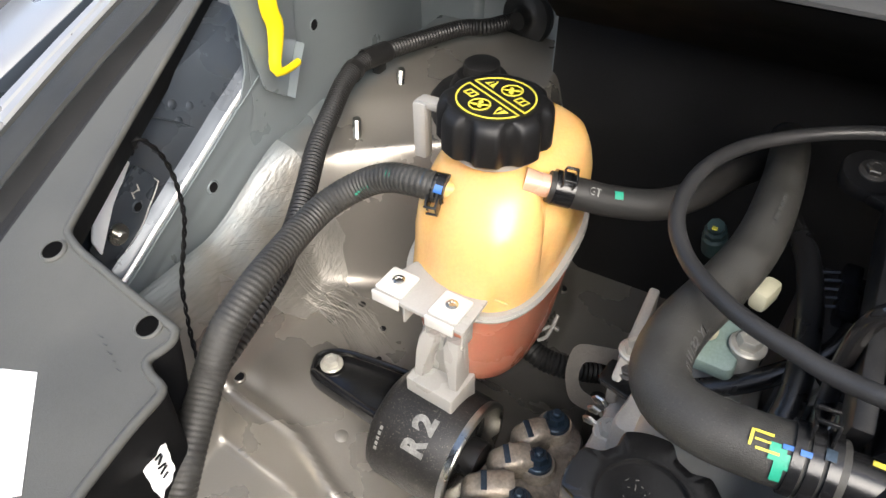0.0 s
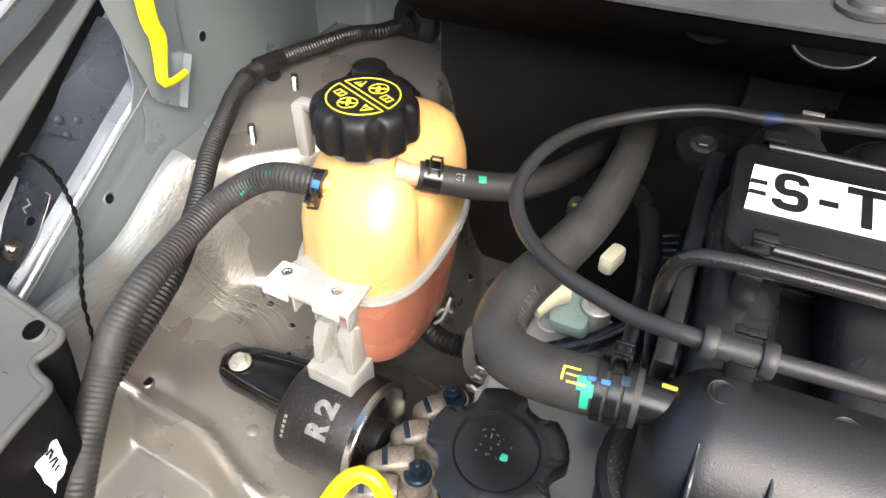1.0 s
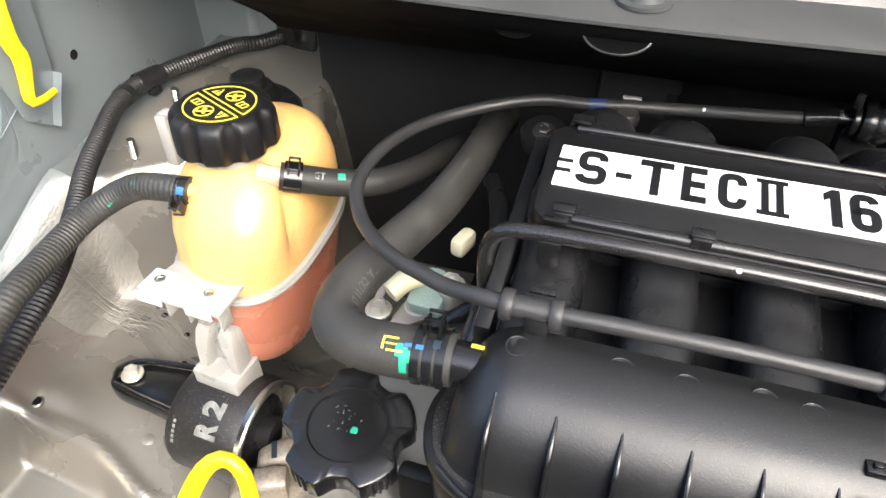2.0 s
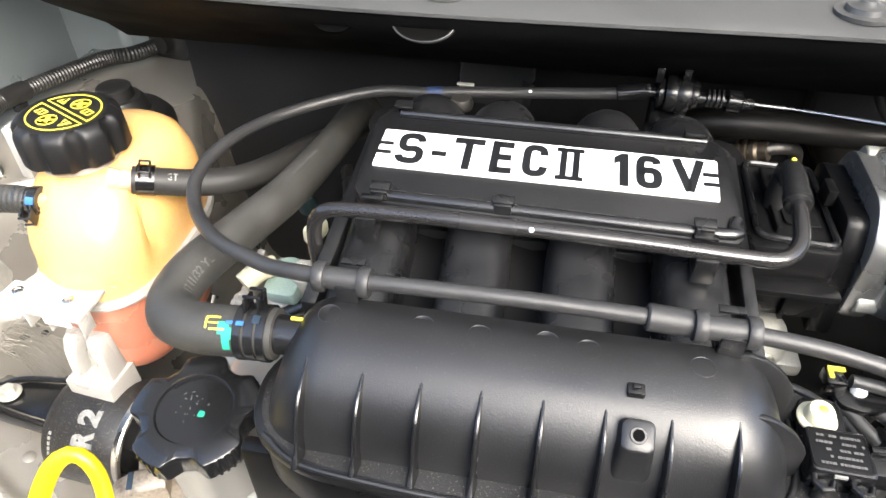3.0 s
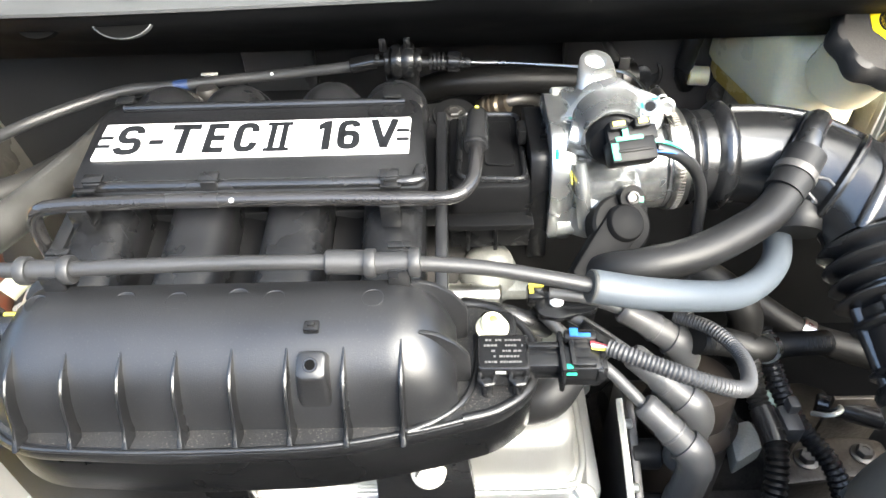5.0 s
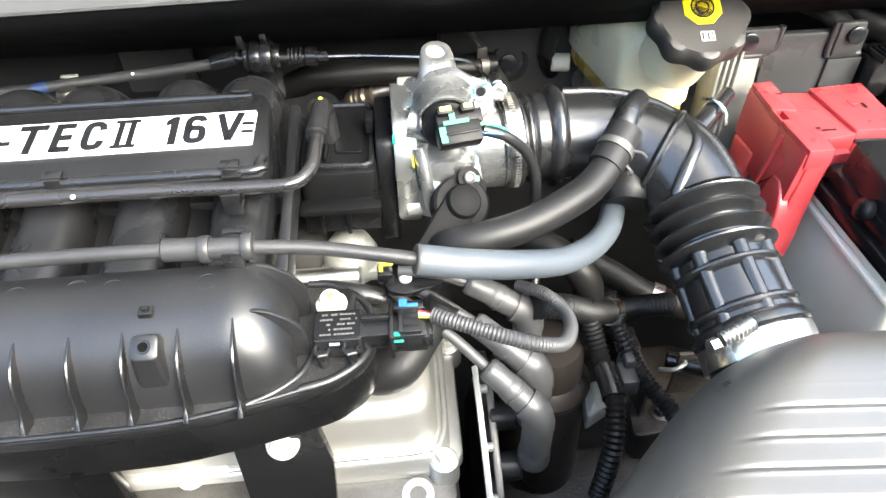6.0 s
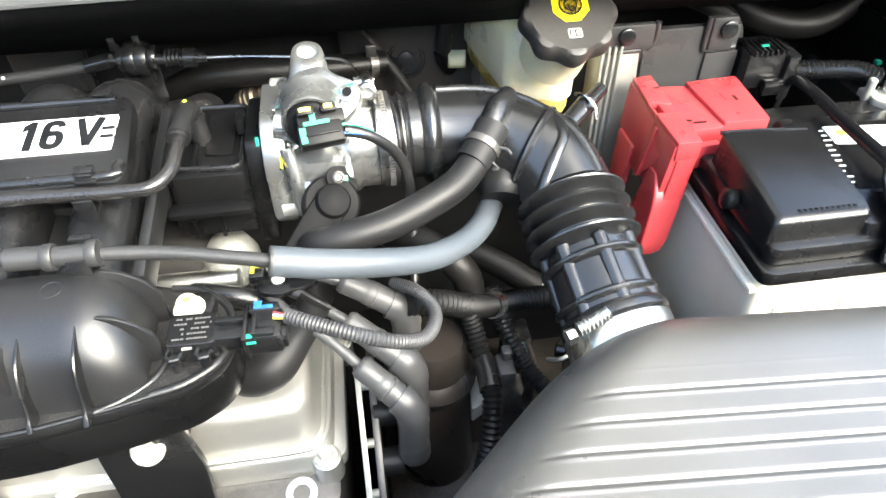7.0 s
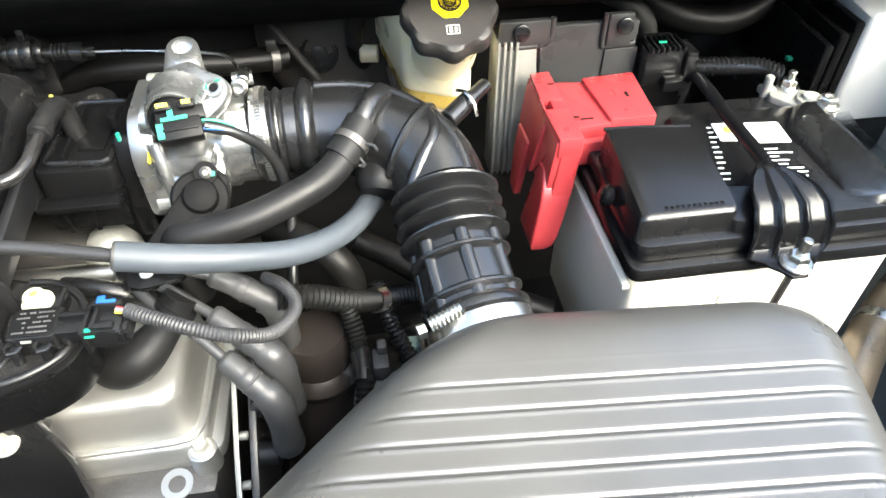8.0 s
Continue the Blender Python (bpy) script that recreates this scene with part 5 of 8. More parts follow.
for dx in (-0.0065, 0.0065):
    part("clamp_band", revolve([(0.0145, -0.0022), (0.0162, -0.0022), (0.0162, 0.0022), (0.0145, 0.0022), (0.0145, -0.0022)], axes((-0.1435 + dx, -0.1137 + 0.05 * dx, 0.858), (1, 0.05, 0.02)), 28), SMOOTH, h, "black clamp band")
hose_band(h, HEATER, 0.966, 0.0042, 0.0165, BLUE, arc=(24, 32))
hose_band(h, HEATER, 0.955, 0.0042, 0.0150, BLUE, arc=(22, 29))
hose_band(h, HEATER, 0.985, 0.0040, 0.0165, BLUEBOLT, arc=(10, 26))
hose_band(h, HEATER, 0.9440, 0.0040, 0.0148, GREEN, arc=(24, 50))
hose_band(h, HEATER, 0.9500, 0.0040, 0.0148, GREEN, arc=(30, 84))
hose_band(h, HEATER, 0.9550, 0.0026, 0.0148, GREEN, arc=(36, 60))
hose_band(h, HEATER, 0.9280, 0.0012, 0.0149, YPRINT, arc=(14, 40))
hose_band(h, HEATER, 0.9380, 0.0090, 0.0149, YPRINT, arc=(38, 42))
hose_band(h, HEATER, 0.9360, 0.0070, 0.0149, YPRINT, arc=(13, 17))
hose_band(h, HEATER, 0.9350, 0.0060, 0.0149, YPRINT, arc=(26, 29))
wrap_text("17 11/32 YL", HEATER, 0.815, 0.0148, -52, 0.0058, LABELINK, h, -1)
for k in range(9):
    hose_band(h, HEATER, 0.40 + 0.0105 * k + (0.006 if k > 3 else 0), 0.0038, 0.0146, FAINTINK, "faded_mark", arc=(-17, -9))
part("pipe_stub", rod((-0.138, -0.113, 0.858), (-0.098, -0.112, 0.858), 0.0112, 20, 0.001), SMOOTH, h)
part("paint_mark", box(-0.117, -0.110, 0.8693, 0.014, 0.0022, 0.001, 0.0003), YPRINT, h, "yellow paint stroke")

THROTTLE_CABLE = [(0.075, 0.158, 0.889), (0.05, 0.157, 0.884), (-0.018, 0.157, 0.878), (-0.073, 0.150, 0.877), (-0.101, 0.146, 0.876), (-0.138, 0.142, 0.876), (-0.175, 0.128, 0.872), (-0.209, 0.098, 0.871), (-0.227, 0.060, 0.874),
                  (-0.233, 0.023, 0.876), (-0.231, -0.006, 0.874), (-0.219, -0.030, 0.872), (-0.202, -0.050, 0.874), (-0.183, -0.066, 0.877), (-0.163, -0.077, 0.880), (-0.145, -0.086, 0.883), (-0.124, -0.093, 0.888), (-0.100, -0.095, 0.889),
                  (-0.05, -0.0945, 0.890), (0.0, -0.093, 0.8895), (0.06, -0.092, 0.888), (0.100, -0.0915, 0.886), (0.150, -0.092, 0.881), (0.19, -0.096, 0.875), (0.225, -0.1, 0.869)]
h = hose("throttle_cable", THROTTLE_CABLE, 0.0046, CABLE, "black throttle cable looped over the intake runners", "cable", seg=12)
PIPE_PTS = [(-0.128, -0.040, 0.790), (-0.134, -0.040, 0.840), (-0.1345, -0.040, 0.872), (-0.128, -0.041, 0.8885), (-0.112, -0.041, 0.8935), (-0.06, -0.041, 0.895), (0.0, -0.041, 0.895), (0.06, -0.040, 0.8935), (0.115, -0.039, 0.891), (0.137, -0.037, 0.891),
            (0.1475, -0.025, 0.8935), (0.1505, -0.006, 0.8975), (0.1518, 0.022, 0.9005)]
h = hose("vacuum_pipe", PIPE_PTS, 0.0048, PIPE, "satin black metal pipe across the intake runners", "pipe", seg=14)
part("rubber_elbow", join(tube([(0.1508, 0.004, 0.8985), (0.1520, 0.024, 0.9012), (0.1530, 0.040, 0.9005), (0.1540, 0.049, 0.892), (0.1550, 0.052, 0.862)], 0.0074, 18), revolve([(0.0072, -0.003), (0.0084, -0.003), (0.0084, 0.003), (0.0072, 0.003)], axes((0.1512, 0.010, 0.8995), (0.05, 1, 0.1)), 20)), RUBBER, h, "black rubber elbow")
for p, ax in (((-0.001, -0.0452, 0.8978), (0, -0.6, 1)), ((0.1528, 0.042, 0.9075), (0, -0.2, 1))):
    part("paint_dot", revolve([(0, 0), (0.0016, 0), (0.0012, 0.0008), (0, 0.0010)], axes(p, ax), 14), WHITE if p[0] < 0.1 else YPRINT, h)


def holder(name, x, y, z, label):
    """A moulded snap holder that carries a pipe over a runner."""
    t = thing(name, (x, y, z - 0.02), label, "pipe clip")
    part("saddle", join(box(x, y - 0.0060, z - 0.0055, 0.0125, 0.0030, 0.0150, 0.001), box(x, y, z - 0.0125, 0.0125, 0.014, 0.005, 0.001), box(x, y + 0.007, z - 0.006, 0.0115, 0.003, 0.013, 0.001), box(x, y, z - 0.0220, 0.009, 0.008, 0.020, 0.001)), SMOOTH, t)
    part("snap_lip", box(x, y + 0.0100, z + 0.0055, 0.0135, 0.005, 0.002, 0.0006), SMOOTH, t)


holder("pipe_clip", -0.098, -0.041, 0.892, "black plastic clip under the vacuum pipe")
holder("pipe_clip", 0.096, -0.0405, 0.890, "black plastic clip under the vacuum pipe")
for x0 in (-0.098, 0.100):
    holder("cable_clip", x0 + 0.004, -0.094, 0.887, "black plastic clip holding the throttle cable")
    c = thing("cable_grommet", (x0, -0.094, 0.888), "black moulded grommet on the throttle cable", "grommet")
    for dx in (-0.012, 0.013):
        part("collar", revolve([(0.0046, -0.0032), (0.0078, -0.0032), (0.0084, -0.0022), (0.0084, 0.0022), (0.0078, 0.0032), (0.0046, 0.0032)], axes((x0 + dx, -0.0945, 0.8885), (1, 0, 0)), 24), CABLE, c)
    part("barrel", rod((x0 - 0.012, -0.0945, 0.8885), (x0 + 0.013, -0.0942, 0.8885), 0.0062, 16), CABLE, c)
c = thing("cable_ferrule", (0.07, -0.092, 0.888), "black sleeve crimped on the throttle cable", "sleeve")
part("sleeve", rod((0.062, -0.0921, 0.888), (0.090, -0.0917, 0.8865), 0.0072, 18, 0.001), CABLE, c)
part("tip", rod((0.089, -0.0917, 0.8865), (0.094, -0.0915, 0.8862), 0.0045, 12), SMOOTH, c)


def oil_cap():
    t = thing("oil_filler_cap", (-0.195, -0.124, 0.75), "black five-lobed oil filler cap with a green paint dot", "cap")
    m = axes((-0.1965, -0.1205, 0.767), (0.02, -0.10, 1), (1, 0, 0))

    def lobe(a, k):
        c = 0.5 + 0.5 * math.cos(5 * (a - radians(67)))
        fine = 0.014 * math.copysign(1, math.cos(60 * a)) * (1 if c < 0.22 else 0)
        return 1 - (0.19 * smooth(0.42, 1.0, c) if k <= 5 else 0) + (fine if 1 <= k <= 3 else 0)
    part("cap_body", revolve([(0.030, 0.0), (0.0400, 0.0), (0.0410, 0.002), (0.0410, 0.0165), (0.0405, 0.0183), (0.0394, 0.0190), (0.0255, 0.0200), (0.0246, 0.0198), (0.0236, 0.0180), (0, 0.0176)], m, 360, lobe), SMOOTH, t)
    part("inner_ring", tube([m @ V((0.0243 * math.cos(q * 0.2), 0.0243 * math.sin(q * 0.2), 0.0200)) for q in range(3, 14)], 0.0009, 8), SMOOTH, t)
    part("neck", revolve([(0.0, -0.06), (0.031, -0.06), (0.030, -0.01), (0.033, -0.004), (0.033, 0.001), (0, 0.001)], m, 32), SILVER, t, "cast silver filler neck")
    part("paint_dot", prism(corners([(-0.0022, -0.002), (0.0024, -0.0016), (0.002, 0.0023), (-0.0018, 0.0024)], 0.0012), 0.0176, 0.0186, m @ Matrix.Translation((0.0052, -0.0025, 0)), 0.0003), GREEN, t)
    random.seed(7)
    sp = [box(0, 0, 0, random.uniform(0.0006, 0.0022), 0.0004, 0.0003, 0, m @ Matrix.Translation((random.uniform(-0.012, 0.008), random.uniform(-0.005, 0.012), 0.0180)) @ Matrix.Rotation(random.uniform(0, 3), 4, "Z")) for _ in range(18)]
    part("embossing", join(*sp), TRIM, t, smooth=False)


oil_cap()


def engine_mount():
    t = thing("engine_mount", (-0.37, -0.035, 0.53), "black rubber-bushed engine mount with pale stamped marks", "engine mount")
    m = axes((-0.416, -0.030, 0.587), (1, -0.06, -0.01), (0, 0, 1))
    part("bush_shell", revolve([(0, 0), (0.044, 0.0), (0.050, 0.004), (0.0525, 0.010), (0.0525, 0.072), (0.050, 0.078), (0.0485, 0.078), (0.0485, 0.060), (0, 0.060)], m, 56), GRAINY, t, "dusty black rubber bush")
    part("bush_ring", revolve([(0.0470, 0.062), (0.0515, 0.078), (0.0525, 0.0815), (0.0515, 0.083), (0.0480, 0.083), (0.0455, 0.078), (0.0450, 0.066)], m, 56), STEEL, t, "bare steel rim")
    part("bush_core", revolve([(0.036, 0.055), (0.036, 0.072), (0.018, 0.076), (0.018, 0.090), (0, 0.090)], m, 40), RUBBER, t)
    arm = corners([(-0.520, -0.030), (-0.500, 0.004), (-0.425, 0.012), (-0.385, 0.010), (-0.385, -0.045), (-0.425, -0.045), (-0.505, -0.036)], 0.012)
    part("mount_arm", join(prism(arm, 0.569, 0.586, bevel=0.002), tube([(-0.512, -0.030, 0.589), (-0.518, -0.012, 0.589), (-0.50, 0.003, 0.589), (-0.45, 0.010, 0.590), (-0.40, 0.012, 0.592)], 0.003, 8), tube([(-0.512, -0.030, 0.589), (-0.47, -0.037, 0.589), (-0.42, -0.044, 0.592)], 0.003, 8)), SMOOTH, t)
    part("mount_bolt", hexhead((-0.501, -0.0145, 0.588), (0, 0, 1), 0.0078, 0.007), ZINC, t)
    # stamped marks follow the shell
    for ch, u, w in (("R", -0.018, 0.015), ("2", 0.001, 0.015)):
        bm = letters(ch, Matrix(), w, 0.021, 0.0007, 0.05)
        for v in bm.verts:
            a = radians(32) - (v.co.x + u) / 0.0525
            zz = 0.057 - v.co.y
            r = 0.0526 + v.co.z
            v.co = m @ V((r * math.cos(a), r * math.sin(a), zz))
        part("stamp", bm, STAMPINK, t, smooth=False)
    dots = []
    for k in range(5):
        a = radians(66) + 0.0048 * k / 0.0525 * -1
        dots.append(box(0, 0, 0, 0.0030, 0.0026, 0.0005, 0, axes(m @ V((0.0527 * math.cos(a), 0.0527 * math.sin(a), 0.014)), m.to_3x3() @ V((math.cos(a), math.sin(a), 0)), m.to_3x3() @ V((-math.sin(a), math.cos(a), 0)))))
    part("stamp", join(*dots), PALEINK, t, smooth=False)


engine_mount()


def mount_bracket():
    t = thing("mount_bracket", (-0.27, -0.03, 0.53), "oily cast aluminium mount bracket with blue-marked bolts", "bracket")
    body = corners([(-0.330, -0.075), (-0.322, -0.02), (-0.305, 0.020), (-0.285, 0.042), (-0.258, 0.036), (-0.250, -0.02), (-0.248, -0.08), (-0.27, -0.115), (-0.31, -0.105)], 0.014)
    part("casting", prism(body, 0.555, 0.590, bevel=0.008), DULLCAST, t)
    # raised fingers between the bush and the bolts, parted by deep slots
    for k in range(4):
        y = -0.088 + 0.0305 * k
        a, b = V((-0.336 + 0.009 * k, y - 0.012, 0.590)), V((-0.290 + 0.001 * k, y + 0.008, 0.600))
        d = (b - a).normalized()
        rings = []
        for f, sc, up in ((0.0, 0.72, -0.010), (0.05, 0.92, -0.003), (0.14, 1.0, 0.0), (0.45, 1.0, 0.004), (0.8, 1.0, 0.002), (1.0, 0.9, -0.002)):
            c = a.lerp(b, f)
            n = V((-d.y, d.x, 0)).normalized()
            rings.append([c + n * (u * sc * 0.0118) + V((0, 0, w + up)) for u, w in ((-1, -0.030), (-1, 0.006), (-0.86, 0.0105), (-0.6, 0.0125), (0.6, 0.0125), (0.86, 0.0105), (1, 0.006), (1, -0.030))])
        part("finger", loft(rings), DULLCAST, t)
        part("paint_stroke", box(0, 0, 0, 0.005, 0.017, 0.0010, 0.0003, Matrix.Translation(a.lerp(b, 0.42) + V((0, 0, 0.0170))) @ Matrix.Rotation(math.atan2(d.y, d.x), 4, "Z")), BLUEBOLT, t)
    for x, y, z in ((-0.2837, 0.0232, 0.600), (-0.282, -0.019, 0.600), (-0.281, -0.060, 0.601)):
        part("boss", revolve([(0, -0.03), (0.0175, -0.03), (0.0165, -0.004), (0.0145, 0.0), (0, 0)], Matrix.Translation((x, y, z)), 28), DULLCAST, t)
        part("bolt", join(revolve([(0, 0), (0.0125, 0), (0.0120, 0.002), (0.009, 0.003), (0, 0.003)], Matrix.Translation((x, y, z)), 24), hexhead((x, y, z + 0.002), (0, 0, 1), 0.0082, 0.008), rod((x, y, z + 0.008), (x, y, z + 0.018), 0.0040, 12, 0.001)), BLUEBOLT, t, "blue-painted flange bolt")


mount_bracket()


# ---- throttle side ----
def throttle_body():
    t = thing("throttle", (0.24, 0.05, 0.82), "bright cast aluminium throttle body with paint marks", "throttle body")
    c = V((0.0, 0.054, 0.850))
    part("flange", prism(corners([(-0.045, -0.040), (-0.020, -0.052), (0.035, -0.050), (0.048, -0.030), (0.046, 0.030), (0.030, 0.046), (-0.030, 0.044), (-0.047, 0.02)], 0.012), 0.2035, 0.2215, axes((0, c.y, c.z), (1, 0, 0), (0, 1, 0)), 0.002), CAST, t)
    part("barrel", revolve([(0, 0.215), (0.038, 0.215), (0.0365, 0.225), (0.036, 0.262), (0.038, 0.266), (0.038, 0.272), (0.035, 0.276), (0.035, 0.298), (0, 0.298)], axes((0, c.y, c.z), (1, 0, 0)), 40), CAST, t)
    # diamond face, hollow tower and the housing of the idle valve
    nn = V((-0.27, -0.54, 0.80)).normalized()
    fm = axes((0.2437, 0.0375, 0.8995), nn, (0.0538, -0.0054, 0.0166))
    plate = corners([(-0.0385, -0.004), (-0.034, -0.010), (-0.020, -0.020), (0.0, -0.024), (0.020, -0.021), (0.034, -0.012), (0.0385, 0.0), (0.035, 0.009), (0.021, 0.019), (0.012, 0.030), (-0.010, 0.030), (-0.020, 0.018), (-0.035, 0.008)], 0.008)
    part("diamond_face", prism(plate, -0.009, 0.0, fm, 0.0018), CAST, t)
    rings = []
    for c_, z_, ru, rv in (((0.2435, 0.056), 0.884, 0.0215, 0.016), ((0.2430, 0.066), 0.895, 0.0185, 0.0150), ((0.2425, 0.078), 0.906, 0.0150, 0.0140), ((0.2423, 0.086), 0.9135, 0.0132, 0.0130), ((0.2423, 0.0890), 0.9160, 0.0120, 0.0120), ((0.2423, 0.0900), 0.9166, 0.0105, 0.0105), ((0.2423, 0.0900), 0.9164, 0.0080, 0.0080), ((0.2423, 0.0900), 0.906, 0.0074, 0.0074)):
        tm = axes((*c_, z_), (0.03, -0.28, 0.96), (1, 0, 0))
        rings.append([tm @ V((ru * math.cos(a), rv * math.sin(a), 0)) for a in [2 * math.pi * k / 36 for k in range(36)]])
    part("tower", loft(rings), CAST, t, "hollow cast post")
    ia = V((-0.03, -1.0, -0.02)).normalized()
    im = axes((0.2437, 0.0385, 0.8985), ia, (1, 0, 0))
    part("valve_housing", revolve([(0, 0.0), (0.0245, 0.0), (0.0226, 0.006), (0.0216, 0.020), (0.0219, 0.0235), (0.0212, 0.0265), (0.0194, 0.0265), (0.0188, 0.024), (0.0188, 0.014), (0, 0.014)], im, 48), CAST, t)
    part("idle_valve", revolve([(0, 0.010), (0.0180, 0.010), (0.0178, 0.029), (0.0164, 0.034), (0.0105, 0.037), (0, 0.037)], im, 40), SENSOR, t, "black idle valve")
    part("lower_body", join(box(0.2420, 0.024, 0.842, 0.050, 0.044, 0.060, 0.014), tube([(0.218, 0.086, 0.884), (0.232, 0.070, 0.892), (0.246, 0.056, 0.894)], 0.012, 16), tube([(0.216, 0.028, 0.890), (0.228, 0.026, 0.888), (0.240, 0.026, 0.884)], 0.012, 16), revolve([(0, 0), (0.022, 0), (0.021, 0.006), (0.017, 0.008), (0, 0.008)], axes((0.247, 0.012, 0.852), (0.1, -0.75, 0.6)), 28), tube([(0.222, 0.012, 0.880), (0.226, 0.004, 0.858), (0.230, 0.0, 0.832)], 0.0055, 12)), CAST, t)
    for x, y, z in ((0.2168, 0.0392, 0.8924), (0.2706, 0.0338, 0.9090)):
        part("screw", revolve([(0, -0.004), (0.0072, -0.004), (0.0070, 0.001), (0.0046, 0.0015), (0.0040, 0.0005), (0, 0.0005)], axes((x, y, z), nn), 22), CAST, t)
        part("screw_socket", revolve([(0, 0.0008), (0.0036, 0.0008), (0.0036, 0.0011), (0, 0.0011)], axes((x, y, z), nn), 12), MATTE, t)
        part("paint_stroke", join(box(0, 0, 0, 0.0042, 0.0014, 0.0006, 0, axes((x, y, z), nn) @ Matrix.Translation((0.0035, 0.0048, 0.0014))), box(0, 0, 0, 0.0014, 0.0038, 0.0006, 0, axes((x, y, z), nn) @ Matrix.Translation((-0.0052, 0.001, 0.0014)))), GREEN, t)
    for y, z in ((0.084, 0.889), (0.014, 0.824), (0.094, 0.83)):
        part("flange_bolt", join(rod((0.212, y, z), (0.228, y, z), 0.0058, 6, 0.001), rod((0.210, y, z), (0.2235, y, z), 0.0085, 18, 0.001)), DULLALLOY, t)
    b = axes((0.2500, -0.0075, 0.9005), (0.1, -0.62, 0.78), (1, 0.08, 0.12))
    part("plug", join(box(0, 0, 0, 0.031, 0.016, 0.014, 0.002, b), box(0, 0, 0, 0.033, 0.010, 0.006, 0.001, b @ Matrix.Translation((0.002, 0.011, 0.002))), box(0, 0, 0, 0.012, 0.006, 0.012, 0.0015, b @ Matrix.Translation((-0.008, 0.016, 0.004))), box(0, 0, 0, 0.011, 0.006, 0.012, 0.0015, b @ Matrix.Translation((0.008, 0.016, 0.004))),
                      box(0, 0, 0, 0.024, 0.002, 0.002, 0.0005, b @ Matrix.Translation((0.001, -0.001, 0.0075)))), SENSOR, t, "black electrical plug")
    part("paint_stroke", join(box(0, 0, 0, 0.018, 0.0028, 0.001, 0, b @ Matrix.Translation((-0.002, 0.007, 0.0076))), box(0, 0, 0, 0.0045, 0.011, 0.001, 0, b @ Matrix.Translation((-0.0125, -0.001, 0.0076))), box(0, 0, 0, 0.004, 0.006, 0.001, 0, b @ Matrix.Translation((-0.004, 0.011, 0.0076)))), GREEN, t)
    part("paint_stroke", box(0, 0, 0, 0.003, 0.016, 0.001, 0, axes((0.2172, 0.010, 0.872), (1.0, -0.1, 0.2))), YPRINT, t)
    part("paint_stroke", join(box(0, 0, 0, 0.008, 0.003, 0.001, 0, b @ Matrix.Translation((-0.008, 0.0165, 0.0105))), box(0, 0, 0, 0.006, 0.003, 0.001, 0, b @ Matrix.Translation((0.008, 0.0165, 0.0105)))), YPRINT, t)
    # throttle position sensor below
    s = axes((0.2510, -0.0155, 0.8465), (0.22, -0.62, 0.74), (-0.62, -0.2, -0.75))
    part("position_sensor", join(revolve([(0, -0.014), (0.0215, -0.014), (0.0215, -0.001), (0.0195, 0.0008), (0.0135, 0.0010), (0.0130, 0.006), (0.0115, 0.0085), (0.006, 0.0105), (0, 0.0110)], s, 40),
                                 prism(corners([(-0.004, -0.0135), (0.024, -0.012), (0.052, -0.010), (0.052, 0.008), (0.024, 0.0125), (-0.004, 0.0135)], 0.004), -0.010, 0.004, s, 0.002),
                                 prism(corners([(-0.026, -0.008), (0.0, -0.018), (0.0, 0.018), (-0.026, 0.008)], 0.006), -0.008, -0.001, s, 0.0015)), DULLSENSOR, t, "black throttle position sensor")
    part("sensor_ear", revolve([(0, -0.012), (0.0088, -0.012), (0.0085, 0.0), (0, 0.0)], axes((0.2575, -0.0065, 0.8625), (0.12, -0.8, 0.58)), 22), DULLSENSOR, t)
    part("sensor_screw", revolve([(0, 0.0), (0.0046, 0.0), (0.0044, 0.0025), (0.0030, 0.003), (0.0025, 0.0015), (0, 0.0015)], axes((0.2575, -0.0065, 0.8625), (0.12, -0.8, 0.58)), 18), DARKSTEEL, t)
    part("paint_stroke", box(0, 0, 0, 0.003, 0.004, 0.0006, 0, axes((0.2630, -0.0085, 0.8625), (0.12, -0.8, 0.58))), GREEN, t)
    part("sensor_screw", revolve([(0, 0.0), (0.0036, 0.0), (0.0034, 0.002), (0, 0.002)], axes((0.272, -0.022, 0.826), (0.12, -0.8, 0.58)), 18), STEEL, t)
    part("wire_loom", tube([(0.266, -0.006, 0.902), (0.284, -0.004, 0.894), (0.300, 0.002, 0.876), (0.310, 0.006, 0.850), (0.312, 0.0, 0.81), (0.308, -0.03, 0.77), (0.302, -0.06, 0.73)], 0.0042, 10), RUBBER, t)
    part("wire", tube([(0.264, -0.003, 0.905), (0.275, -0.002, 0.903), (0.286, -0.001, 0.896)], 0.0014, 6), GREEN, t)
    part("wire", tube([(0.264, -0.009, 0.902), (0.276, -0.008, 0.900), (0.288, -0.005, 0.893)], 0.0014, 6), BLUE, t)
    # carrier plate between the manifold and the throttle
    p = thing("throttle_spacer", (0.197, 0.05, 0.80), "black plastic throttle spacer block", "spacer")
    part("plate", prism(corners([(-0.045, -0.058), (0.044, -0.058), (0.046, 0.022), (0.036, 0.030), (-0.030, 0.030), (-0.039, 0.010)], 0.006), 0.190, 0.2045, axes((0, c.y, c.z), (1, 0, 0), (0, 1, 0)), 0.002), BOXPLASTIC, p)
    part("paint_mark", box(0.2045, 0.0, 0.895, 0.002, 0.003, 0.006), GREEN, p)


throttle_body()


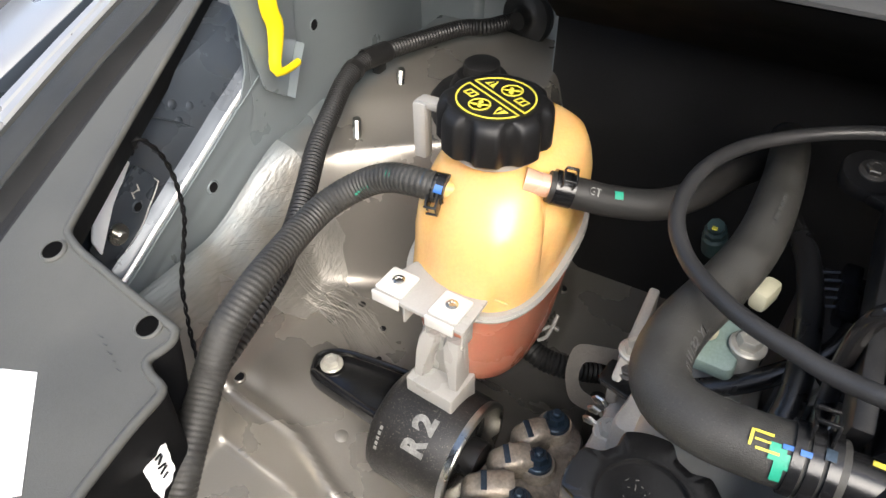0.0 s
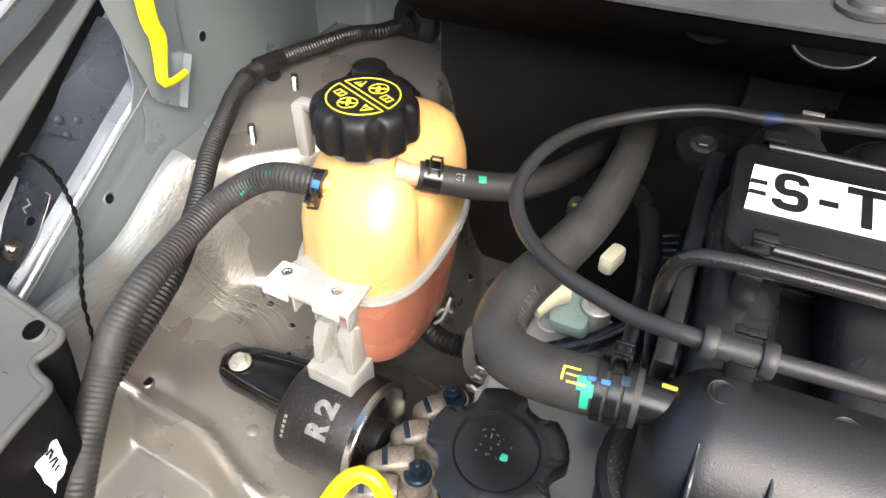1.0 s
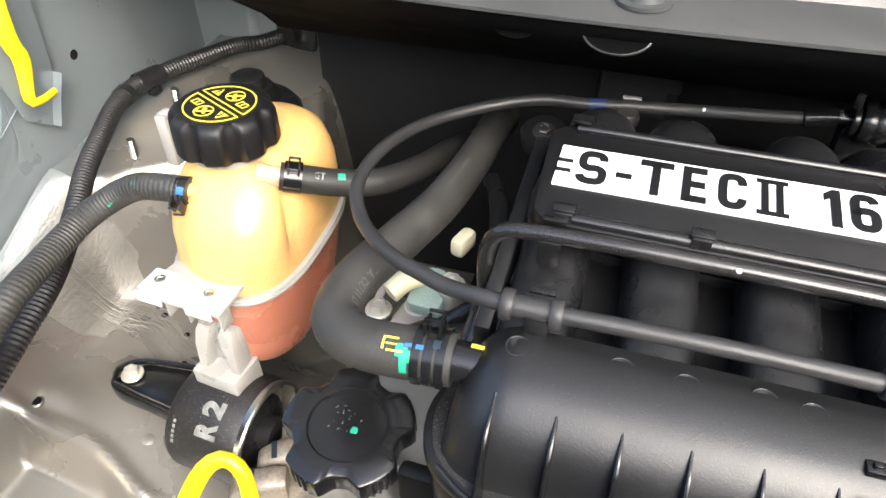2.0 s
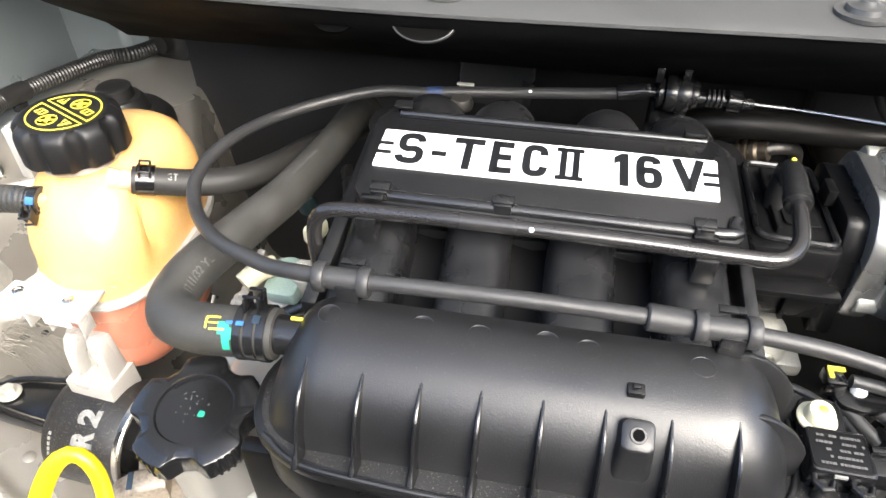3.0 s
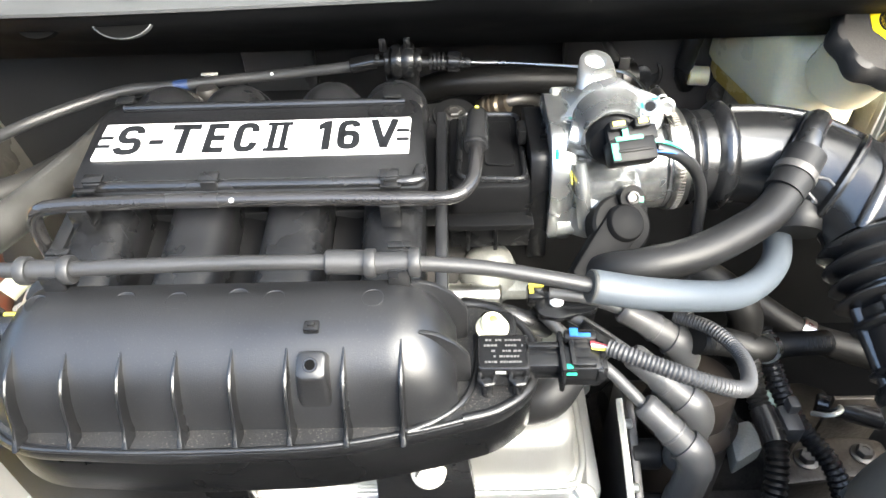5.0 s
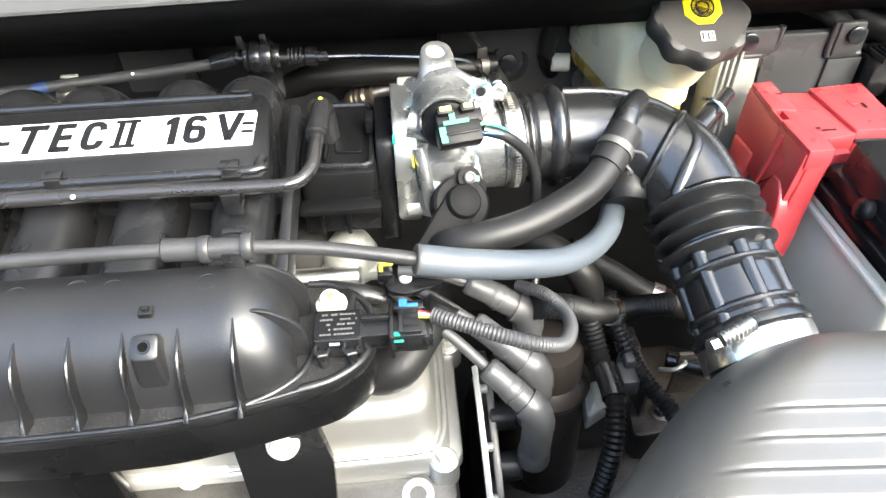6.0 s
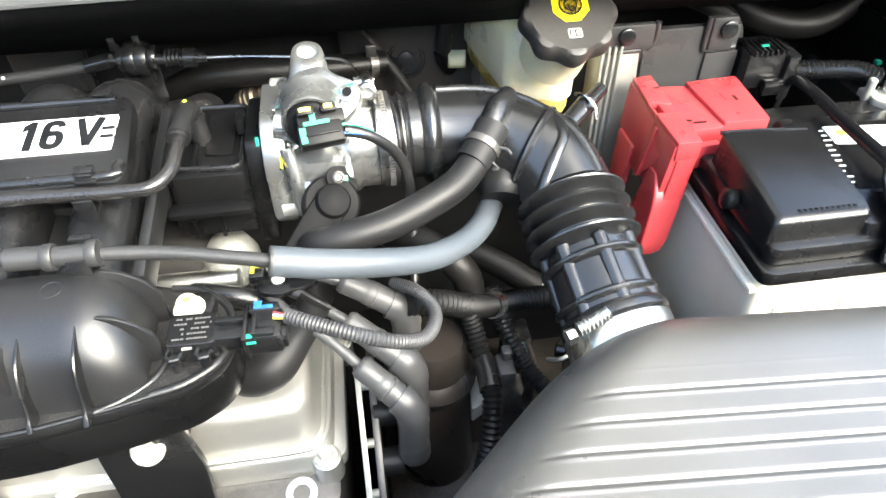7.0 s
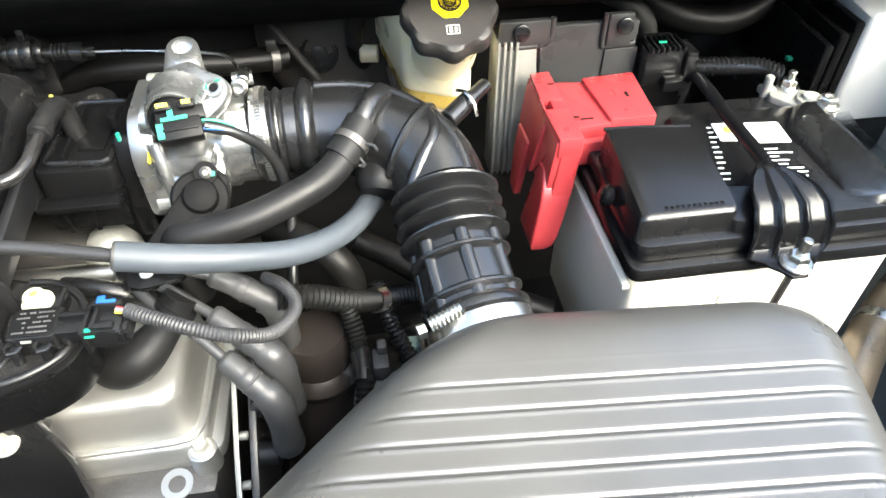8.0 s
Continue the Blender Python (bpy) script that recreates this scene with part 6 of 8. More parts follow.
def vapour_canister():
    """The black box between the runners and the throttle."""
    t = thing("resonator_box", (0.16, 0.04, 0.80), "black plastic resonator box beside the runners", "resonator")
    part("shell", prism(corners([(0.132, 0.005), (0.190, 0.005), (0.190, 0.100), (0.132, 0.100)], 0.008), 0.825, 0.866, bevel=0.003), BOXPLASTIC, t)
    part("lid_rim", tube([(x, y, 0.8675) for x, y in corners([(0.139, 0.014), (0.186, 0.010), (0.187, 0.098), (0.142, 0.100)], 0.007, 5)] + [(0.139, 0.022, 0.8675)], 0.0024, 8, smooth=False, step=0.004), SMOOTH, t)
    part("lid_panel", prism(corners([(0.158, 0.030), (0.180, 0.028), (0.180, 0.088), (0.158, 0.088)], 0.004), 0.866, 0.8685, bevel=0.001), BOXPLASTIC, t)
    part("lid_rib", box(0.152, 0.055, 0.868, 0.003, 0.070, 0.006, 0.001), BOXPLASTIC, t)
    part("front_skirt", box(0.161, 0.004, 0.828, 0.058, 0.004, 0.030, 0.001), BOXPLASTIC, t)
    part("ledge", box(0.161, -0.004, 0.842, 0.060, 0.014, 0.005, 0.001), BOXPLASTIC, t)
    for x in (0.145, 0.165):
        part("stiffener", box(x, 0.0005, 0.826, 0.003, 0.006, 0.026, 0.0006), BOXPLASTIC, t)
    part("tab", box(0.186, 0.055, 0.878, 0.006, 0.016, 0.012, 0.001), BOXPLASTIC, t)


vapour_canister()

DUCT = [(0.288, 0.055, 0.851), (0.315, 0.056, 0.852), (0.345, 0.056, 0.852), (0.376, 0.051, 0.851), (0.403, 0.038, 0.847), (0.424, 0.018, 0.841), (0.434, -0.006, 0.831), (0.437, -0.035, 0.819), (0.440, -0.065, 0.806), (0.444, -0.095, 0.793), (0.450, -0.135, 0.776)]


def intake_duct():
    t = thing("intake_duct", (0.40, 0.0, 0.80), "black rubber intake duct with a bellows section", "intake duct")
    c = even(spline(DUCT, 12), 0.0012)
    n = len(c)
    total = sum((b - a).length for a, b in zip(c, c[1:]))

    def reach(y):
        """Length along the duct where its last leg passes y."""
        return total * next(i for i in range(n) if c[i].y < y and c[i].x > 0.41) / (n - 1)
    BEL0, BEL1 = reach(-0.0125), reach(-0.0595)
    pitch = (BEL1 - BEL0) / 4

    def run(f):
        s = f * total
        r = 0.0350 + 0.0015 * smooth(0.05, 0.10, s)
        if BEL0 < s < BEL1:
            r += 0.0060 * math.cos(2 * math.pi * ((s - BEL0) / pitch - 0.5)) + 0.0015
        elif s >= BEL1:
            r = 0.0335 + 0.0040 * (s - BEL1) / (total - BEL1)
        if s < 0.028:
            r += 0.0018 * math.cos(2 * math.pi * s / 0.0075)
        return r
    part("duct_body", tube(DUCT, run, 40, step=0.0013, per=12), DUCTRUB, t)

    def at(s):
        i = min(n - 2, max(1, int(s / total * (n - 1))))
        return c[i], (c[i + 1] - c[i - 1]).normalized()

    def rib(s0, r, thick, tilt=0.0, name="stiffening_rib"):
        p, d = at(s0)
        m = axes(p, Matrix.Rotation(tilt, 3, "Z") @ d)
        part(name, revolve([(r - 0.003, -thick), (r + 0.0008, -thick * 0.6), (r + 0.0030, -thick * 0.2), (r + 0.0030, thick * 0.2), (r + 0.0008, thick * 0.6), (r - 0.003, thick)], m, 40), DUCTRUB, t)
    rib(0.045, 0.0385, 0.0075)
    rib(0.098, 0.0375, 0.0060, -0.25)
    rib(0.136, 0.0372, 0.0050, 0.15)
    for y in (-0.0705, -0.097):
        rib(reach(y), 0.0365, 0.0046)
    # low lengthwise ridges on the lower leg and the forked spine over the bend
    for ang in (-10, 40, 90, 140, 190):
        pts = []
        for y in (-0.058, -0.075, -0.095, -0.112):
            p, d = at(reach(y))
            m = axes(p, d, (1, 0, 0))
            pts.append(m @ V((0.0325 * math.cos(radians(ang)), 0.0325 * math.sin(radians(ang)), 0)))
        part("spine", tube(pts, 0.0058, 12), DUCTRUB, t)
    for v0, v1 in (((0.25, 0.35, 0.9), (-0.75, 0.0, 0.65)), ((0.25, 0.35, 0.9), (0.45, 0.0, 0.89))):
        pts = []
        for k in range(6):
            p, d = at(0.130 + (BEL0 + 0.002 - 0.130) * k / 5)
            o = V(v0).lerp(V(v1), k / 5)
            o = (o - d * o.dot(d)).normalized()
            pts.append(p + o * 0.0335)
        part("spine", tube(pts, 0.0056, 12), DUCTRUB, t)
    pts = []
    for s in (0.045, 0.070, 0.098, 0.12, 0.138):
        p, d = at(s)
        pts.append(p + V((0.25, 0.35, 0.9)).normalized() * 0.0358)
    part("spine", tube(pts, 0.0042, 10), DUCTRUB, t)
    # clamps
    p, d = at(0.010)
    m = axes(p, d)
    part("clamp_band", revolve([(0.0370, -0.006), (0.0382, -0.006), (0.0382, 0.006), (0.0370, 0.006), (0.0370, -0.006)], m, 44), STEEL, t, "steel worm-drive clamp")
    part("clamp_screw", join(rod((0.287, 0.060, 0.898), (0.287, 0.084, 0.894), 0.0048, 14, 0.001), revolve([(0, 0), (0.0065, 0), (0.0065, 0.006), (0.004, 0.0075), (0, 0.0065)], axes((0.286, 0.052, 0.899), (0, -0.9, 0.3)), 20)), STEEL, t)
    teeth = [box(0, 0, 0, 0.0045, 0.0006, 0.0011, 0, axes(m @ V((0.0384 * math.cos(a), 0.0384 * math.sin(a), 0)), m.to_3x3() @ V((math.cos(a), math.sin(a), 0)), d)) for a in [radians(k * 4) for k in range(90)]]
    part("slotted_strip", join(*teeth), DARKSTEEL, t, smooth=False)
    p, d = at(total - 0.013)
    m = axes(p, d)
    part("clamp_band", revolve([(0.0340, -0.008), (0.0398, -0.008), (0.0402, -0.006), (0.0402, 0.006), (0.0398, 0.008), (0.0340, 0.008)], m, 44), STEEL, t, "steel worm-drive clamp")
    part("duct_cuff", revolve([(0.0340, -0.016), (0.0385, -0.013), (0.0412, -0.009), (0.0412, -0.005), (0.0395, -0.003), (0.0340, -0.003)], axes(at(total - 0.018)[0], d), 44), DUCTRUB, t)
    part("clamp_screw", join(tube([(0.408, -0.136, 0.813), (0.420, -0.133, 0.8165), (0.430, -0.129, 0.818)], 0.0048, 12, wave=(0.003, 0.0006)), revolve([(0, 0), (0.0055, 0), (0.0055, 0.006), (0, 0.006)], axes((0.399, -0.140, 0.811), (1, 0.25, 0.1)), 6)), STEEL, t)
    # breather nipples
    part("nipple", join(rod((0.447, 0.040, 0.860), (0.470, 0.062, 0.866), 0.0085, 16, 0.001), rod((0.468, 0.060, 0.8655), (0.486, 0.077, 0.869), 0.0062, 14, 0.001)), DUCTRUB, t)
    part("nipple_clip", join(tube([(0.459, 0.066, 0.872), (0.464, 0.056, 0.876), (0.470, 0.046, 0.870), (0.472, 0.043, 0.86)], 0.0016, 8)), STEEL, t)
    part("nipple", tube([(0.395, 0.044, 0.888), (0.385, 0.030, 0.889), (0.377, 0.016, 0.884), (0.371, 0.004, 0.874)], 0.0088, 16), DUCTRUB, t)
    part("lower_outlet", tube([(0.392, 0.034, 0.835), (0.388, 0.016, 0.829), (0.385, 0.002, 0.820)], lambda f: 0.021 - 0.004 * smooth(0.8, 1.0, f), 24), BOOTRUB, t)


intake_duct()

BREATHER = [(0.374, 0.010, 0.878), (0.362, -0.006, 0.868), (0.346, -0.022, 0.860), (0.325, -0.036, 0.856), (0.290, -0.052, 0.851), (0.252, -0.058, 0.846), (0.237, -0.050, 0.836), (0.230, -0.036, 0.815), (0.229, -0.026, 0.785), (0.229, -0.02, 0.75)]
h = hose("breather_hose", BREATHER, 0.0118, BOOTRUB, "thick black rubber breather hose to the intake duct", seg=22)
part("swollen_end", tube([(0.377, 0.014, 0.881), (0.366, 0.0, 0.872), (0.357, -0.010, 0.866)], 0.0134, 22), BOOTRUB, h)
m_ = axes((0.3665, 0.001, 0.8725), (0.6, 0.75, 0.4))
part("spring_clip", join(revolve([(0.0136, -0.003), (0.0146, -0.003), (0.0146, 0.003), (0.0136, 0.003), (0.0136, -0.003)], m_, 28), tube([(0.371, -0.010, 0.868), (0.376, -0.018, 0.864), (0.371, -0.022, 0.868)], 0.0012, 8),
                         tube([(0.374, -0.006, 0.876), (0.383, -0.009, 0.876), (0.386, -0.014, 0.874)], 0.0012, 8)), DARKSTEEL, h, "wire spring clip")
SLEEVED = [(0.214, -0.099, 0.871), (0.246, -0.096, 0.861), (0.284, -0.084, 0.845), (0.318, -0.066, 0.828), (0.346, -0.042, 0.817), (0.365, -0.018, 0.812), (0.376, 0.006, 0.808), (0.380, 0.016, 0.803)]
h = hose("cable_sleeve", SLEEVED, 0.0098, SLEEVE, "grey foam sleeve over the curved throttle cable", "sleeve", seg=22, hollow=0.62)
part("sleeve_end", revolve([(0.0066, -0.001), (0.0096, -0.001), (0.0098, 0.0006), (0.0090, 0.0014), (0.0066, 0.0012)], axes((0.2135, -0.0990, 0.8711), (-1, -0.06, 0.25)), 26), HOSE, h, "dark cut end of the sleeve")

# wiring at the sensor
MAP_WIRE = [(0.221, -0.128, 0.851), (0.230, -0.134, 0.852), (0.243, -0.140, 0.851), (0.262, -0.147, 0.848), (0.284, -0.148, 0.839), (0.303, -0.135, 0.822), (0.314, -0.112, 0.810), (0.315, -0.090, 0.803), (0.305, -0.07, 0.80), (0.29, -0.05, 0.79)]
h = hose("sensor_wiring", MAP_WIRE, 0.0047, LOOMGREY, "black corrugated wiring loop from the pressure sensor", "wiring", wave=(0.0024, 0.0003), seg=12)
for dy, mt in ((-0.0025, YPRINT), (0.0, WHITE), (0.0022, RED)):
    part("wire", tube([(0.212, -0.124 + dy, 0.849), (0.219, -0.128 + dy * 0.6, 0.851), (0.224, -0.130, 0.852)], 0.0009, 6), mt, h)


def map_sensor():
    t = thing("pressure_sensor", (0.16, -0.12, 0.829), "black manifold pressure sensor with a pale printed label", "sensor")
    m = Matrix.Translation((0.1612, -0.1235, 0.829)) @ Matrix.Rotation(radians(-1), 4, "Z")
    part("sensor_body", join(prism(rounded(-0.014, -0.014, 0.016, 0.012, 0.003), 0.0, 0.0165, m, 0.0015), prism(rounded(-0.012, 0.006, 0.010, 0.035, 0.006), 0.0, 0.012, m, 0.0015)), SMOOTH, t)
    part("label_frame", prism(rounded(-0.0135, -0.0125, 0.0145, 0.0105, 0.0030), 0.0165, 0.0170, m, 0.0002), MATTE, t)
    part("label_border", tube([m @ V((x, y, 0.0170)) for x, y in rounded(-0.0130, -0.0120, 0.0140, 0.0100, 0.0028) + [(0.0140, 0.0072)]], 0.00022, 5, smooth=False, step=0.002), SENSOR, t)
    random.seed(3)
    spec = []
    for k in range(5):
        x = -0.0105 + random.uniform(0, 0.003)
        while x < 0.0115:
            w = random.uniform(0.0006, 0.0022)
            if random.random() < 0.85:
                spec.append((x, -0.0100 + 0.0040 * k, min(w, 0.0125 - x), 0.0013))
            x += w + 0.0004
    part("label_print", join(*[box(0, 0, 0, w, hh, 0.0003, 0, m @ Matrix.Translation((x + w / 2, y + hh / 2, 0.0172))) for x, y, w, hh in spec]), LABELINK, t, smooth=False)
    part("white_mark", box(0, 0, 0, 0.006, 0.0014, 0.0016, 0, m @ Matrix.Translation((-0.001, -0.0143, 0.0140))), PALEINK, t, smooth=False)
    part("mounting_screw", revolve([(0, 0), (0.0098, 0), (0.0100, 0.0014), (0.0090, 0.0024), (0.0072, 0.0028), (0.0070, 0.0075), (0.0060, 0.0090), (0.003, 0.0096), (0, 0.0096)], axes(m @ V((-0.0045, 0.0205, 0.0115)), (0, -0.1, 1)), 30), CREAM, t, "cream-coated flanged screw")
    part("paint_dot", revolve([(0, 0), (0.0028, 0), (0.0020, 0.0006), (0, 0.0008)], axes(m @ V((-0.0040, 0.0198, 0.0209)), (0, -0.1, 1)), 16), YPRINT, t)
    for x in (-0.0085, 0.0090):
        part("foot_post", join(rod(m @ V((x, -0.0180, -0.002)), m @ V((x, -0.0180, 0.0115)), 0.0034, 16, 0.0006), tube([m @ V((x - 0.0040, -0.0140, 0.0125)), m @ V((x - 0.0046, -0.0185, 0.0125)), m @ V((x - 0.001, -0.0218, 0.0125)), m @ V((x + 0.0036, -0.0200, 0.0125)), m @ V((x + 0.0042, -0.0165, 0.0125))], 0.0015, 8)), SMOOTH, t)
    part("socket", join(box(0, 0, 0, 0.030, 0.017, 0.012, 0.0015, m @ Matrix.Translation((0.028, -0.003, 0.010))), box(0, 0, 0, 0.026, 0.004, 0.003, 0.0006, m @ Matrix.Translation((0.028, 0.002, 0.0175)))), SMOOTH, t)
    pm = m @ Matrix.Translation((-0.0062, 0, 0))
    pl = part("plug", join(box(0, 0, 0, 0.024, 0.024, 0.016, 0.002, pm @ Matrix.Translation((0.050, -0.004, 0.011))), box(0, 0, 0, 0.003, 0.029, 0.020, 0.001, pm @ Matrix.Translation((0.040, -0.004, 0.011))),
                          box(0, 0, 0, 0.018, 0.007, 0.006, 0.001, pm @ Matrix.Translation((0.051, 0.006, 0.020))), box(0, 0, 0, 0.003, 0.024, 0.005, 0.001, pm @ Matrix.Translation((0.0455, -0.003, 0.0195))),
                          box(0, 0, 0, 0.012, 0.006, 0.004, 0.001, pm @ Matrix.Translation((0.052, -0.012, 0.0195))), box(0, 0, 0, 0.004, 0.004, 0.010, 0.001, pm @ Matrix.Translation((0.0605, -0.0150, 0.013))),
                          box(0, 0, 0, 0.004, 0.020, 0.012, 0.001, pm @ Matrix.Translation((0.0630, -0.004, 0.011)))), SMOOTH, t, "black electrical plug with paint dabs")
    part("paint_dab", join(box(0, 0, 0, 0.005, 0.006, 0.0012, 0.0004, pm @ Matrix.Translation((0.0475, 0.007, 0.0233))), box(0, 0, 0, 0.0075, 0.0026, 0.0012, 0.0004, pm @ Matrix.Translation((0.0530, 0.0050, 0.0233)))), BLUE, pl)
    part("paint_dab", join(box(0, 0, 0, 0.005, 0.003, 0.0012, 0.0004, pm @ Matrix.Translation((0.0425, -0.0145, 0.0195))), box(0, 0, 0, 0.007, 0.0016, 0.0012, 0.0004, pm @ Matrix.Translation((0.0435, -0.0175, 0.0165)))), GREEN, pl)


map_sensor()


# ---- valve cover and ignition ----
def valve_cover():
    t = thing("valve_cover", (0.0, -0.09, 0.64), "silver painted cast valve cover", "valve cover")
    foot = corners([(-0.235, -0.130), (0.230, -0.130), (0.240, -0.122), (0.242, 0.010), (-0.235, 0.010)], 0.02)
    part("rim", prism(foot, 0.662, 0.678, bevel=0.003), SILVER, t)
    rings = []
    for ins, z in ((0.004, 0.677), (0.005, 0.686), (0.008, 0.690), (0.013, 0.692), (0.015, 0.700), (0.0162, 0.727), (0.0178, 0.7335), (0.0215, 0.7372), (0.027, 0.7383), (0.05, 0.7388)):
        rings.append([(x, y, z) for x, y in corners([(-0.235 + ins, -0.134 + ins), (0.234 - ins, -0.134 + ins), (0.238 - ins, 0.010 - ins), (-0.235 + ins, 0.010 - ins)], 0.022, 6)])
    part("cover_shell", loft(rings), SILVER, t)
    part("bead", tube([(0.06, -0.1245, 0.6915), (0.15, -0.1245, 0.6915), (0.212, -0.1235, 0.6915), (0.224, -0.113, 0.6915), (0.228, -0.09, 0.6915), (0.229, -0.02, 0.6915)], 0.0026, 10), SILVER, t)
    for x, y in ((0.224, -0.127), (0.238, -0.012), (-0.2, -0.134)):
        part("bolt_boss", revolve([(0, 0.66), (0.0125, 0.66), (0.0115, 0.682), (0.010, 0.683), (0, 0.683)], Matrix.Translation((x, y, 0)), 22), SILVER, t)
        part("bolt", hexhead((x, y, 0.683), (0, 0, 1), 0.0066, 0.006), ZINC, t)
    part("lifting_eye", join(revolve([(0.0068, -0.003), (0.0125, -0.003), (0.0125, 0.003), (0.0068, 0.003), (0.0068, -0.003)], axes((0.2020, -0.1430, 0.6600), (0, -0.25, 0.97)), 32), box(0.196, -0.120, 0.662, 0.050, 0.018, 0.007, 0.002)), SILVER, t, "bare steel lifting eye")
    part("vent_hole", revolve([(0, 0.0), (0.0022, 0.0), (0.0022, 0.0006), (0, 0.0006)], Matrix.Translation((0.142, -0.082, 0.7388)), 14), MATTE, t)


valve_cover()


def front_rail():
    t = thing("manifold_bracket", (0.03, -0.15, 0.68), "black steel bracket with bright flange bolts under the plenum", "bracket")
    part("plate", join(prism(corners([(0.078, 0.66), (0.140, 0.66), (0.146, 0.73), (0.140, 0.786), (0.095, 0.80), (0.082, 0.76)], 0.008), -0.004, 0.004, Matrix.Translation((0, -0.147, 0)) @ Matrix.Rotation(radians(90), 4, "X"), 0.002), box(0.112, -0.138, 0.765, 0.055, 0.02, 0.03, 0.004)), SMOOTH, t)
    part("flange_bolt", hexhead((0.116, -0.1505, 0.762), (0, -0.75, 0.66), 0.0078, 0.010), ZINC, t)
    part("rail", box(-0.035, -0.111, 0.676, 0.21, 0.014, 0.052, 0.004), SMOOTH, t)
    part("skirt", box(-0.081, -0.141, 0.722, 0.150, 0.012, 0.136, 0.004), BOXPLASTIC, t)
    part("brace", box(0.044, -0.140, 0.770, 0.108, 0.012, 0.036, 0.004), BOXPLASTIC, t)
    part("bolt_pad", prism(corners([(-0.120, -0.146), (0.082, -0.146), (0.082, -0.110), (-0.120, -0.110)], 0.010), 0.655, 0.682, bevel=0.005), PADCAST, t, "dull cast bolt pad, darkened for the plenum's shadow")
    part("flange_bolt", hexhead((0.030, -0.121, 0.683), (0, -0.2, 0.95), 0.0082, 0.008), ZINC, t)


front_rail()


def ignition_lead(pts, boot, label):
    t = thing("ignition_lead", boot[-1], label, "ignition lead", group="ignition leads")
    part("lead", tube(pts, 0.0042, 12), BOOTGREY, t)
    a, b = V(boot[0]), V(boot[-1])
    part("boot", tube(boot, lambda f: 0.0074 + 0.0018 * smooth(0.0, 0.06, f) + 0.0008 * smooth(0.40, 0.44, f) + 0.0008 * smooth(0.80, 0.84, f), 22, step=0.0015), BOOTGREY, t, "grey-black rubber boot")
    part("collar", revolve([(0.0092, -0.0016), (0.0106, -0.0009), (0.0108, 0.0004), (0.0095, 0.0016)], axes(V(boot[1]).lerp(b, 0.35), b - a), 26), BOOTGREY, t)
    d = (b - a).normalized()
    part("elbow", tube([b - d * 0.010, b - d * 0.002, b + d * 0.003 + V((0, 0, -0.006)), b + d * 0.004 + V((0, 0, -0.014))], 0.0122, 24, step=0.002), BOOTGREY, t, "thick rubber elbow")
    part("tower", tube([b + d * 0.003 + V((0, 0, -0.006)), b + d * 0.004 + V((0, 0, -0.026)), b + d * 0.003 + V((0, 0, -0.060))], lambda f: 0.0116 + 0.0012 * smooth(0.75, 0.8, f), 22, step=0.003), BOOTGREY, t)


ignition_lead([(0.195, -0.055, 0.80), (0.215, -0.075, 0.792), (0.238, -0.091, 0.781), (0.264, -0.111, 0.762)], [(0.258, -0.107, 0.768), (0.270, -0.116, 0.760), (0.281, -0.124, 0.751), (0.291, -0.131, 0.743)], "grey-black ignition lead with a thick angled boot")
ignition_lead([(0.205, -0.05, 0.80), (0.228, -0.066, 0.797), (0.258, -0.084, 0.784)], [(0.252, -0.081, 0.788), (0.266, -0.090, 0.780), (0.281, -0.099, 0.770), (0.294, -0.106, 0.760)], "grey-black ignition lead with a thick angled boot")
ignition_lead([(0.20, -0.045, 0.81), (0.226, -0.048, 0.808), (0.256, -0.050, 0.795)], [(0.250, -0.049, 0.798), (0.264, -0.053, 0.791), (0.280, -0.058, 0.782), (0.294, -0.062, 0.773)], "grey-black ignition lead with a thick angled boot")


def coil_pack():
    t = thing("ignition_coil", (0.31, -0.08, 0.55), "brown-black ignition coil housing under the leads", "ignition coil")
    m = axes((0.318, -0.066, 0.555), (0.0, 0.05, 1))
    part("housing", revolve([(0, 0), (0.036, 0), (0.036, 0.100), (0.033, 0.106), (0.033, 0.120), (0.037, 0.124), (0.038, 0.130), (0.034, 0.137), (0.030, 0.141), (0.029, 0.165), (0.026, 0.172), (0, 0.173)], m, 40), BRONZE, t)
    part("clamp_plate", box(0.305, -0.132, 0.565, 0.075, 0.02, 0.03, 0.004), BRONZE, t)
    part("bracket", prism(corners([(0.345, -0.10), (0.372, -0.085), (0.368, -0.062), (0.350, -0.066)], 0.004), 0.66, 0.678, bevel=0.002), DULLALLOY, t)
    part("tray", box(0.29, -0.15, 0.56, 0.11, 0.02, 0.04, 0.004), MATTE, t)
    part("end_plate", prism(corners([(-0.18, 0.57), (-0.035, 0.57), (-0.035, 0.700), (-0.07, 0.716), (-0.12, 0.690), (-0.18, 0.655)], 0.008), 0.262, 0.268, side, 0.001), DARKSTEEL, t, "dark steel end plate")
    for y, z in ((-0.098, 0.690), (-0.130, 0.668)):
        part("end_stub", rod((0.262, y, z), (0.285, y, z), 0.0115, 20, 0.002), BOOTRUB, t)
    s = thing("dipstick_strip", (0.25, -0.1, 0.6), "bare steel strip standing beside the valve cover", "strip")
    part("strip", tube([(0.2540, -0.075, 0.728), (0.2545, -0.110, 0.712), (0.2550, -0.150, 0.690), (0.2555, -0.185, 0.665)], 0.0030, 8, flat=0.5), PALEMETAL, s)
    for y, z in ((-0.088, 0.715), (-0.128, 0.695), (-0.158, 0.672)):
        part("stud", rod((0.2555, y, z), (0.263, y, z), 0.0036, 12, 0.001), DULLALLOY, s)


coil_pack()


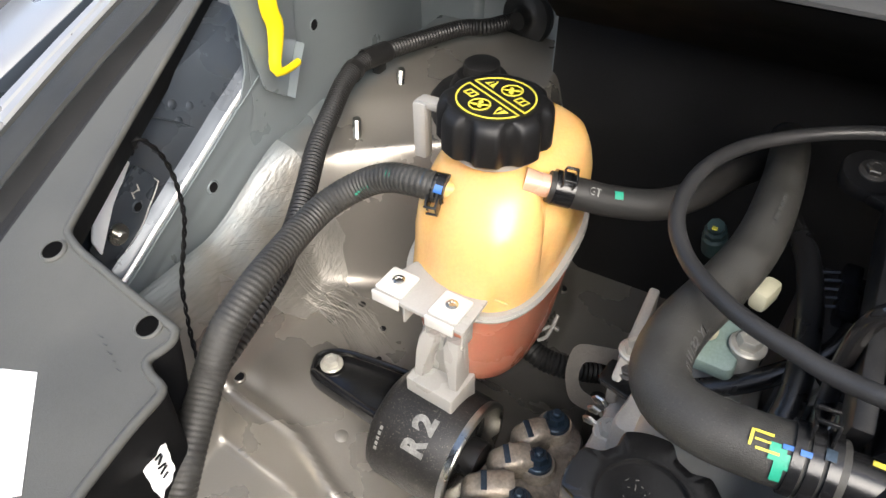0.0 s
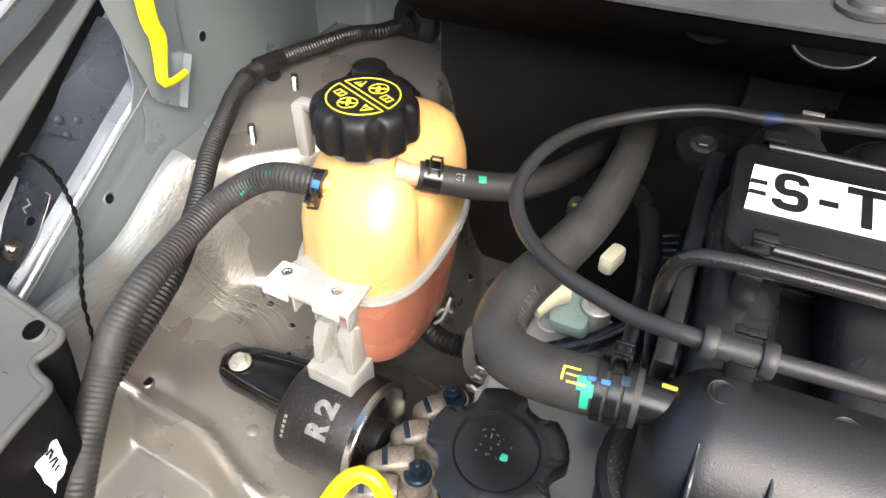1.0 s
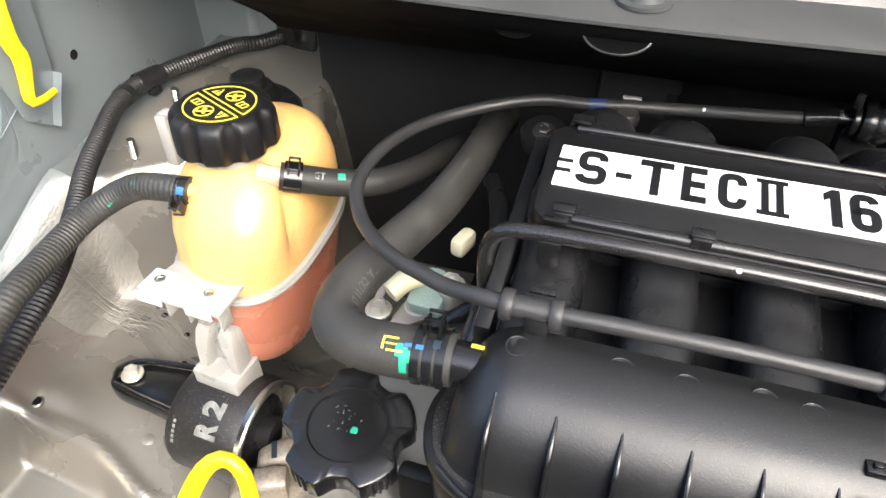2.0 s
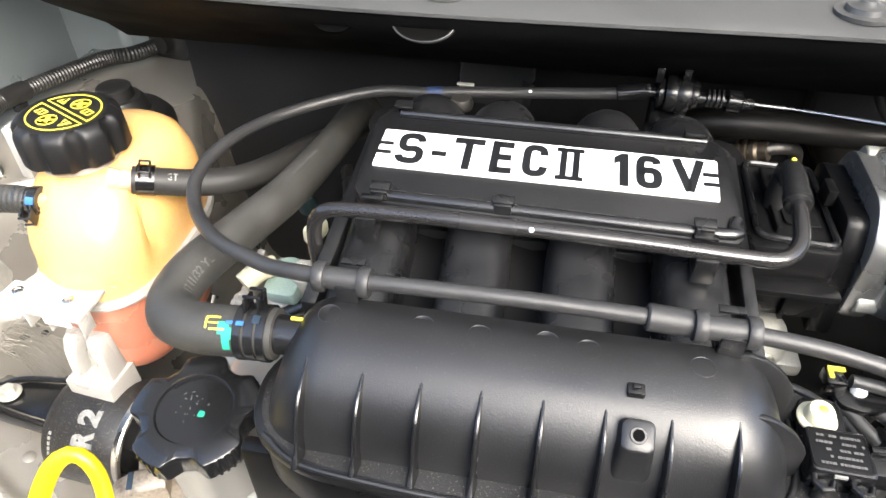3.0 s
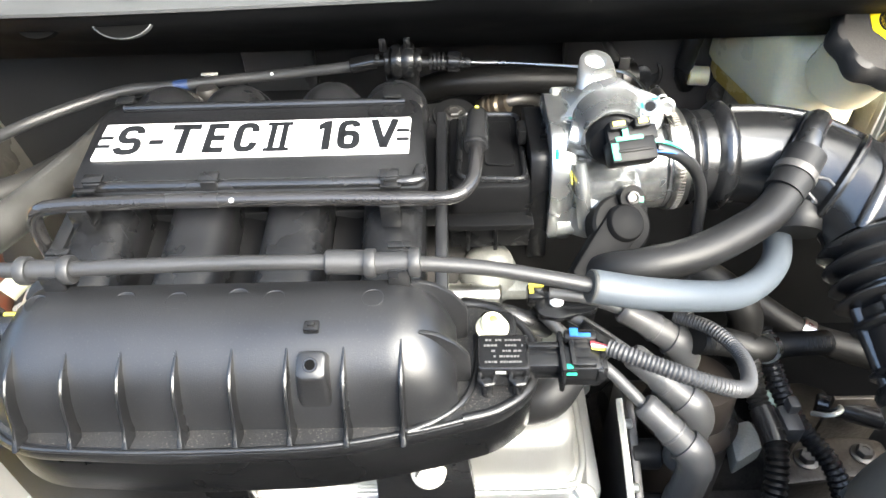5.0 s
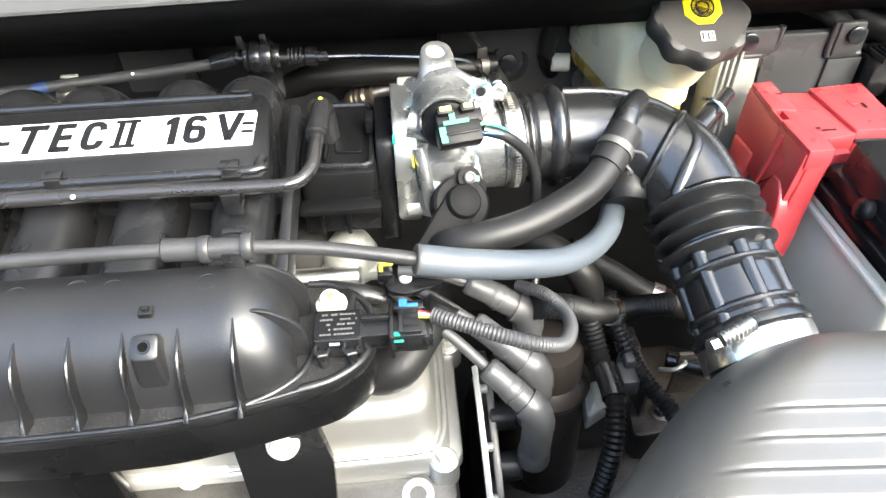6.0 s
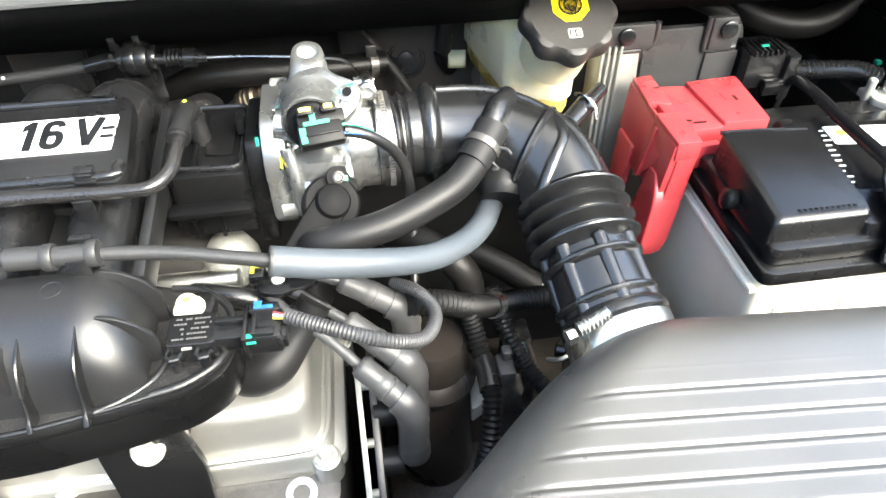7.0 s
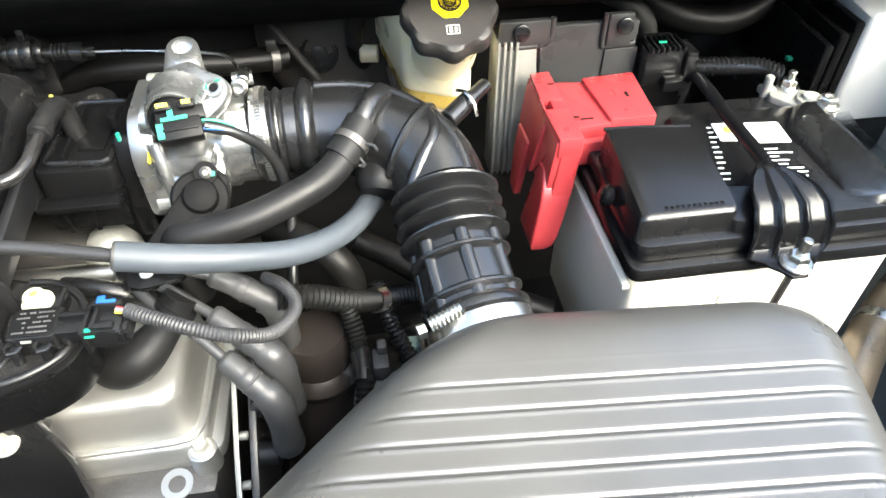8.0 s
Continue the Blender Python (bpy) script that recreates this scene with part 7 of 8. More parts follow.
def engine_block():
    t = thing("engine_block", (0, 0.05, 0.35), "dark engine block and cylinder head below the covers", "engine")
    part("head", join(box(0.0, -0.07, 0.59, 0.47, 0.17, 0.145, 0.01), box(0.0, 0.06, 0.66, 0.30, 0.10, 0.26, 0.01)), DARKSTEEL, t, "oily dark cylinder head")
    part("block", box(0.0, -0.02, 0.43, 0.44, 0.26, 0.18, 0.02), DARKSTEEL, t)
    part("gearbox", join(box(0.40, -0.03, 0.47, 0.28, 0.22, 0.18, 0.04), rod((0.28, 0.0, 0.55), (0.42, 0.0, 0.55), 0.06, 28, 0.01)), OILYCAST, t, "oil-stained cast gearbox housing")


engine_block()


# ---- battery side ----
def air_box():
    t = thing("air_filter_box", (0.5, -0.25, 0.70), "charcoal plastic air filter box with moulded ribs", "air filter box")

    n = 640

    def roll(d, r):
        """How far an edge of radius r has dropped at the distance d inside it."""
        u = max(0.0, min(1.0, d / r))
        return 1 - math.sqrt(1 - (1 - u) ** 2)
    rows = []
    for i in range(n + 1):
        v = -0.142 - 0.24 * i / n
        left, right = 0.352 + 0.98 * (v + 0.185), 0.660 + 0.22 * (v + 0.2)
        left = min(left, 0.352 + 0.98 * (v + 0.185))
        cut = roll(-0.142 - v, 0.05)
        left, right = left - 0.004 * cut, right - 0.045 * cut
        row = []
        for j in range(81):
            f = j / 80
            x = left + (right - left) * f
            z = 0.862 - 0.046 * roll(-0.142 - v, 0.060) - 0.104 * roll(x - left, 0.082) - 0.050 * roll(right - x, 0.045)
            if v < -0.202:
                ph = ((-0.2095 - v) / 0.0170) % 1.0
                g = math.exp(-((ph - 0.42) / 0.085) ** 2) - 0.45 * math.exp(-((ph - 0.60) / 0.085) ** 2)
                edge = smooth(left + 0.058, left + 0.082, x) * (1 - smooth(right - 0.040, right - 0.022, x)) * smooth(-0.202, -0.208, v)
                z -= 0.0013 * g * edge
            row.append((x, v - 0.075 * (x - 0.365), z))
        rows.append(row)
    part("lid", sheet(rows, 0.003), AIRBOX, t, "ribbed charcoal lid")
    base = corners([(0.398, -0.148), (0.600, -0.163), (0.640, -0.21), (0.600, -0.39), (0.20, -0.39), (0.20, -0.34)], 0.02)
    part("lower_case", prism(base, 0.62, 0.756, bevel=0.004), AIRBOX, t)
    part("outlet", rod((0.449, -0.128, 0.779), (0.453, -0.165, 0.762), 0.0345, 36, 0.002), AIRBOX, t)


air_box()


def battery():
    t = thing("car_battery", (0.68, 0.0, 0.62), "car battery with a milky white case and black lid", "battery")
    part("case", prism(corners([(0.578, -0.085), (0.805, -0.085), (0.805, 0.105), (0.578, 0.105)], 0.010), 0.60, 0.786, bevel=0.003), BATTERY, t, "milky white plastic case")
    part("lid_flange", prism(corners([(0.570, -0.094), (0.813, -0.094), (0.813, 0.113), (0.570, 0.113)], 0.012), 0.783, 0.797, bevel=0.003), BATLID, t)
    part("lid", prism(corners([(0.575, -0.086), (0.808, -0.086), (0.808, 0.108), (0.575, 0.108)], 0.010), 0.797, 0.8145, bevel=0.004), BATLID, t)
    # raised left hood over the terminal
    rings = []
    for ins, z in ((0.0, 0.808), (0.002, 0.820), (0.0035, 0.8335), (0.0055, 0.8365), (0.010, 0.8378)):
        rings.append([(x, y, z + 0.09 * (y + 0.03) * (1 if z > 0.82 else 0)) for x, y in corners([(0.574 + ins, -0.078 + ins), (0.656, -0.078 + ins), (0.660, 0.026), (0.579 + ins, 0.034)], 0.005)])
    part("terminal_hood", loft(rings), BATLID, t, "raised black terminal hood")
    part("hood_lip", tube([(0.582, 0.0335, 0.842), (0.620, 0.031, 0.8425), (0.657, 0.027, 0.8415)], 0.0020, 8), BATLID, t)
    rings = []
    for ins, z in ((0.0, 0.808), (0.002, 0.820), (0.004, 0.8245), (0.008, 0.826)):
        rings.append([(x, y, z) for x, y in corners([(0.652, -0.082 + ins), (0.809 - ins, -0.082 + ins), (0.809 - ins, 0.075 - ins), (0.655 + ins, 0.075 - ins)], 0.006)])
    part("raised_top", loft(rings), BATLID, t)
    rings = []
    for ins, z in ((0.0, 0.822), (0.003, 0.829), (0.006, 0.8325), (0.012, 0.834)):
        rings.append([(x, y, z) for x, y in corners([(0.752 + ins, -0.060 + ins), (0.770 + ins, -0.078 + ins), (0.807 - ins, -0.078 + ins), (0.807 - ins, 0.070 - ins), (0.780 + ins, 0.070 - ins), (0.752 + ins, 0.03)], 0.006)])
    part("right_hood", loft(rings), BATLID, t)
    part("vent_cap", revolve([(0, 0.0), (0.009, 0.0), (0.009, 0.006), (0.006, 0.008), (0, 0.008)], axes((0.574, -0.02, 0.813), (-1, 0, 0.3)), 24), BATLID, t)
    lab = Matrix.Translation((0.70, 0.005, 0.8262)) @ Matrix.Rotation(radians(-6), 4, "Z")
    part("label", prism(rounded(-0.040, -0.046, 0.050, 0.052, 0.004), 0, 0.0004, lab), SMOOTH, t, "black label with white and yellow panels", smooth=False)
    part("label_panel", prism(rounded(-0.014, 0.016, 0.008, 0.044, 0.002), 0.0004, 0.0007, lab), WHITE, t, smooth=False)
    part("label_panel", prism(rounded(0.016, 0.012, 0.048, 0.044, 0.002), 0.0004, 0.0007, lab), WHITE, t, smooth=False)
    part("label_panel", prism(rounded(-0.006, 0.028, 0.002, 0.038, 0.003), 0.0007, 0.0010, lab), YPRINT, t, smooth=False)
    random.seed(5)
    sp = []
    for k in range(11):
        sp.append((-0.032 + 0.0012 * k, -0.038 + 0.0075 * k, random.uniform(0.004, 0.009), 0.0015))
        if k < 8:
            sp.append((random.uniform(0.012, 0.018), -0.036 + 0.0055 * k, random.uniform(0.012, 0.028), 0.0013))
    for x, y, w, hh in sp:
        part("print_bar", box(0, 0, 0, w, hh, 0.0003, 0, lab @ Matrix.Translation((x + w / 2, y, 0.0008))), WHITE, t, smooth=False)
    emb = [box(0.600 + 0.0045 * k, -0.0665, 0.8372 - 0.0028, 0.003, 0.005, 0.0008, 0.0002) for k in range(11)]
    part("embossed_marks", join(*emb), BATLID, t)
    part("case_panel", join(*[tube([V(p) for p in q], 0.0012, 6, smooth=False) for q in ([(0.60, -0.0855, 0.735), (0.60, -0.0855, 0.750), (0.66, -0.0855, 0.750), (0.66, -0.0855, 0.735)],)]), BATTERY, t)
    # negative pole
    pole = Matrix.Translation((0.812, 0.094, 0.816))
    part("pole", revolve([(0, 0.003), (0.0085, 0.003), (0.0078, 0.018), (0, 0.019)], pole, 24), PALEMETAL, t)
    part("terminal_clamp", join(revolve([(0.008, 0), (0.0145, 0), (0.0145, 0.013), (0.0135, 0.0145), (0.008, 0.0145), (0.008, 0)], pole, 30), prism(corners([(0.778, 0.112), (0.800, 0.082), (0.826, 0.070), (0.838, 0.090), (0.826, 0.112), (0.792, 0.130)], 0.006), 0.816, 0.827, bevel=0.002)), DULLALLOY, t, "pale lead terminal clamp")
    part("clamp_bolt", join(hexhead((0.803, 0.121, 0.827), (0, 0, 1), 0.0075, 0.008), rod((0.803, 0.121, 0.83), (0.803, 0.121, 0.846), 0.0038, 12, 0.0008)), STEEL, t)
    part("clamp_bolt", hexhead((0.820, 0.082, 0.829), (0, 0, 1), 0.0085, 0.008), STEEL, t)
    part("clamp_lug", join(rod((0.781, 0.122, 0.818), (0.781, 0.122, 0.842), 0.0042, 14, 0.001), box(0.785, 0.126, 0.824, 0.016, 0.012, 0.008, 0.002)), DULLALLOY, t)
    # the terminal sits a little lower and nearer than its first setting-out
    for o in t.children:
        if o.name.split(".")[0] in ("pole", "terminal_clamp", "clamp_bolt", "clamp_lug"):
            o.location += V((-0.004, -0.014, -0.006))
    # clear protective film left on the lid, lifting at its back edge
    rows = []
    for i in range(17):
        u = i / 16
        rows.append([(0.746 + 0.060 * u + 0.004 * v, -0.076 + 0.108 * v, 0.8356 + 0.0005 * noise.noise((u * 5, v * 6, 2)) + 0.0006 + 0.030 * max(0.0, v - 0.75) ** 2 * (1 + u)) for v in [k / 18 for k in range(19)]])
    film = part("protective_film", sheet(rows, 0.0003), FILM, t, "clear wrinkled protective film")
    film.visible_shadow = False
    part("case_ledge", box(0.5735, 0.0, 0.770, 0.006, 0.170, 0.005, 0.001), BATTERY, t)


battery()


def battery_clamp():
    t = thing("battery_clamp", (0.70, -0.1, 0.80), "black pressed steel hold-down across the battery", "battery clamp")
    bar = [(0.692, -0.040, 0.843), (0.695, -0.025, 0.843), (0.698, 0.023, 0.840), (0.702, 0.07, 0.838), (0.707, 0.105, 0.834), (0.710, 0.135, 0.826), (0.711, 0.145, 0.79)]
    part("bar", tube(bar, 0.0058, 12, flat=0.6), SMOOTH, t)
    rings = []
    for y, z, x0, x1 in ((-0.034, 0.8445, 0.6865, 0.7000), (-0.042, 0.8445, 0.6815, 0.7060), (-0.050, 0.843, 0.674, 0.7150), (-0.060, 0.839, 0.669, 0.7240), (-0.074, 0.833, 0.667, 0.7290), (-0.087, 0.819, 0.665, 0.7300), (-0.0905, 0.803, 0.664, 0.7290), (-0.0960, 0.7995, 0.663, 0.7250), (-0.102, 0.799, 0.673, 0.7180), (-0.111, 0.799, 0.682, 0.7085), (-0.119, 0.799, 0.688, 0.7000)):
        row = []
        for j in range(65):
            f = j / 64
            bump = abs(math.cos(3 * math.pi * f)) ** 14
            amp = smooth(-0.096, -0.090, y) * (1 - smooth(-0.056, -0.040, y))
            row.append((x0 + (x1 - x0) * f, y - 0.0040 * bump * amp, z + 0.0030 * bump * amp))
        rings.append(row)
    part("saddle", sheet(rings, 0.002), GLOSSBLACK, t, "ribbed saddle plate")
    part("rod", tube([(0.697, -0.106, 0.80), (0.696, -0.107, 0.79), (0.690, -0.108, 0.72), (0.684, -0.110, 0.62)], 0.0032, 10), DARKSTEEL, t)
    part("nut", join(hexhead((0.697, -0.106, 0.800), (0, 0, 1), 0.0082, 0.008), revolve([(0, 0), (0.0125, 0), (0.0125, 0.0015), (0, 0.0015)], Matrix.Translation((0.697, -0.106, 0.7995)), 24), rod((0.697, -0.106, 0.80), (0.6985, -0.105, 0.824), 0.0040, 12, 0.0008)), STEEL, t)


battery_clamp()


def red_cover():
    t = thing("terminal_cover", (0.58, 0.05, 0.73), "red plastic positive terminal and fuse cover", "terminal cover")
    part("top_box", join(prism(corners([(0.562, 0.046), (0.596, 0.050), (0.594, 0.122), (0.556, 0.126)], 0.003), 0.812, 0.8375, bevel=0.0015), prism(corners([(0.594, 0.050), (0.637, 0.050), (0.642, 0.128), (0.589, 0.124)], 0.003), 0.815, 0.8410, bevel=0.0015)), RED, t)
    part("lower_step", prism(corners([(0.562, 0.040), (0.592, 0.042), (0.592, 0.060), (0.562, 0.060)], 0.003), 0.800, 0.824, bevel=0.0015), RED, t)
    part("top_strip", join(prism(corners([(0.5415, 0.094), (0.5620, 0.090), (0.5625, 0.143), (0.5435, 0.141)], 0.0015), 0.826, 0.8400, bevel=0.0010), prism(corners([(0.5500, 0.070), (0.5625, 0.068), (0.5620, 0.096), (0.5500, 0.098)], 0.001), 0.826, 0.8385, bevel=0.0008)), RED, t)
    # lid arm with an upright front, and the thicker grip below it
    part("front_arm", join(prism(corners([(0.5412, 0.0255), (0.5630, 0.0260), (0.5625, 0.074), (0.5405, 0.074)], 0.0012), 0.822, 0.8405, bevel=0.0010)), RED, t)
    rings = []
    for z, x0, x1, y0, y1 in ((0.824, 0.5440, 0.5625, 0.0258, 0.040), (0.806, 0.5425, 0.5612, 0.0255, 0.040), (0.790, 0.5405, 0.5598, 0.0248, 0.041), (0.779, 0.5385, 0.5580, 0.0225, 0.044)):
        rings.append([(x, y, z) for x, y in corners([(x0, y0), (x1, y0), (x1, y1), (x0, y1)], 0.0018, 3)])
    part("front_panel", loft(rings), RED, t)
    rings = []
    for z, x0, x1, y0, y1 in ((0.800, 0.5340, 0.5480, 0.040, 0.052), (0.793, 0.5328, 0.5540, 0.031, 0.053), (0.786, 0.5312, 0.5578, 0.0250, 0.0535), (0.776, 0.5295, 0.5566, 0.0205, 0.054), (0.758, 0.5260, 0.5520, 0.0155, 0.054), (0.742, 0.5225, 0.5470, 0.0105, 0.053), (0.733, 0.5210, 0.5420, 0.0085, 0.052), (0.729, 0.5225, 0.5370, 0.0100, 0.050)):
        rings.append([(x, y, z) for x, y in corners([(x0, y0), (x1, y0), (x1, y1), (x0, y1)], 0.0028, 4)])
    part("grip", loft(rings), RED, t, "thick rounded lower grip")
    flap = Matrix(((0, 0, 1, 0), (1, 0, 0, 0), (0, 1, 0, 0), (0, 0, 0, 1)))
    part("side_wall", prism(corners([(0.027, 0.836), (0.073, 0.836), (0.071, 0.798), (0.064, 0.778), (0.050, 0.774), (0.027, 0.774)], 0.0015), 0.5402, 0.5470, Matrix(((1, 0, 0.10, -0.10 * 0.84), (0, 1, 0, 0), (0, 0, 1, 0), (0, 0, 0, 1))) @ flap, 0.0008), RED, t)
    slope = Matrix(((1, 0, 0.20, -0.20 * 0.84), (0, 1, 0, 0), (0, 0, 1, 0), (0, 0, 0, 1)))
    part("side_panel", prism(corners([(0.040, 0.832), (0.140, 0.836), (0.130, 0.797), (0.108, 0.790), (0.098, 0.781), (0.066, 0.779), (0.050, 0.800)], 0.002), 0.5425, 0.5460, slope @ flap, 0.0008), RED, t)
    part("stiffener", prism(corners([(0.062, 0.832), (0.067, 0.832), (0.067, 0.780), (0.062, 0.782)], 0.001), 0.5395, 0.5450, slope @ flap, 0.0006), RED, t)
    part("back_flap", prism(corners([(0.088, 0.797), (0.124, 0.796), (0.114, 0.766), (0.100, 0.742), (0.080, 0.740), (0.084, 0.772)], 0.003), 0.5400, 0.5475, slope @ flap, 0.0015), RED, t)
    part("notch_wall", join(box(0.5420, 0.086, 0.8330, 0.0020, 0.020, 0.012, 0.0005), box(0.5465, 0.0775, 0.8330, 0.010, 0.002, 0.010, 0.0005)), RED, t)
    part("seam_slot", box(0.558, 0.118, 0.8402, 0.006, 0.0014, 0.0010), MATTE, t, smooth=False)
    part("seam_slot", box(0.564, 0.062, 0.8382, 0.010, 0.0016, 0.0012), MATTE, t, smooth=False)
    part("seam_slot", box(0.575, 0.058, 0.8382, 0.012, 0.0014, 0.0010), MATTE, t, smooth=False)
    part("catch", box(0.5645, 0.050, 0.8350, 0.004, 0.010, 0.008, 0.001), RED, t)
    part("cross_mark", join(box(0.612, 0.092, 0.8412, 0.012, 0.0015, 0.0006), box(0.612, 0.092, 0.8413, 0.0015, 0.012, 0.0006)), RED, t, smooth=False)
    part("raised_mark", box(0.576, 0.092, 0.8377, 0.011, 0.0012, 0.0006), RED, t, smooth=False)
    part("slot", box(0.622, 0.088, 0.8411, 0.0028, 0.008, 0.0008), MATTE, t, smooth=False)


red_cover()


def control_unit():
    t = thing("engine_control_unit", (0.58, 0.165, 0.70), "engine control unit with a black cover and finned alloy case", "control unit")
    part("cover", box(0.590, 0.166, 0.825, 0.132, 0.010, 0.104, 0.003), COVERGREY, t, "worn black plastic cover")
    part("mounting_tab", box(0.539, 0.158, 0.874, 0.050, 0.008, 0.026, 0.003), COVERGREY, t)
    part("mounting_tab", box(0.634, 0.158, 0.871, 0.026, 0.008, 0.034, 0.003), COVERGREY, t)
    part("raised_field", box(0.640, 0.160, 0.82, 0.034, 0.004, 0.06, 0.001), COVERGREY, t)
    part("cover_fold", tube([(0.520, 0.1590, 0.8585), (0.556, 0.1590, 0.8595), (0.5655, 0.1590, 0.866), (0.5670, 0.1590, 0.8865)], 0.0032, 10), COVERGREY, t)
    part("cover_fold", tube([(0.6195, 0.1590, 0.887), (0.6195, 0.1590, 0.856), (0.623, 0.1590, 0.8535), (0.652, 0.1590, 0.855)], 0.0028, 10), COVERGREY, t)
    part("alloy_case", box(0.535, 0.172, 0.79, 0.046, 0.030, 0.16, 0.003), DULLALLOY, t, "dull finned alloy case")
    for k in range(4):
        part("fin", box(0.514 + 0.006 * k, 0.158, 0.79, 0.0026, 0.014, 0.155, 0.0008), DULLALLOY, t)
    for x in (0.5350, 0.6370):
        part("screw", revolve([(0, 0), (0.0085, 0), (0.008, 0.004), (0.0055, 0.005), (0, 0.004)], axes((x, 0.154, 0.876), (0, -1, 0.15)), 24), SMOOTH, t)
    part("bracket_edge", tube([(0.521, 0.158, 0.884), (0.545, 0.157, 0.880), (0.553, 0.158, 0.868), (0.556, 0.159, 0.83)], 0.0025, 8), SMOOTH, t)
    con = part("connector", join(box(0.680, 0.160, 0.835, 0.040, 0.040, 0.038, 0.003), box(0.706, 0.150, 0.828, 0.012, 0.030, 0.048, 0.002), box(0.690, 0.136, 0.820, 0.020, 0.010, 0.016, 0.002)), SMOOTH, t, "black multi-pin connector")
    for k in range(7):
        part("ridge", box(0.663 + 0.0055 * k, 0.150, 0.856, 0.002, 0.030, 0.006, 0.0005), SMOOTH, con)
    part("paint_mark", box(0.676, 0.146, 0.860, 0.008, 0.003, 0.0012), GREEN, t)


control_unit()
h = hose("loom_conduit", [(0.70, 0.150, 0.828), (0.725, 0.147, 0.829), (0.755, 0.143, 0.829), (0.785, 0.140, 0.827), (0.805, 0.132, 0.822)], 0.0092, RUBBER, "black corrugated loom to the battery terminal", "conduit", wave=(0.0048, 0.001))


def brake_reservoir():
    t = thing("brake_fluid_reservoir", (0.44, 0.125, 0.80), "yellowed translucent brake fluid reservoir", "reservoir")
    def outline(ins, yb):
        back = [(0.494 - ins, min(0.20, yb - 0.03)), (0.474 - ins, yb - ins), (0.402 + ins, yb - ins)]
        return corners([(0.4225 + 0.6 * ins, 0.163 + ins), (0.472 - 0.5 * ins, 0.139 + ins), (0.4865 - ins, 0.146 + 0.5 * ins)] + back, 0.010, 5)
    rings = [[(x, y, z) for x, y in outline(ins, yb)] for ins, z, yb in ((0.014, 0.799, 0.280), (0.006, 0.802, 0.287), (0.003, 0.810, 0.290), (0.003, 0.8185, 0.290))]
    part("fluid_part", loft(rings), AMBERED, t, "amber brake fluid behind the plastic")
    rings = [[(x, y, z) for x, y in outline(ins, yb)] for ins, z, yb in ((0.003, 0.8185, 0.290), (0.0, 0.823, 0.292), (0.0, 0.838, 0.292), (0.001, 0.852, 0.262), (0.002, 0.872, 0.225), (0.006, 0.884, 0.205), (0.014, 0.890, 0.195))]
    part("tank_body", loft(rings), RESERVOIR, t)
    m = axes((0.458, 0.110, 0.913), (0.0, -0.55, 0.83), (1, 0, 0))
    part("neck", revolve([(0, -0.050), (0.030, -0.050), (0.031, -0.010), (0.033, -0.006), (0.033, 0.002), (0, 0.002)], m, 32), RESERVOIR, t)
    part("nipple", rod((0.404, 0.275, 0.803), (0.384, 0.278, 0.803), 0.010, 16, 0.001), RESERVOIR, t)

    def lobe(a, k):
        return 1 + (0.055 * math.cos(8 * a) if 1 <= k <= 4 else 0)
    c = part("cap", revolve([(0.033, 0.0), (0.0385, 0.0), (0.0395, 0.003), (0.0395, 0.014), (0.0375, 0.0185), (0.035, 0.020), (0.033, 0.0195), (0, 0.0195)], m, 96, lobe), DUSTYBLACK, t, "black lobed cap with a yellow symbol")
    part("symbol", prism([(0.0165 * math.cos(radians(22.5 + 45 * k)), 0.0165 * math.sin(radians(22.5 + 45 * k))) for k in range(8)], 0.0195, 0.0201, m @ Matrix.Translation((0, 0.006, 0))), YELLOW, c, "yellow octagon symbol", smooth=False)
    part("symbol_ring", join(*[revolve([(r, 0.0201), (r, 0.0205), (r + 0.0014, 0.0205), (r + 0.0014, 0.0201)], m @ Matrix.Translation((0, 0.006, 0)), 28) for r in (0.0045, 0.0085)]), INK, c, smooth=False)
    part("book_symbol", join(*[box(0, 0, 0, w, hh, 0.0006, 0, m @ Matrix.Translation((x, y, 0.0198))) for x, y, w, hh in ((-0.0052, -0.020, 0.0009, 0.0080), (0.0052, -0.020, 0.0009, 0.0080), (0.0, -0.0162, 0.0095, 0.0009), (0.0, -0.0238, 0.0095, 0.0009), (-0.0018, -0.020, 0.0028, 0.0050), (0.0024, -0.020, 0.0024, 0.0040))]), LIGHTINK, c, smooth=False)


brake_reservoir()


def fuse_box():
    t = thing("fuse_box", (0.86, 0.10, 0.70), "grey fuse box with black ribbed side", "fuse box")
    part("lid", prism(corners([(0.900, 0.152), (1.07, 0.150), (1.07, 0.24), (0.912, 0.24)], 0.012), 0.74, 0.866, None, 0.010), FUSEGREY, t, "smooth light grey lid")
    part("lower_case", prism(corners([(0.85, 0.16), (1.06, 0.16), (1.03, 0.33), (0.85, 0.33)], 0.01), 0.62, 0.76, None, 0.004), SMOOTH, t)
    for k in range(3):
        x = 0.868 + 0.0125 * k
        part("rib", prism(corners([(x, 0.160), (x + 0.009, 0.158), (x + 0.014, 0.30), (x + 0.005, 0.30)], 0.004), 0.72, 0.834 + 0.012 * k, None, 0.004), BOXPLASTIC, t)


fuse_box()


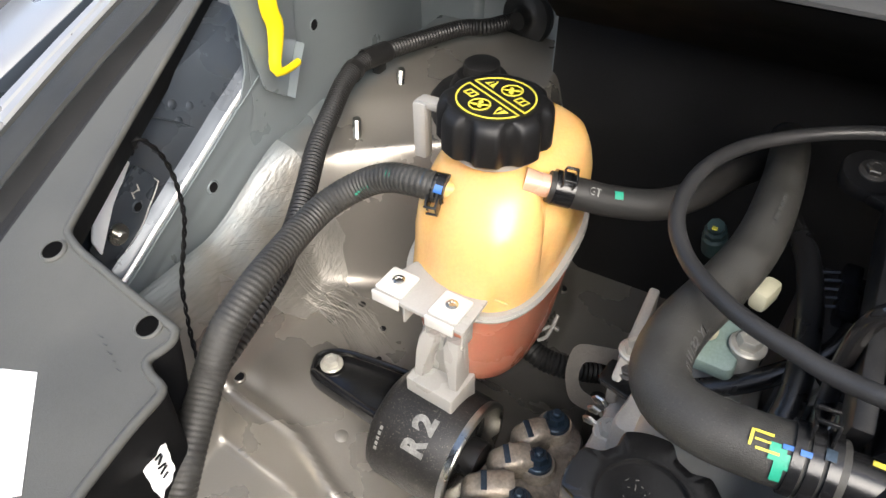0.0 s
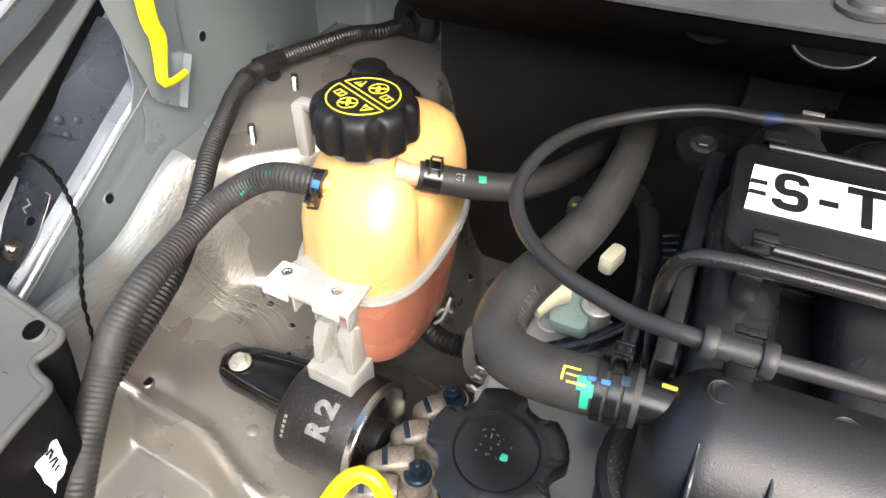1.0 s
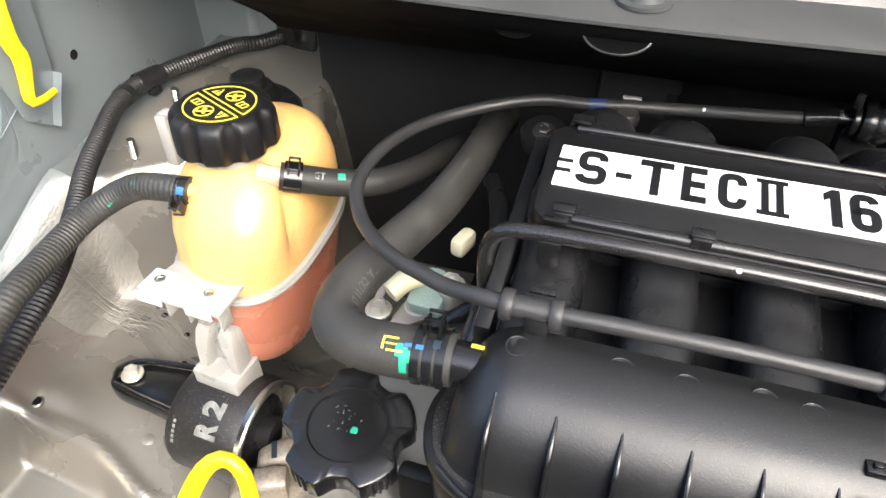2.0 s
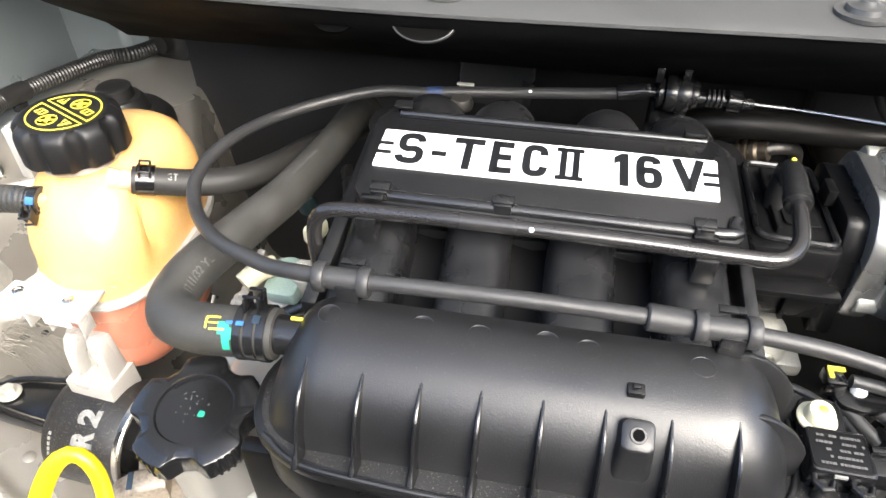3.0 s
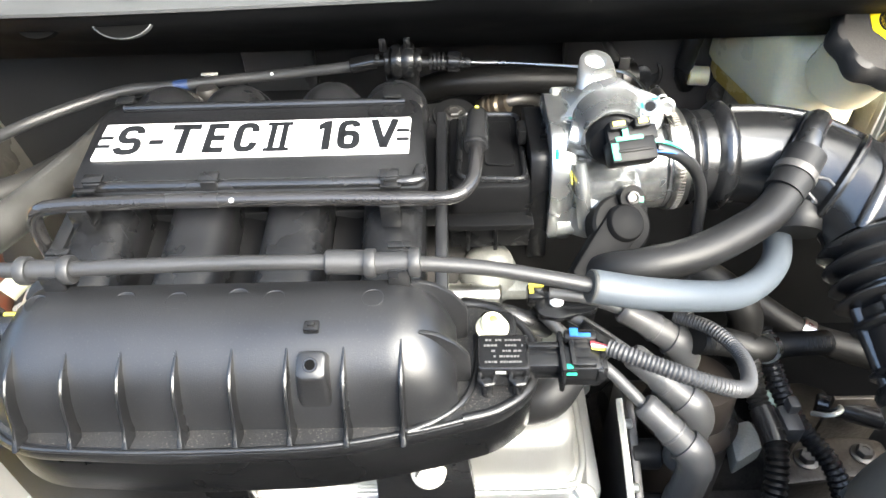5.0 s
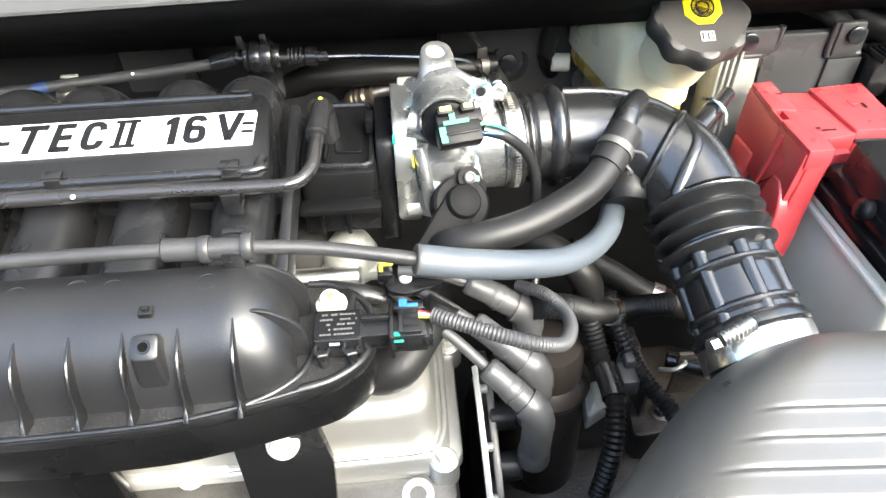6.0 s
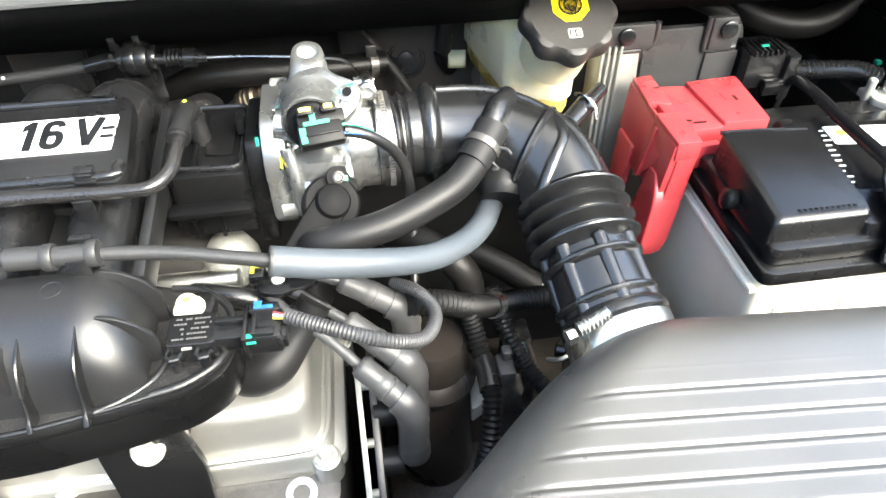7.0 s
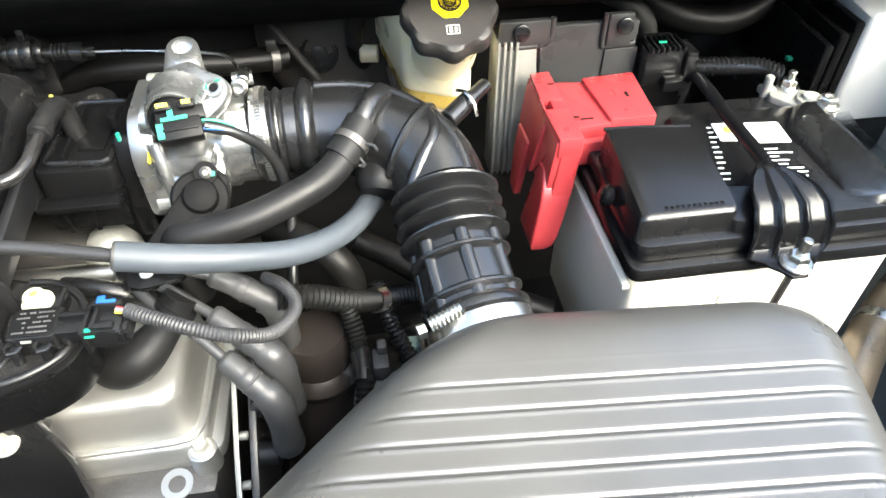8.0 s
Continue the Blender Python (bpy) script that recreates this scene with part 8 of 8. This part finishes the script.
# ---- cables, brackets and small parts round the engine ----
def cable_adjuster():
    t = thing("cable_adjuster", (0.09, 0.157, 0.87), "black throttle cable adjuster block behind the engine cover", "cable adjuster")
    ax = (1, -0.03, -0.03)
    part("ferrule", rod((0.050, 0.157, 0.884), (0.072, 0.157, 0.888), 0.0068, 18, 0.001), SMOOTH, t)
    part("thin_sleeve", rod((0.070, 0.157, 0.888), (0.152, 0.154, 0.886), 0.0042, 12), RUBBER, t)
    for x, r, w in ((0.082, 0.012, 0.005), (0.090, 0.0145, 0.009), (0.099, 0.0150, 0.010), (0.107, 0.0105, 0.007)):
        part("collar", revolve([(0.004, -w / 2), (r - 0.001, -w / 2), (r, -w / 4), (r, w / 4), (r - 0.001, w / 2), (0.004, w / 2)], axes((x, 0.157, 0.888), ax), 24), SMOOTH, t)
    part("lug", join(box(0.079, 0.155, 0.905, 0.006, 0.010, 0.012, 0.001), box(0.099, 0.155, 0.906, 0.006, 0.008, 0.010, 0.001), box(0.090, 0.160, 0.870, 0.024, 0.006, 0.020, 0.002)), SMOOTH, t)
    for k in range(4):
        part("boot_ring", revolve([(0.004, -0.0015), (0.0072, -0.0008), (0.0072, 0.0008), (0.004, 0.0015)], axes((0.118 + 0.0035 * k, 0.156, 0.887), ax), 18), RUBBER, t)
    part("cable_nut", rod((0.132, 0.1555, 0.8865), (0.143, 0.155, 0.886), 0.0085, 16, 0.001), SMOOTH, t)
    part("inner_wire", tube([(0.143, 0.155, 0.886), (0.185, 0.150, 0.8865), (0.228, 0.135, 0.890), (0.252, 0.122, 0.8935), (0.272, 0.106, 0.8965), (0.283, 0.086, 0.8915)], 0.0013, 8), STEEL, t, "bare steel inner wire")
    part("wire_barrel", revolve([(0, -0.008), (0.0058, -0.008), (0.0062, 0.0), (0.0058, 0.008), (0, 0.008)], axes((0.284, 0.082, 0.889), (1, 0.1, 0)), 18), CAST, t)
    part("bracket", join(box(0.092, 0.168, 0.865, 0.030, 0.003, 0.05, 0.001), box(0.092, 0.15, 0.842, 0.030, 0.04, 0.004, 0.001)), SMOOTH, t)


cable_adjuster()
c = thing("cable_clamp", (-0.073, 0.153, 0.86), "small bright metal clamp on the throttle cable", "cable clamp")
part("bolt_head", revolve([(0, 0.0), (0.009, 0.0), (0.010, 0.004), (0.008, 0.009), (0, 0.010)], Matrix.Translation((-0.072, 0.141, 0.868)), 22), DARKSTEEL, c, "dark bolt head")
part("tab", join(box(-0.0705, 0.152, 0.8832, 0.014, 0.004, 0.0014, 0.0004), box(-0.0705, 0.1545, 0.8790, 0.012, 0.0014, 0.008, 0.0004)), ZINC, c, "bright metal tab")
part("blue_tape", tube([(-0.101, 0.1461, 0.876), (-0.095, 0.1470, 0.8762), (-0.089, 0.1478, 0.8764)], 0.0050, 12), BLUETAPE, c, "blue tape round the cable")
part("paint_dot", revolve([(0, 0), (0.0015, 0), (0.0011, 0.0010), (0, 0.0012)], axes((-0.018, 0.1535, 0.8810), (0, -0.6, 0.8)), 12), WHITE, c)

h = hose("brake_vacuum_hose", [(0.10, 0.205, 0.83), (0.13, 0.195, 0.845), (0.17, 0.19, 0.850), (0.21, 0.195, 0.847), (0.26, 0.21, 0.838), (0.31, 0.22, 0.835)], 0.0125, DEEPRUB, "black rubber vacuum hose along the firewall", seg=20)
part("ridge_clip", join(revolve([(0.0126, -0.004), (0.0145, -0.004), (0.0145, 0.004), (0.0126, 0.004)], axes((0.296, 0.217, 0.836), (1, 0.25, -0.1)), 24), box(0.296, 0.210, 0.853, 0.010, 0.004, 0.012, 0.001)), DARKSTEEL, h)

u_ = thing("pipe_union", (0.175, 0.199, 0.80), "brown plated pipe union on the firewall pipe", "pipe union")
part("union_nut", revolve([(0, -0.016), (0.0085, -0.016), (0.0085, -0.010), (0.0112, -0.009), (0.0116, -0.006), (0.0096, -0.005), (0.0112, -0.003), (0.0116, 0.0), (0.0096, 0.001), (0.0112, 0.003), (0.0112, 0.007), (0.0085, 0.009), (0.0085, 0.016), (0, 0.016)], axes((0.1747, 0.199, 0.818), (0.8, -0.4, 0.4)), 26), STEELBROWN, u_)
part("pipe", tube([(0.183, 0.196, 0.823), (0.200, 0.20, 0.825), (0.22, 0.22, 0.81), (0.235, 0.25, 0.77)], 0.006, 12), DARKSTEEL, u_)
part("pipe", tube([(0.166, 0.203, 0.813), (0.150, 0.21, 0.80), (0.14, 0.22, 0.77)], 0.006, 12), DARKSTEEL, u_)


def brake_booster():
    t = thing("brake_booster", (0.37, 0.34, 0.72), "black domed brake booster on the firewall", "brake booster")
    m = axes((0.375, 0.375, 0.80), (0, -1, 0.05), (1, 0, 0))
    part("shell", revolve([(0, 0), (0.112, 0), (0.112, 0.030), (0.106, 0.036), (0.110, 0.040), (0.104, 0.056), (0.085, 0.072), (0.055, 0.084), (0.030, 0.088), (0, 0.088)], m, 56), BOOSTER, t)
    part("check_valve", revolve([(0, 0), (0.022, 0), (0.022, 0.005), (0.0205, 0.007), (0.0180, 0.007), (0.0165, 0.004), (0.010, 0.004), (0.009, 0.010), (0, 0.011)], axes((0.338, 0.292, 0.800), (-0.1, -1, 0.3)), 32), RUBBER, t)
    part("vacuum_pipe", tube([(0.400, 0.292, 0.890), (0.390, 0.285, 0.862), (0.381, 0.280, 0.835), (0.379, 0.282, 0.806), (0.388, 0.29, 0.785)], 0.0095, 16), RUBBER, t)
    part("master_cylinder", join(rod((0.43, 0.30, 0.775), (0.445, 0.12, 0.765), 0.018, 24, 0.002), box(0.442, 0.20, 0.790, 0.05, 0.12, 0.024, 0.004)), DULLCAST, t)


brake_booster()


def strut_mount():
    t = thing("strut_mount", (-0.505, 0.29, 0.73), "black rubber strut top mount behind the coolant tank", "strut mount")
    part("dome", revolve([(0, -0.03), (0.058, -0.03), (0.056, -0.006), (0.048, 0.004), (0.034, 0.008), (0.030, 0.018), (0.026, 0.024), (0, 0.026)], Matrix.Translation((-0.490, 0.268, 0.748)), 44), CONDUITRUB, t)
    part("centre_cap", revolve([(0, 0), (0.020, 0), (0.019, 0.012), (0.016, 0.014), (0, 0.014)], Matrix.Translation((-0.490, 0.268, 0.772)), 32), CONDUITRUB, t)


strut_mount()
g = thing("conduit_grommet", (-0.516, 0.44, 0.75), "black rubber grommet where the conduit leaves the bay", "grommet")
part("grommet", revolve([(0.0, 0.020), (0.011, 0.020), (0.014, 0.010), (0.018, 0.006), (0.033, 0.004), (0.036, 0.0), (0.034, -0.01), (0, -0.01)], axes((-0.516, 0.438, 0.764), (-0.2, -1, 0.1)), 36), CONDUITRUB, g)
part("back_panel", box(-0.58, 0.448, 0.84, 0.30, 0.012, 0.46, 0.003), PAINT, floor, "painted panel behind the strut tower")
part("back_pillar", box(-0.446, 0.41, 0.84, 0.006, 0.09, 0.46, 0.002), PAINT, floor)
part("pressed_bead", tube([(-0.585, 0.442, 0.70), (-0.580, 0.442, 0.80), (-0.572, 0.442, 0.90), (-0.568, 0.442, 1.0)], 0.012, 14, flat=0.35), PAINT, floor)
part("pressed_bead", tube([(-0.520, 0.442, 0.80), (-0.516, 0.442, 0.86), (-0.512, 0.442, 1.0)], 0.008, 14, flat=0.35), PAINT, floor)

d_ = thing("oil_dipstick", (-0.26, -0.16, 0.70), "yellow plastic oil dipstick with a loop handle", "dipstick")
part("loop", tube([(-0.288, -0.195, 0.72), (-0.281, -0.180, 0.748), (-0.272, -0.167, 0.768), (-0.262, -0.160, 0.774), (-0.252, -0.160, 0.768), (-0.246, -0.165, 0.750), (-0.240, -0.182, 0.722), (-0.236, -0.20, 0.70)], 0.0065, 14, flat=0.75), YELLOW, d_)
part("stem", rod((-0.262, -0.20, 0.55), (-0.262, -0.19, 0.73), 0.006, 12), YELLOW, d_)


def timing_cover():
    t = thing("timing_cover", (-0.22, 0.0, 0.50), "pale cast timing cover with bolts at the end of the engine", "timing cover")
    out = corners([(-0.245, -0.09), (-0.150, -0.10), (-0.145, 0.06), (-0.20, 0.09), (-0.238, 0.06)], 0.012)
    part("casting", join(prism(out, 0.50, 0.700, bevel=0.005), prism(corners([(-0.232, -0.05), (-0.15, -0.05), (-0.15, 0.05), (-0.215, 0.06)], 0.012), 0.698, 0.735, bevel=0.005)), CREAMCAST, t)
    part("side_flange", box(-0.240, 0.035, 0.72, 0.008, 0.09, 0.03, 0.002, Matrix.Rotation(radians(14), 4, "X")), CREAMCAST, t)
    for x, y, z in ((-0.1714, 0.0108, 0.789), (-0.1369, -0.0033, 0.784), (-0.236, 0.020, 0.735), (-0.232, -0.030, 0.702), (-0.205, 0.03, 0.738)):
        part("bolt_boss", rod((x, y, 0.69), (x, y, z - 0.004), 0.010, 18, 0.001), SILVER, t)
        part("bolt", hexhead((x, y, z - 0.004), (0, -0.05, 1), 0.0078, 0.007), ZINC, t)
    part("spring", tube([(-0.246 + 0.006 * math.cos(a), -0.030 + 0.0011 * i, 0.695 + 0.006 * math.sin(a)) for i, a in enumerate([k * 0.7 for k in range(26)])], 0.0015, 6), STEEL, t)


timing_cover()
l_ = thing("lifting_bracket", (-0.25, 0.02, 0.70), "bare steel lifting loop and black link by the timing cover", "bracket")
lm = axes((-0.2700, 0.080, 0.606), (0.12, -0.55, 0.82), (1, 0.15, 0))
ring_out, ring_in = corners([(-0.026, 0.028), (0.022, 0.034), (0.028, -0.020), (0.010, -0.030), (-0.018, -0.026), (-0.028, 0.0)], 0.012, 5), corners([(-0.013, 0.014), (0.011, 0.017), (0.014, -0.012), (0.004, -0.016), (-0.010, -0.012), (-0.015, 0.0)], 0.007, 5)
rings_ = [[lm @ V((x, y, z)) for x, y in ol] for ol, z in ((ring_in, -0.002), (ring_in, 0.0015), (ring_out, 0.0015), (ring_out, -0.002), (ring_in, -0.002))]
part("loop", loft(rings_, cap=False), LOOPSTEEL, l_, "flat steel lifting loop")
part("stem", rod((-0.262, 0.072, 0.52), (-0.262, 0.079, 0.585), 0.008, 12), DARKSTEEL, l_)
part("link", join(prism(corners([(-0.252, -0.010), (-0.205, -0.022), (-0.190, -0.005), (-0.215, 0.014), (-0.249, 0.012)], 0.004), 0.720, 0.725, bevel=0.001), tube([(-0.20, -0.010, 0.745), (-0.165, 0.0, 0.765), (-0.13, 0.02, 0.79), (-0.12, 0.04, 0.80)], 0.0068, 12)), SMOOTH, l_)
part("link_bolt", hexhead((-0.235, 0.004, 0.7255), (0, 0, 1), 0.005, 0.003), DARKSTEEL, l_)

c_ = thing("hose_clip", (-0.325, 0.083, 0.60), "small white wire clip behind the coolant tank", "clip")
part("wire_loop", join(tube([(-0.330, 0.088, 0.632), (-0.326, 0.084, 0.640), (-0.320, 0.086, 0.646), (-0.314, 0.090, 0.640)], 0.0018, 8), tube([(-0.328, 0.080, 0.628), (-0.321, 0.080, 0.636), (-0.318, 0.086, 0.646), (-0.317, 0.094, 0.655)], 0.0018, 8)), NATURAL, c_)
h = hose("lower_conduit", [(-0.385, 0.150, 0.56), (-0.362, 0.124, 0.575), (-0.345, 0.108, 0.577), (-0.325, 0.103, 0.575), (-0.302, 0.108, 0.572), (-0.275, 0.124, 0.565), (-0.25, 0.15, 0.55)], 0.0115, CONDUITRUB, "black corrugated conduit low behind the coolant tank", "conduit", wave=(0.0045, 0.0008), seg=14)
k_ = thing("wiring_connectors", (-0.19, 0.0, 0.76), "cream and pale green connectors in the wiring beside the engine", "connector")
part("cream_shell", box(-0.172, 0.045, 0.800, 0.012, 0.022, 0.016, 0.004, Matrix.Rotation(-0.3, 4, "Z")), CREAM, k_)
part("green_shell", join(prism(corners([(-0.014, -0.016), (0.014, -0.018), (0.016, 0.012), (0.004, 0.020), (-0.012, 0.016)], 0.006), -0.010, 0.006, axes((-0.188, 0.010, 0.776), (-0.1, -0.3, 1)), 0.003)), PALEGREEN, k_)
part("cream_boot", tube([(-0.212, -0.010, 0.786), (-0.204, 0.002, 0.790), (-0.196, 0.012, 0.788)], 0.0085, 14), CREAM, k_)
part("green_cap", join(revolve([(0, -0.012), (0.0085, -0.012), (0.0085, 0.0), (0.0065, 0.002), (0.0065, 0.006), (0, 0.006)], axes((-0.215, 0.118, 0.782), (-0.1, -0.5, 1)), 8), rod((-0.212, 0.128, 0.755), (-0.2145, 0.120, 0.776), 0.0095, 16, 0.002)), TEAL, k_, "dark teal sensor cap")
part("paint_dot", box(-0.2155, 0.110, 0.7885, 0.004, 0.004, 0.001, 0.0003), YPRINT, k_)
for i in range(5):
    part("pin", rod((-0.150 + 0.001 * i, 0.085 - 0.008 * i, 0.797), (-0.133 + 0.002 * i, 0.090 - 0.008 * i, 0.800), 0.0011, 6), SLEEVE, k_)
part("pin_block", box(-0.126, 0.072, 0.798, 0.012, 0.05, 0.016, 0.003), SMOOTH, k_)
part("loom", tube([(-0.17, 0.13, 0.80), (-0.155, 0.09, 0.805), (-0.145, 0.04, 0.80), (-0.142, -0.02, 0.79), (-0.15, -0.06, 0.76)], 0.008, 12), RUBBER, k_)

# hoses and looms below the intake duct
h = hose("coolant_hose", [(0.29, 0.02, 0.78), (0.315, -0.005, 0.79), (0.335, -0.02, 0.785), (0.352, -0.03, 0.765), (0.355, -0.03, 0.72)], 0.0125, DEEPRUB, "short bent coolant hose under the breather")
h = hose("gearbox_hose", [(0.300, -0.068, 0.785), (0.325, -0.062, 0.775), (0.350, -0.052, 0.755), (0.372, -0.036, 0.735), (0.40, -0.02, 0.72), (0.44, -0.01, 0.71)], 0.0095, DEEPRUB, "bent black corrugated loom with a spring clip above the gearbox", wave=(0.0045, 0.0009), seg=14)
part("spring_clip", revolve([(0.0103, -0.005), (0.0115, -0.005), (0.0115, 0.005), (0.0103, 0.005)], axes((0.375, -0.034, 0.733), (0.7, 0.6, -0.5)), 24), STEEL, h)
h = hose("engine_loom", [(0.345, -0.05, 0.765), (0.352, -0.062, 0.74), (0.356, -0.08, 0.725), (0.358, -0.11, 0.722), (0.352, -0.14, 0.70), (0.34, -0.16, 0.66)], 0.0075, DEEPRUB, "black corrugated engine loom beside the air box", "conduit", wave=(0.0045, 0.0008), seg=14)
part("tape", tube([(0.3565, -0.085, 0.7245), (0.3575, -0.10, 0.723), (0.3572, -0.112, 0.7215)], 0.0092, 14), SMOOTH, h)
h = hose("crankcase_hose", [(0.232, -0.070, 0.800), (0.222, -0.078, 0.786), (0.208, -0.088, 0.773), (0.192, -0.097, 0.763), (0.176, -0.093, 0.756), (0.165, -0.078, 0.752)], lambda f: 0.0125 + 0.0050 * smooth(0.25, 0.6, f), BOOTRUB, "thick glossy black crankcase elbow on the valve cover", seg=24)
part("elbow_rim", revolve([(0.012, -0.003), (0.0152, -0.002), (0.0152, 0.002), (0.012, 0.003)], axes((0.226, -0.075, 0.791), (0.5, 0.4, 0.65)), 26), BOOTRUB, h)
n_ = thing("loom_connector", (0.37, -0.10, 0.70), "grey electrical connector on the engine loom", "connector")
part("shell", join(box(0.372, -0.095, 0.722, 0.014, 0.022, 0.018, 0.003), box(0.374, -0.088, 0.735, 0.008, 0.010, 0.010, 0.002)), CABLE, n_)

# fuel rail and injectors between the head and the runners
f_ = thing("fuel_rail", (0.15, 0.0, 0.76), "silver fuel rail end and injector bolts under the resonator", "fuel rail")
part("rail", rod((-0.12, -0.01, 0.775), (0.17, -0.012, 0.775), 0.010, 18, 0.002), STEEL, f_)
part("rail_cap", join(revolve([(0, -0.02), (0.024, -0.02), (0.023, -0.006), (0.017, 0.008), (0.008, 0.014), (0, 0.015)], axes((0.162, 0.012, 0.785), (0.1, -0.2, 1)), 28), box(0.176, 0.006, 0.768, 0.034, 0.024, 0.012, 0.004)), DULLALLOY, f_)
part("bolt", hexhead((0.1466, 0.005, 0.770), (0, 0, 1), 0.0075, 0.006), STEEL, f_)
part("loom", tube([(0.14, -0.04, 0.792), (0.165, -0.05, 0.796), (0.185, -0.052, 0.79), (0.200, -0.045, 0.775)], 0.008, 12), RUBBER, f_)
b_ = thing("loom_bracket", (0.20, -0.05, 0.78), "black wiring bracket with a white push pin", "bracket")
part("plate", prism(corners([(0.186, -0.036), (0.192, -0.060), (0.205, -0.064), (0.232, -0.056), (0.236, -0.046), (0.206, -0.038)], 0.004), 0.800, 0.805, bevel=0.001), SMOOTH, b_)
part("stem", box(0.193, -0.046, 0.781, 0.010, 0.010, 0.040, 0.002), SMOOTH, b_)
part("jaw", box(0.1905, -0.0445, 0.808, 0.012, 0.014, 0.010, 0.002), SMOOTH, b_)
part("paint_mark", join(box(0.1915, -0.0400, 0.8136, 0.010, 0.003, 0.0012), box(0.1875, -0.0440, 0.8136, 0.003, 0.007, 0.0012)), YPRINT, b_)
part("white_pin", revolve([(0, 0), (0.0050, 0), (0.0048, 0.002), (0.003, 0.0042), (0, 0.0045)], axes((0.2050, -0.0480, 0.8050), (0.1, -0.5, 0.85)), 18), WHITE, b_, "white plastic push pin")

# firewall fittings
part("raised_panel", box(-0.066, 0.357, 0.795, 0.085, 0.014, 0.075, 0.006), COVERGREY, firewall)
h = hose("firewall_loom", [(0.275, 0.27, 0.90), (0.288, 0.275, 0.852), (0.310, 0.27, 0.818), (0.333, 0.262, 0.785), (0.345, 0.26, 0.76)], 0.0045, HOSE, "thin black cable running down the firewall", "cable", seg=10)
h = hose("air_conditioning_hose", [(0.690, 0.305, 0.862), (0.722, 0.295, 0.838), (0.765, 0.285, 0.818), (0.810, 0.28, 0.812), (0.848, 0.285, 0.818), (0.878, 0.295, 0.836), (0.90, 0.31, 0.86)], 0.017, DEEPRUB, "thick black hose looping behind the battery")
h = hose("heater_pipe", [(0.60, 0.30, 0.868), (0.65, 0.29, 0.856), (0.69, 0.275, 0.842), (0.715, 0.27, 0.820), (0.725, 0.275, 0.78)], 0.011, HOSE, "dull black pipe bending down behind the control unit", "pipe")
h = hose("rear_loom", [(0.56, 0.25, 0.90), (0.62, 0.24, 0.895), (0.68, 0.245, 0.89), (0.74, 0.26, 0.885), (0.82, 0.28, 0.87)], 0.009, HOSE, "black loom along the firewall", "conduit", wave=(0.005, 0.0008))
part("paint_mark", box(0.86, 0.20, 0.80, 0.006, 0.006, 0.004), GREEN, h)
r_ = thing("cooling_pipe", (0.80, -0.12, 0.60), "brownish metal pipe beside the battery", "pipe")
part("pipe", tube([(0.76, -0.16, 0.66), (0.82, -0.10, 0.67), (0.90, -0.04, 0.68), (0.97, 0.0, 0.69)], 0.02, 20), STEELBROWN, r_)
part("band", revolve([(0.0202, -0.006), (0.0218, -0.006), (0.0218, 0.006), (0.0202, 0.006)], axes((0.84, -0.085, 0.672), (0.8, 0.6, 0.1)), 28), STEEL, r_)


# fittings on top of the gearbox, under the intake duct
g_ = thing("gear_cable_bracket", (0.44, -0.05, 0.56), "dark pressed steel bracket with cable ends on the gearbox", "bracket")
part("plate", prism(corners([(0.400, -0.085), (0.500, -0.075), (0.505, -0.045), (0.450, -0.035), (0.405, -0.045)], 0.008), 0.612, 0.617, bevel=0.001), OILYCAST, g_)
part("upright", box(0.412, -0.045, 0.64, 0.004, 0.040, 0.06, 0.001), OILYCAST, g_)
part("upright", box(0.470, -0.040, 0.645, 0.050, 0.004, 0.06, 0.001), OILYCAST, g_)
part("foot", box(0.45, -0.06, 0.585, 0.08, 0.03, 0.06, 0.004), OILYCAST, g_)
for x, y in ((0.432, -0.062), (0.482, -0.058)):
    part("bolt", hexhead((x, y, 0.617), (0, 0, 1), 0.007, 0.006), DARKSTEEL, g_)
part("cable_end", rod((0.440, -0.030, 0.655), (0.485, -0.055, 0.662), 0.009, 18, 0.002), SMOOTH, g_)
part("clip", tube([(0.425, -0.050, 0.668), (0.433, -0.058, 0.676), (0.443, -0.055, 0.678), (0.449, -0.046, 0.670)], 0.0022, 8), DULLALLOY, g_)
h = hose("heater_hose", [(0.36, 0.06, 0.72), (0.40, 0.045, 0.70), (0.44, 0.02, 0.685), (0.49, 0.0, 0.68), (0.54, -0.02, 0.67)], 0.013, DEEPRUB, "black heater hose crossing above the gearbox")
part("spring_clip", revolve([(0.0133, -0.005), (0.0147, -0.005), (0.0147, 0.005), (0.0133, 0.005)], axes((0.44, 0.02, 0.685), (0.9, -0.5, -0.2)), 24), STEEL, h)
h = hose("gearbox_loom", [(0.375, -0.02, 0.74), (0.385, -0.045, 0.71), (0.40, -0.07, 0.685), (0.42, -0.10, 0.67), (0.43, -0.13, 0.64)], 0.0075, RUBBER, "black corrugated loom down to the gearbox", "conduit", wave=(0.0045, 0.0008), seg=14)
n_ = thing("gearbox_sensor", (0.405, -0.005, 0.60), "black gearbox sensor with a pale green plug", "sensor")
part("body", join(rod((0.405, -0.005, 0.55), (0.405, -0.005, 0.645), 0.014, 20, 0.002), box(0.405, -0.010, 0.655, 0.026, 0.030, 0.022, 0.003)), SMOOTH, n_)
part("plug", box(0.404, -0.030, 0.657, 0.018, 0.016, 0.016, 0.002), PALEGREEN, n_)
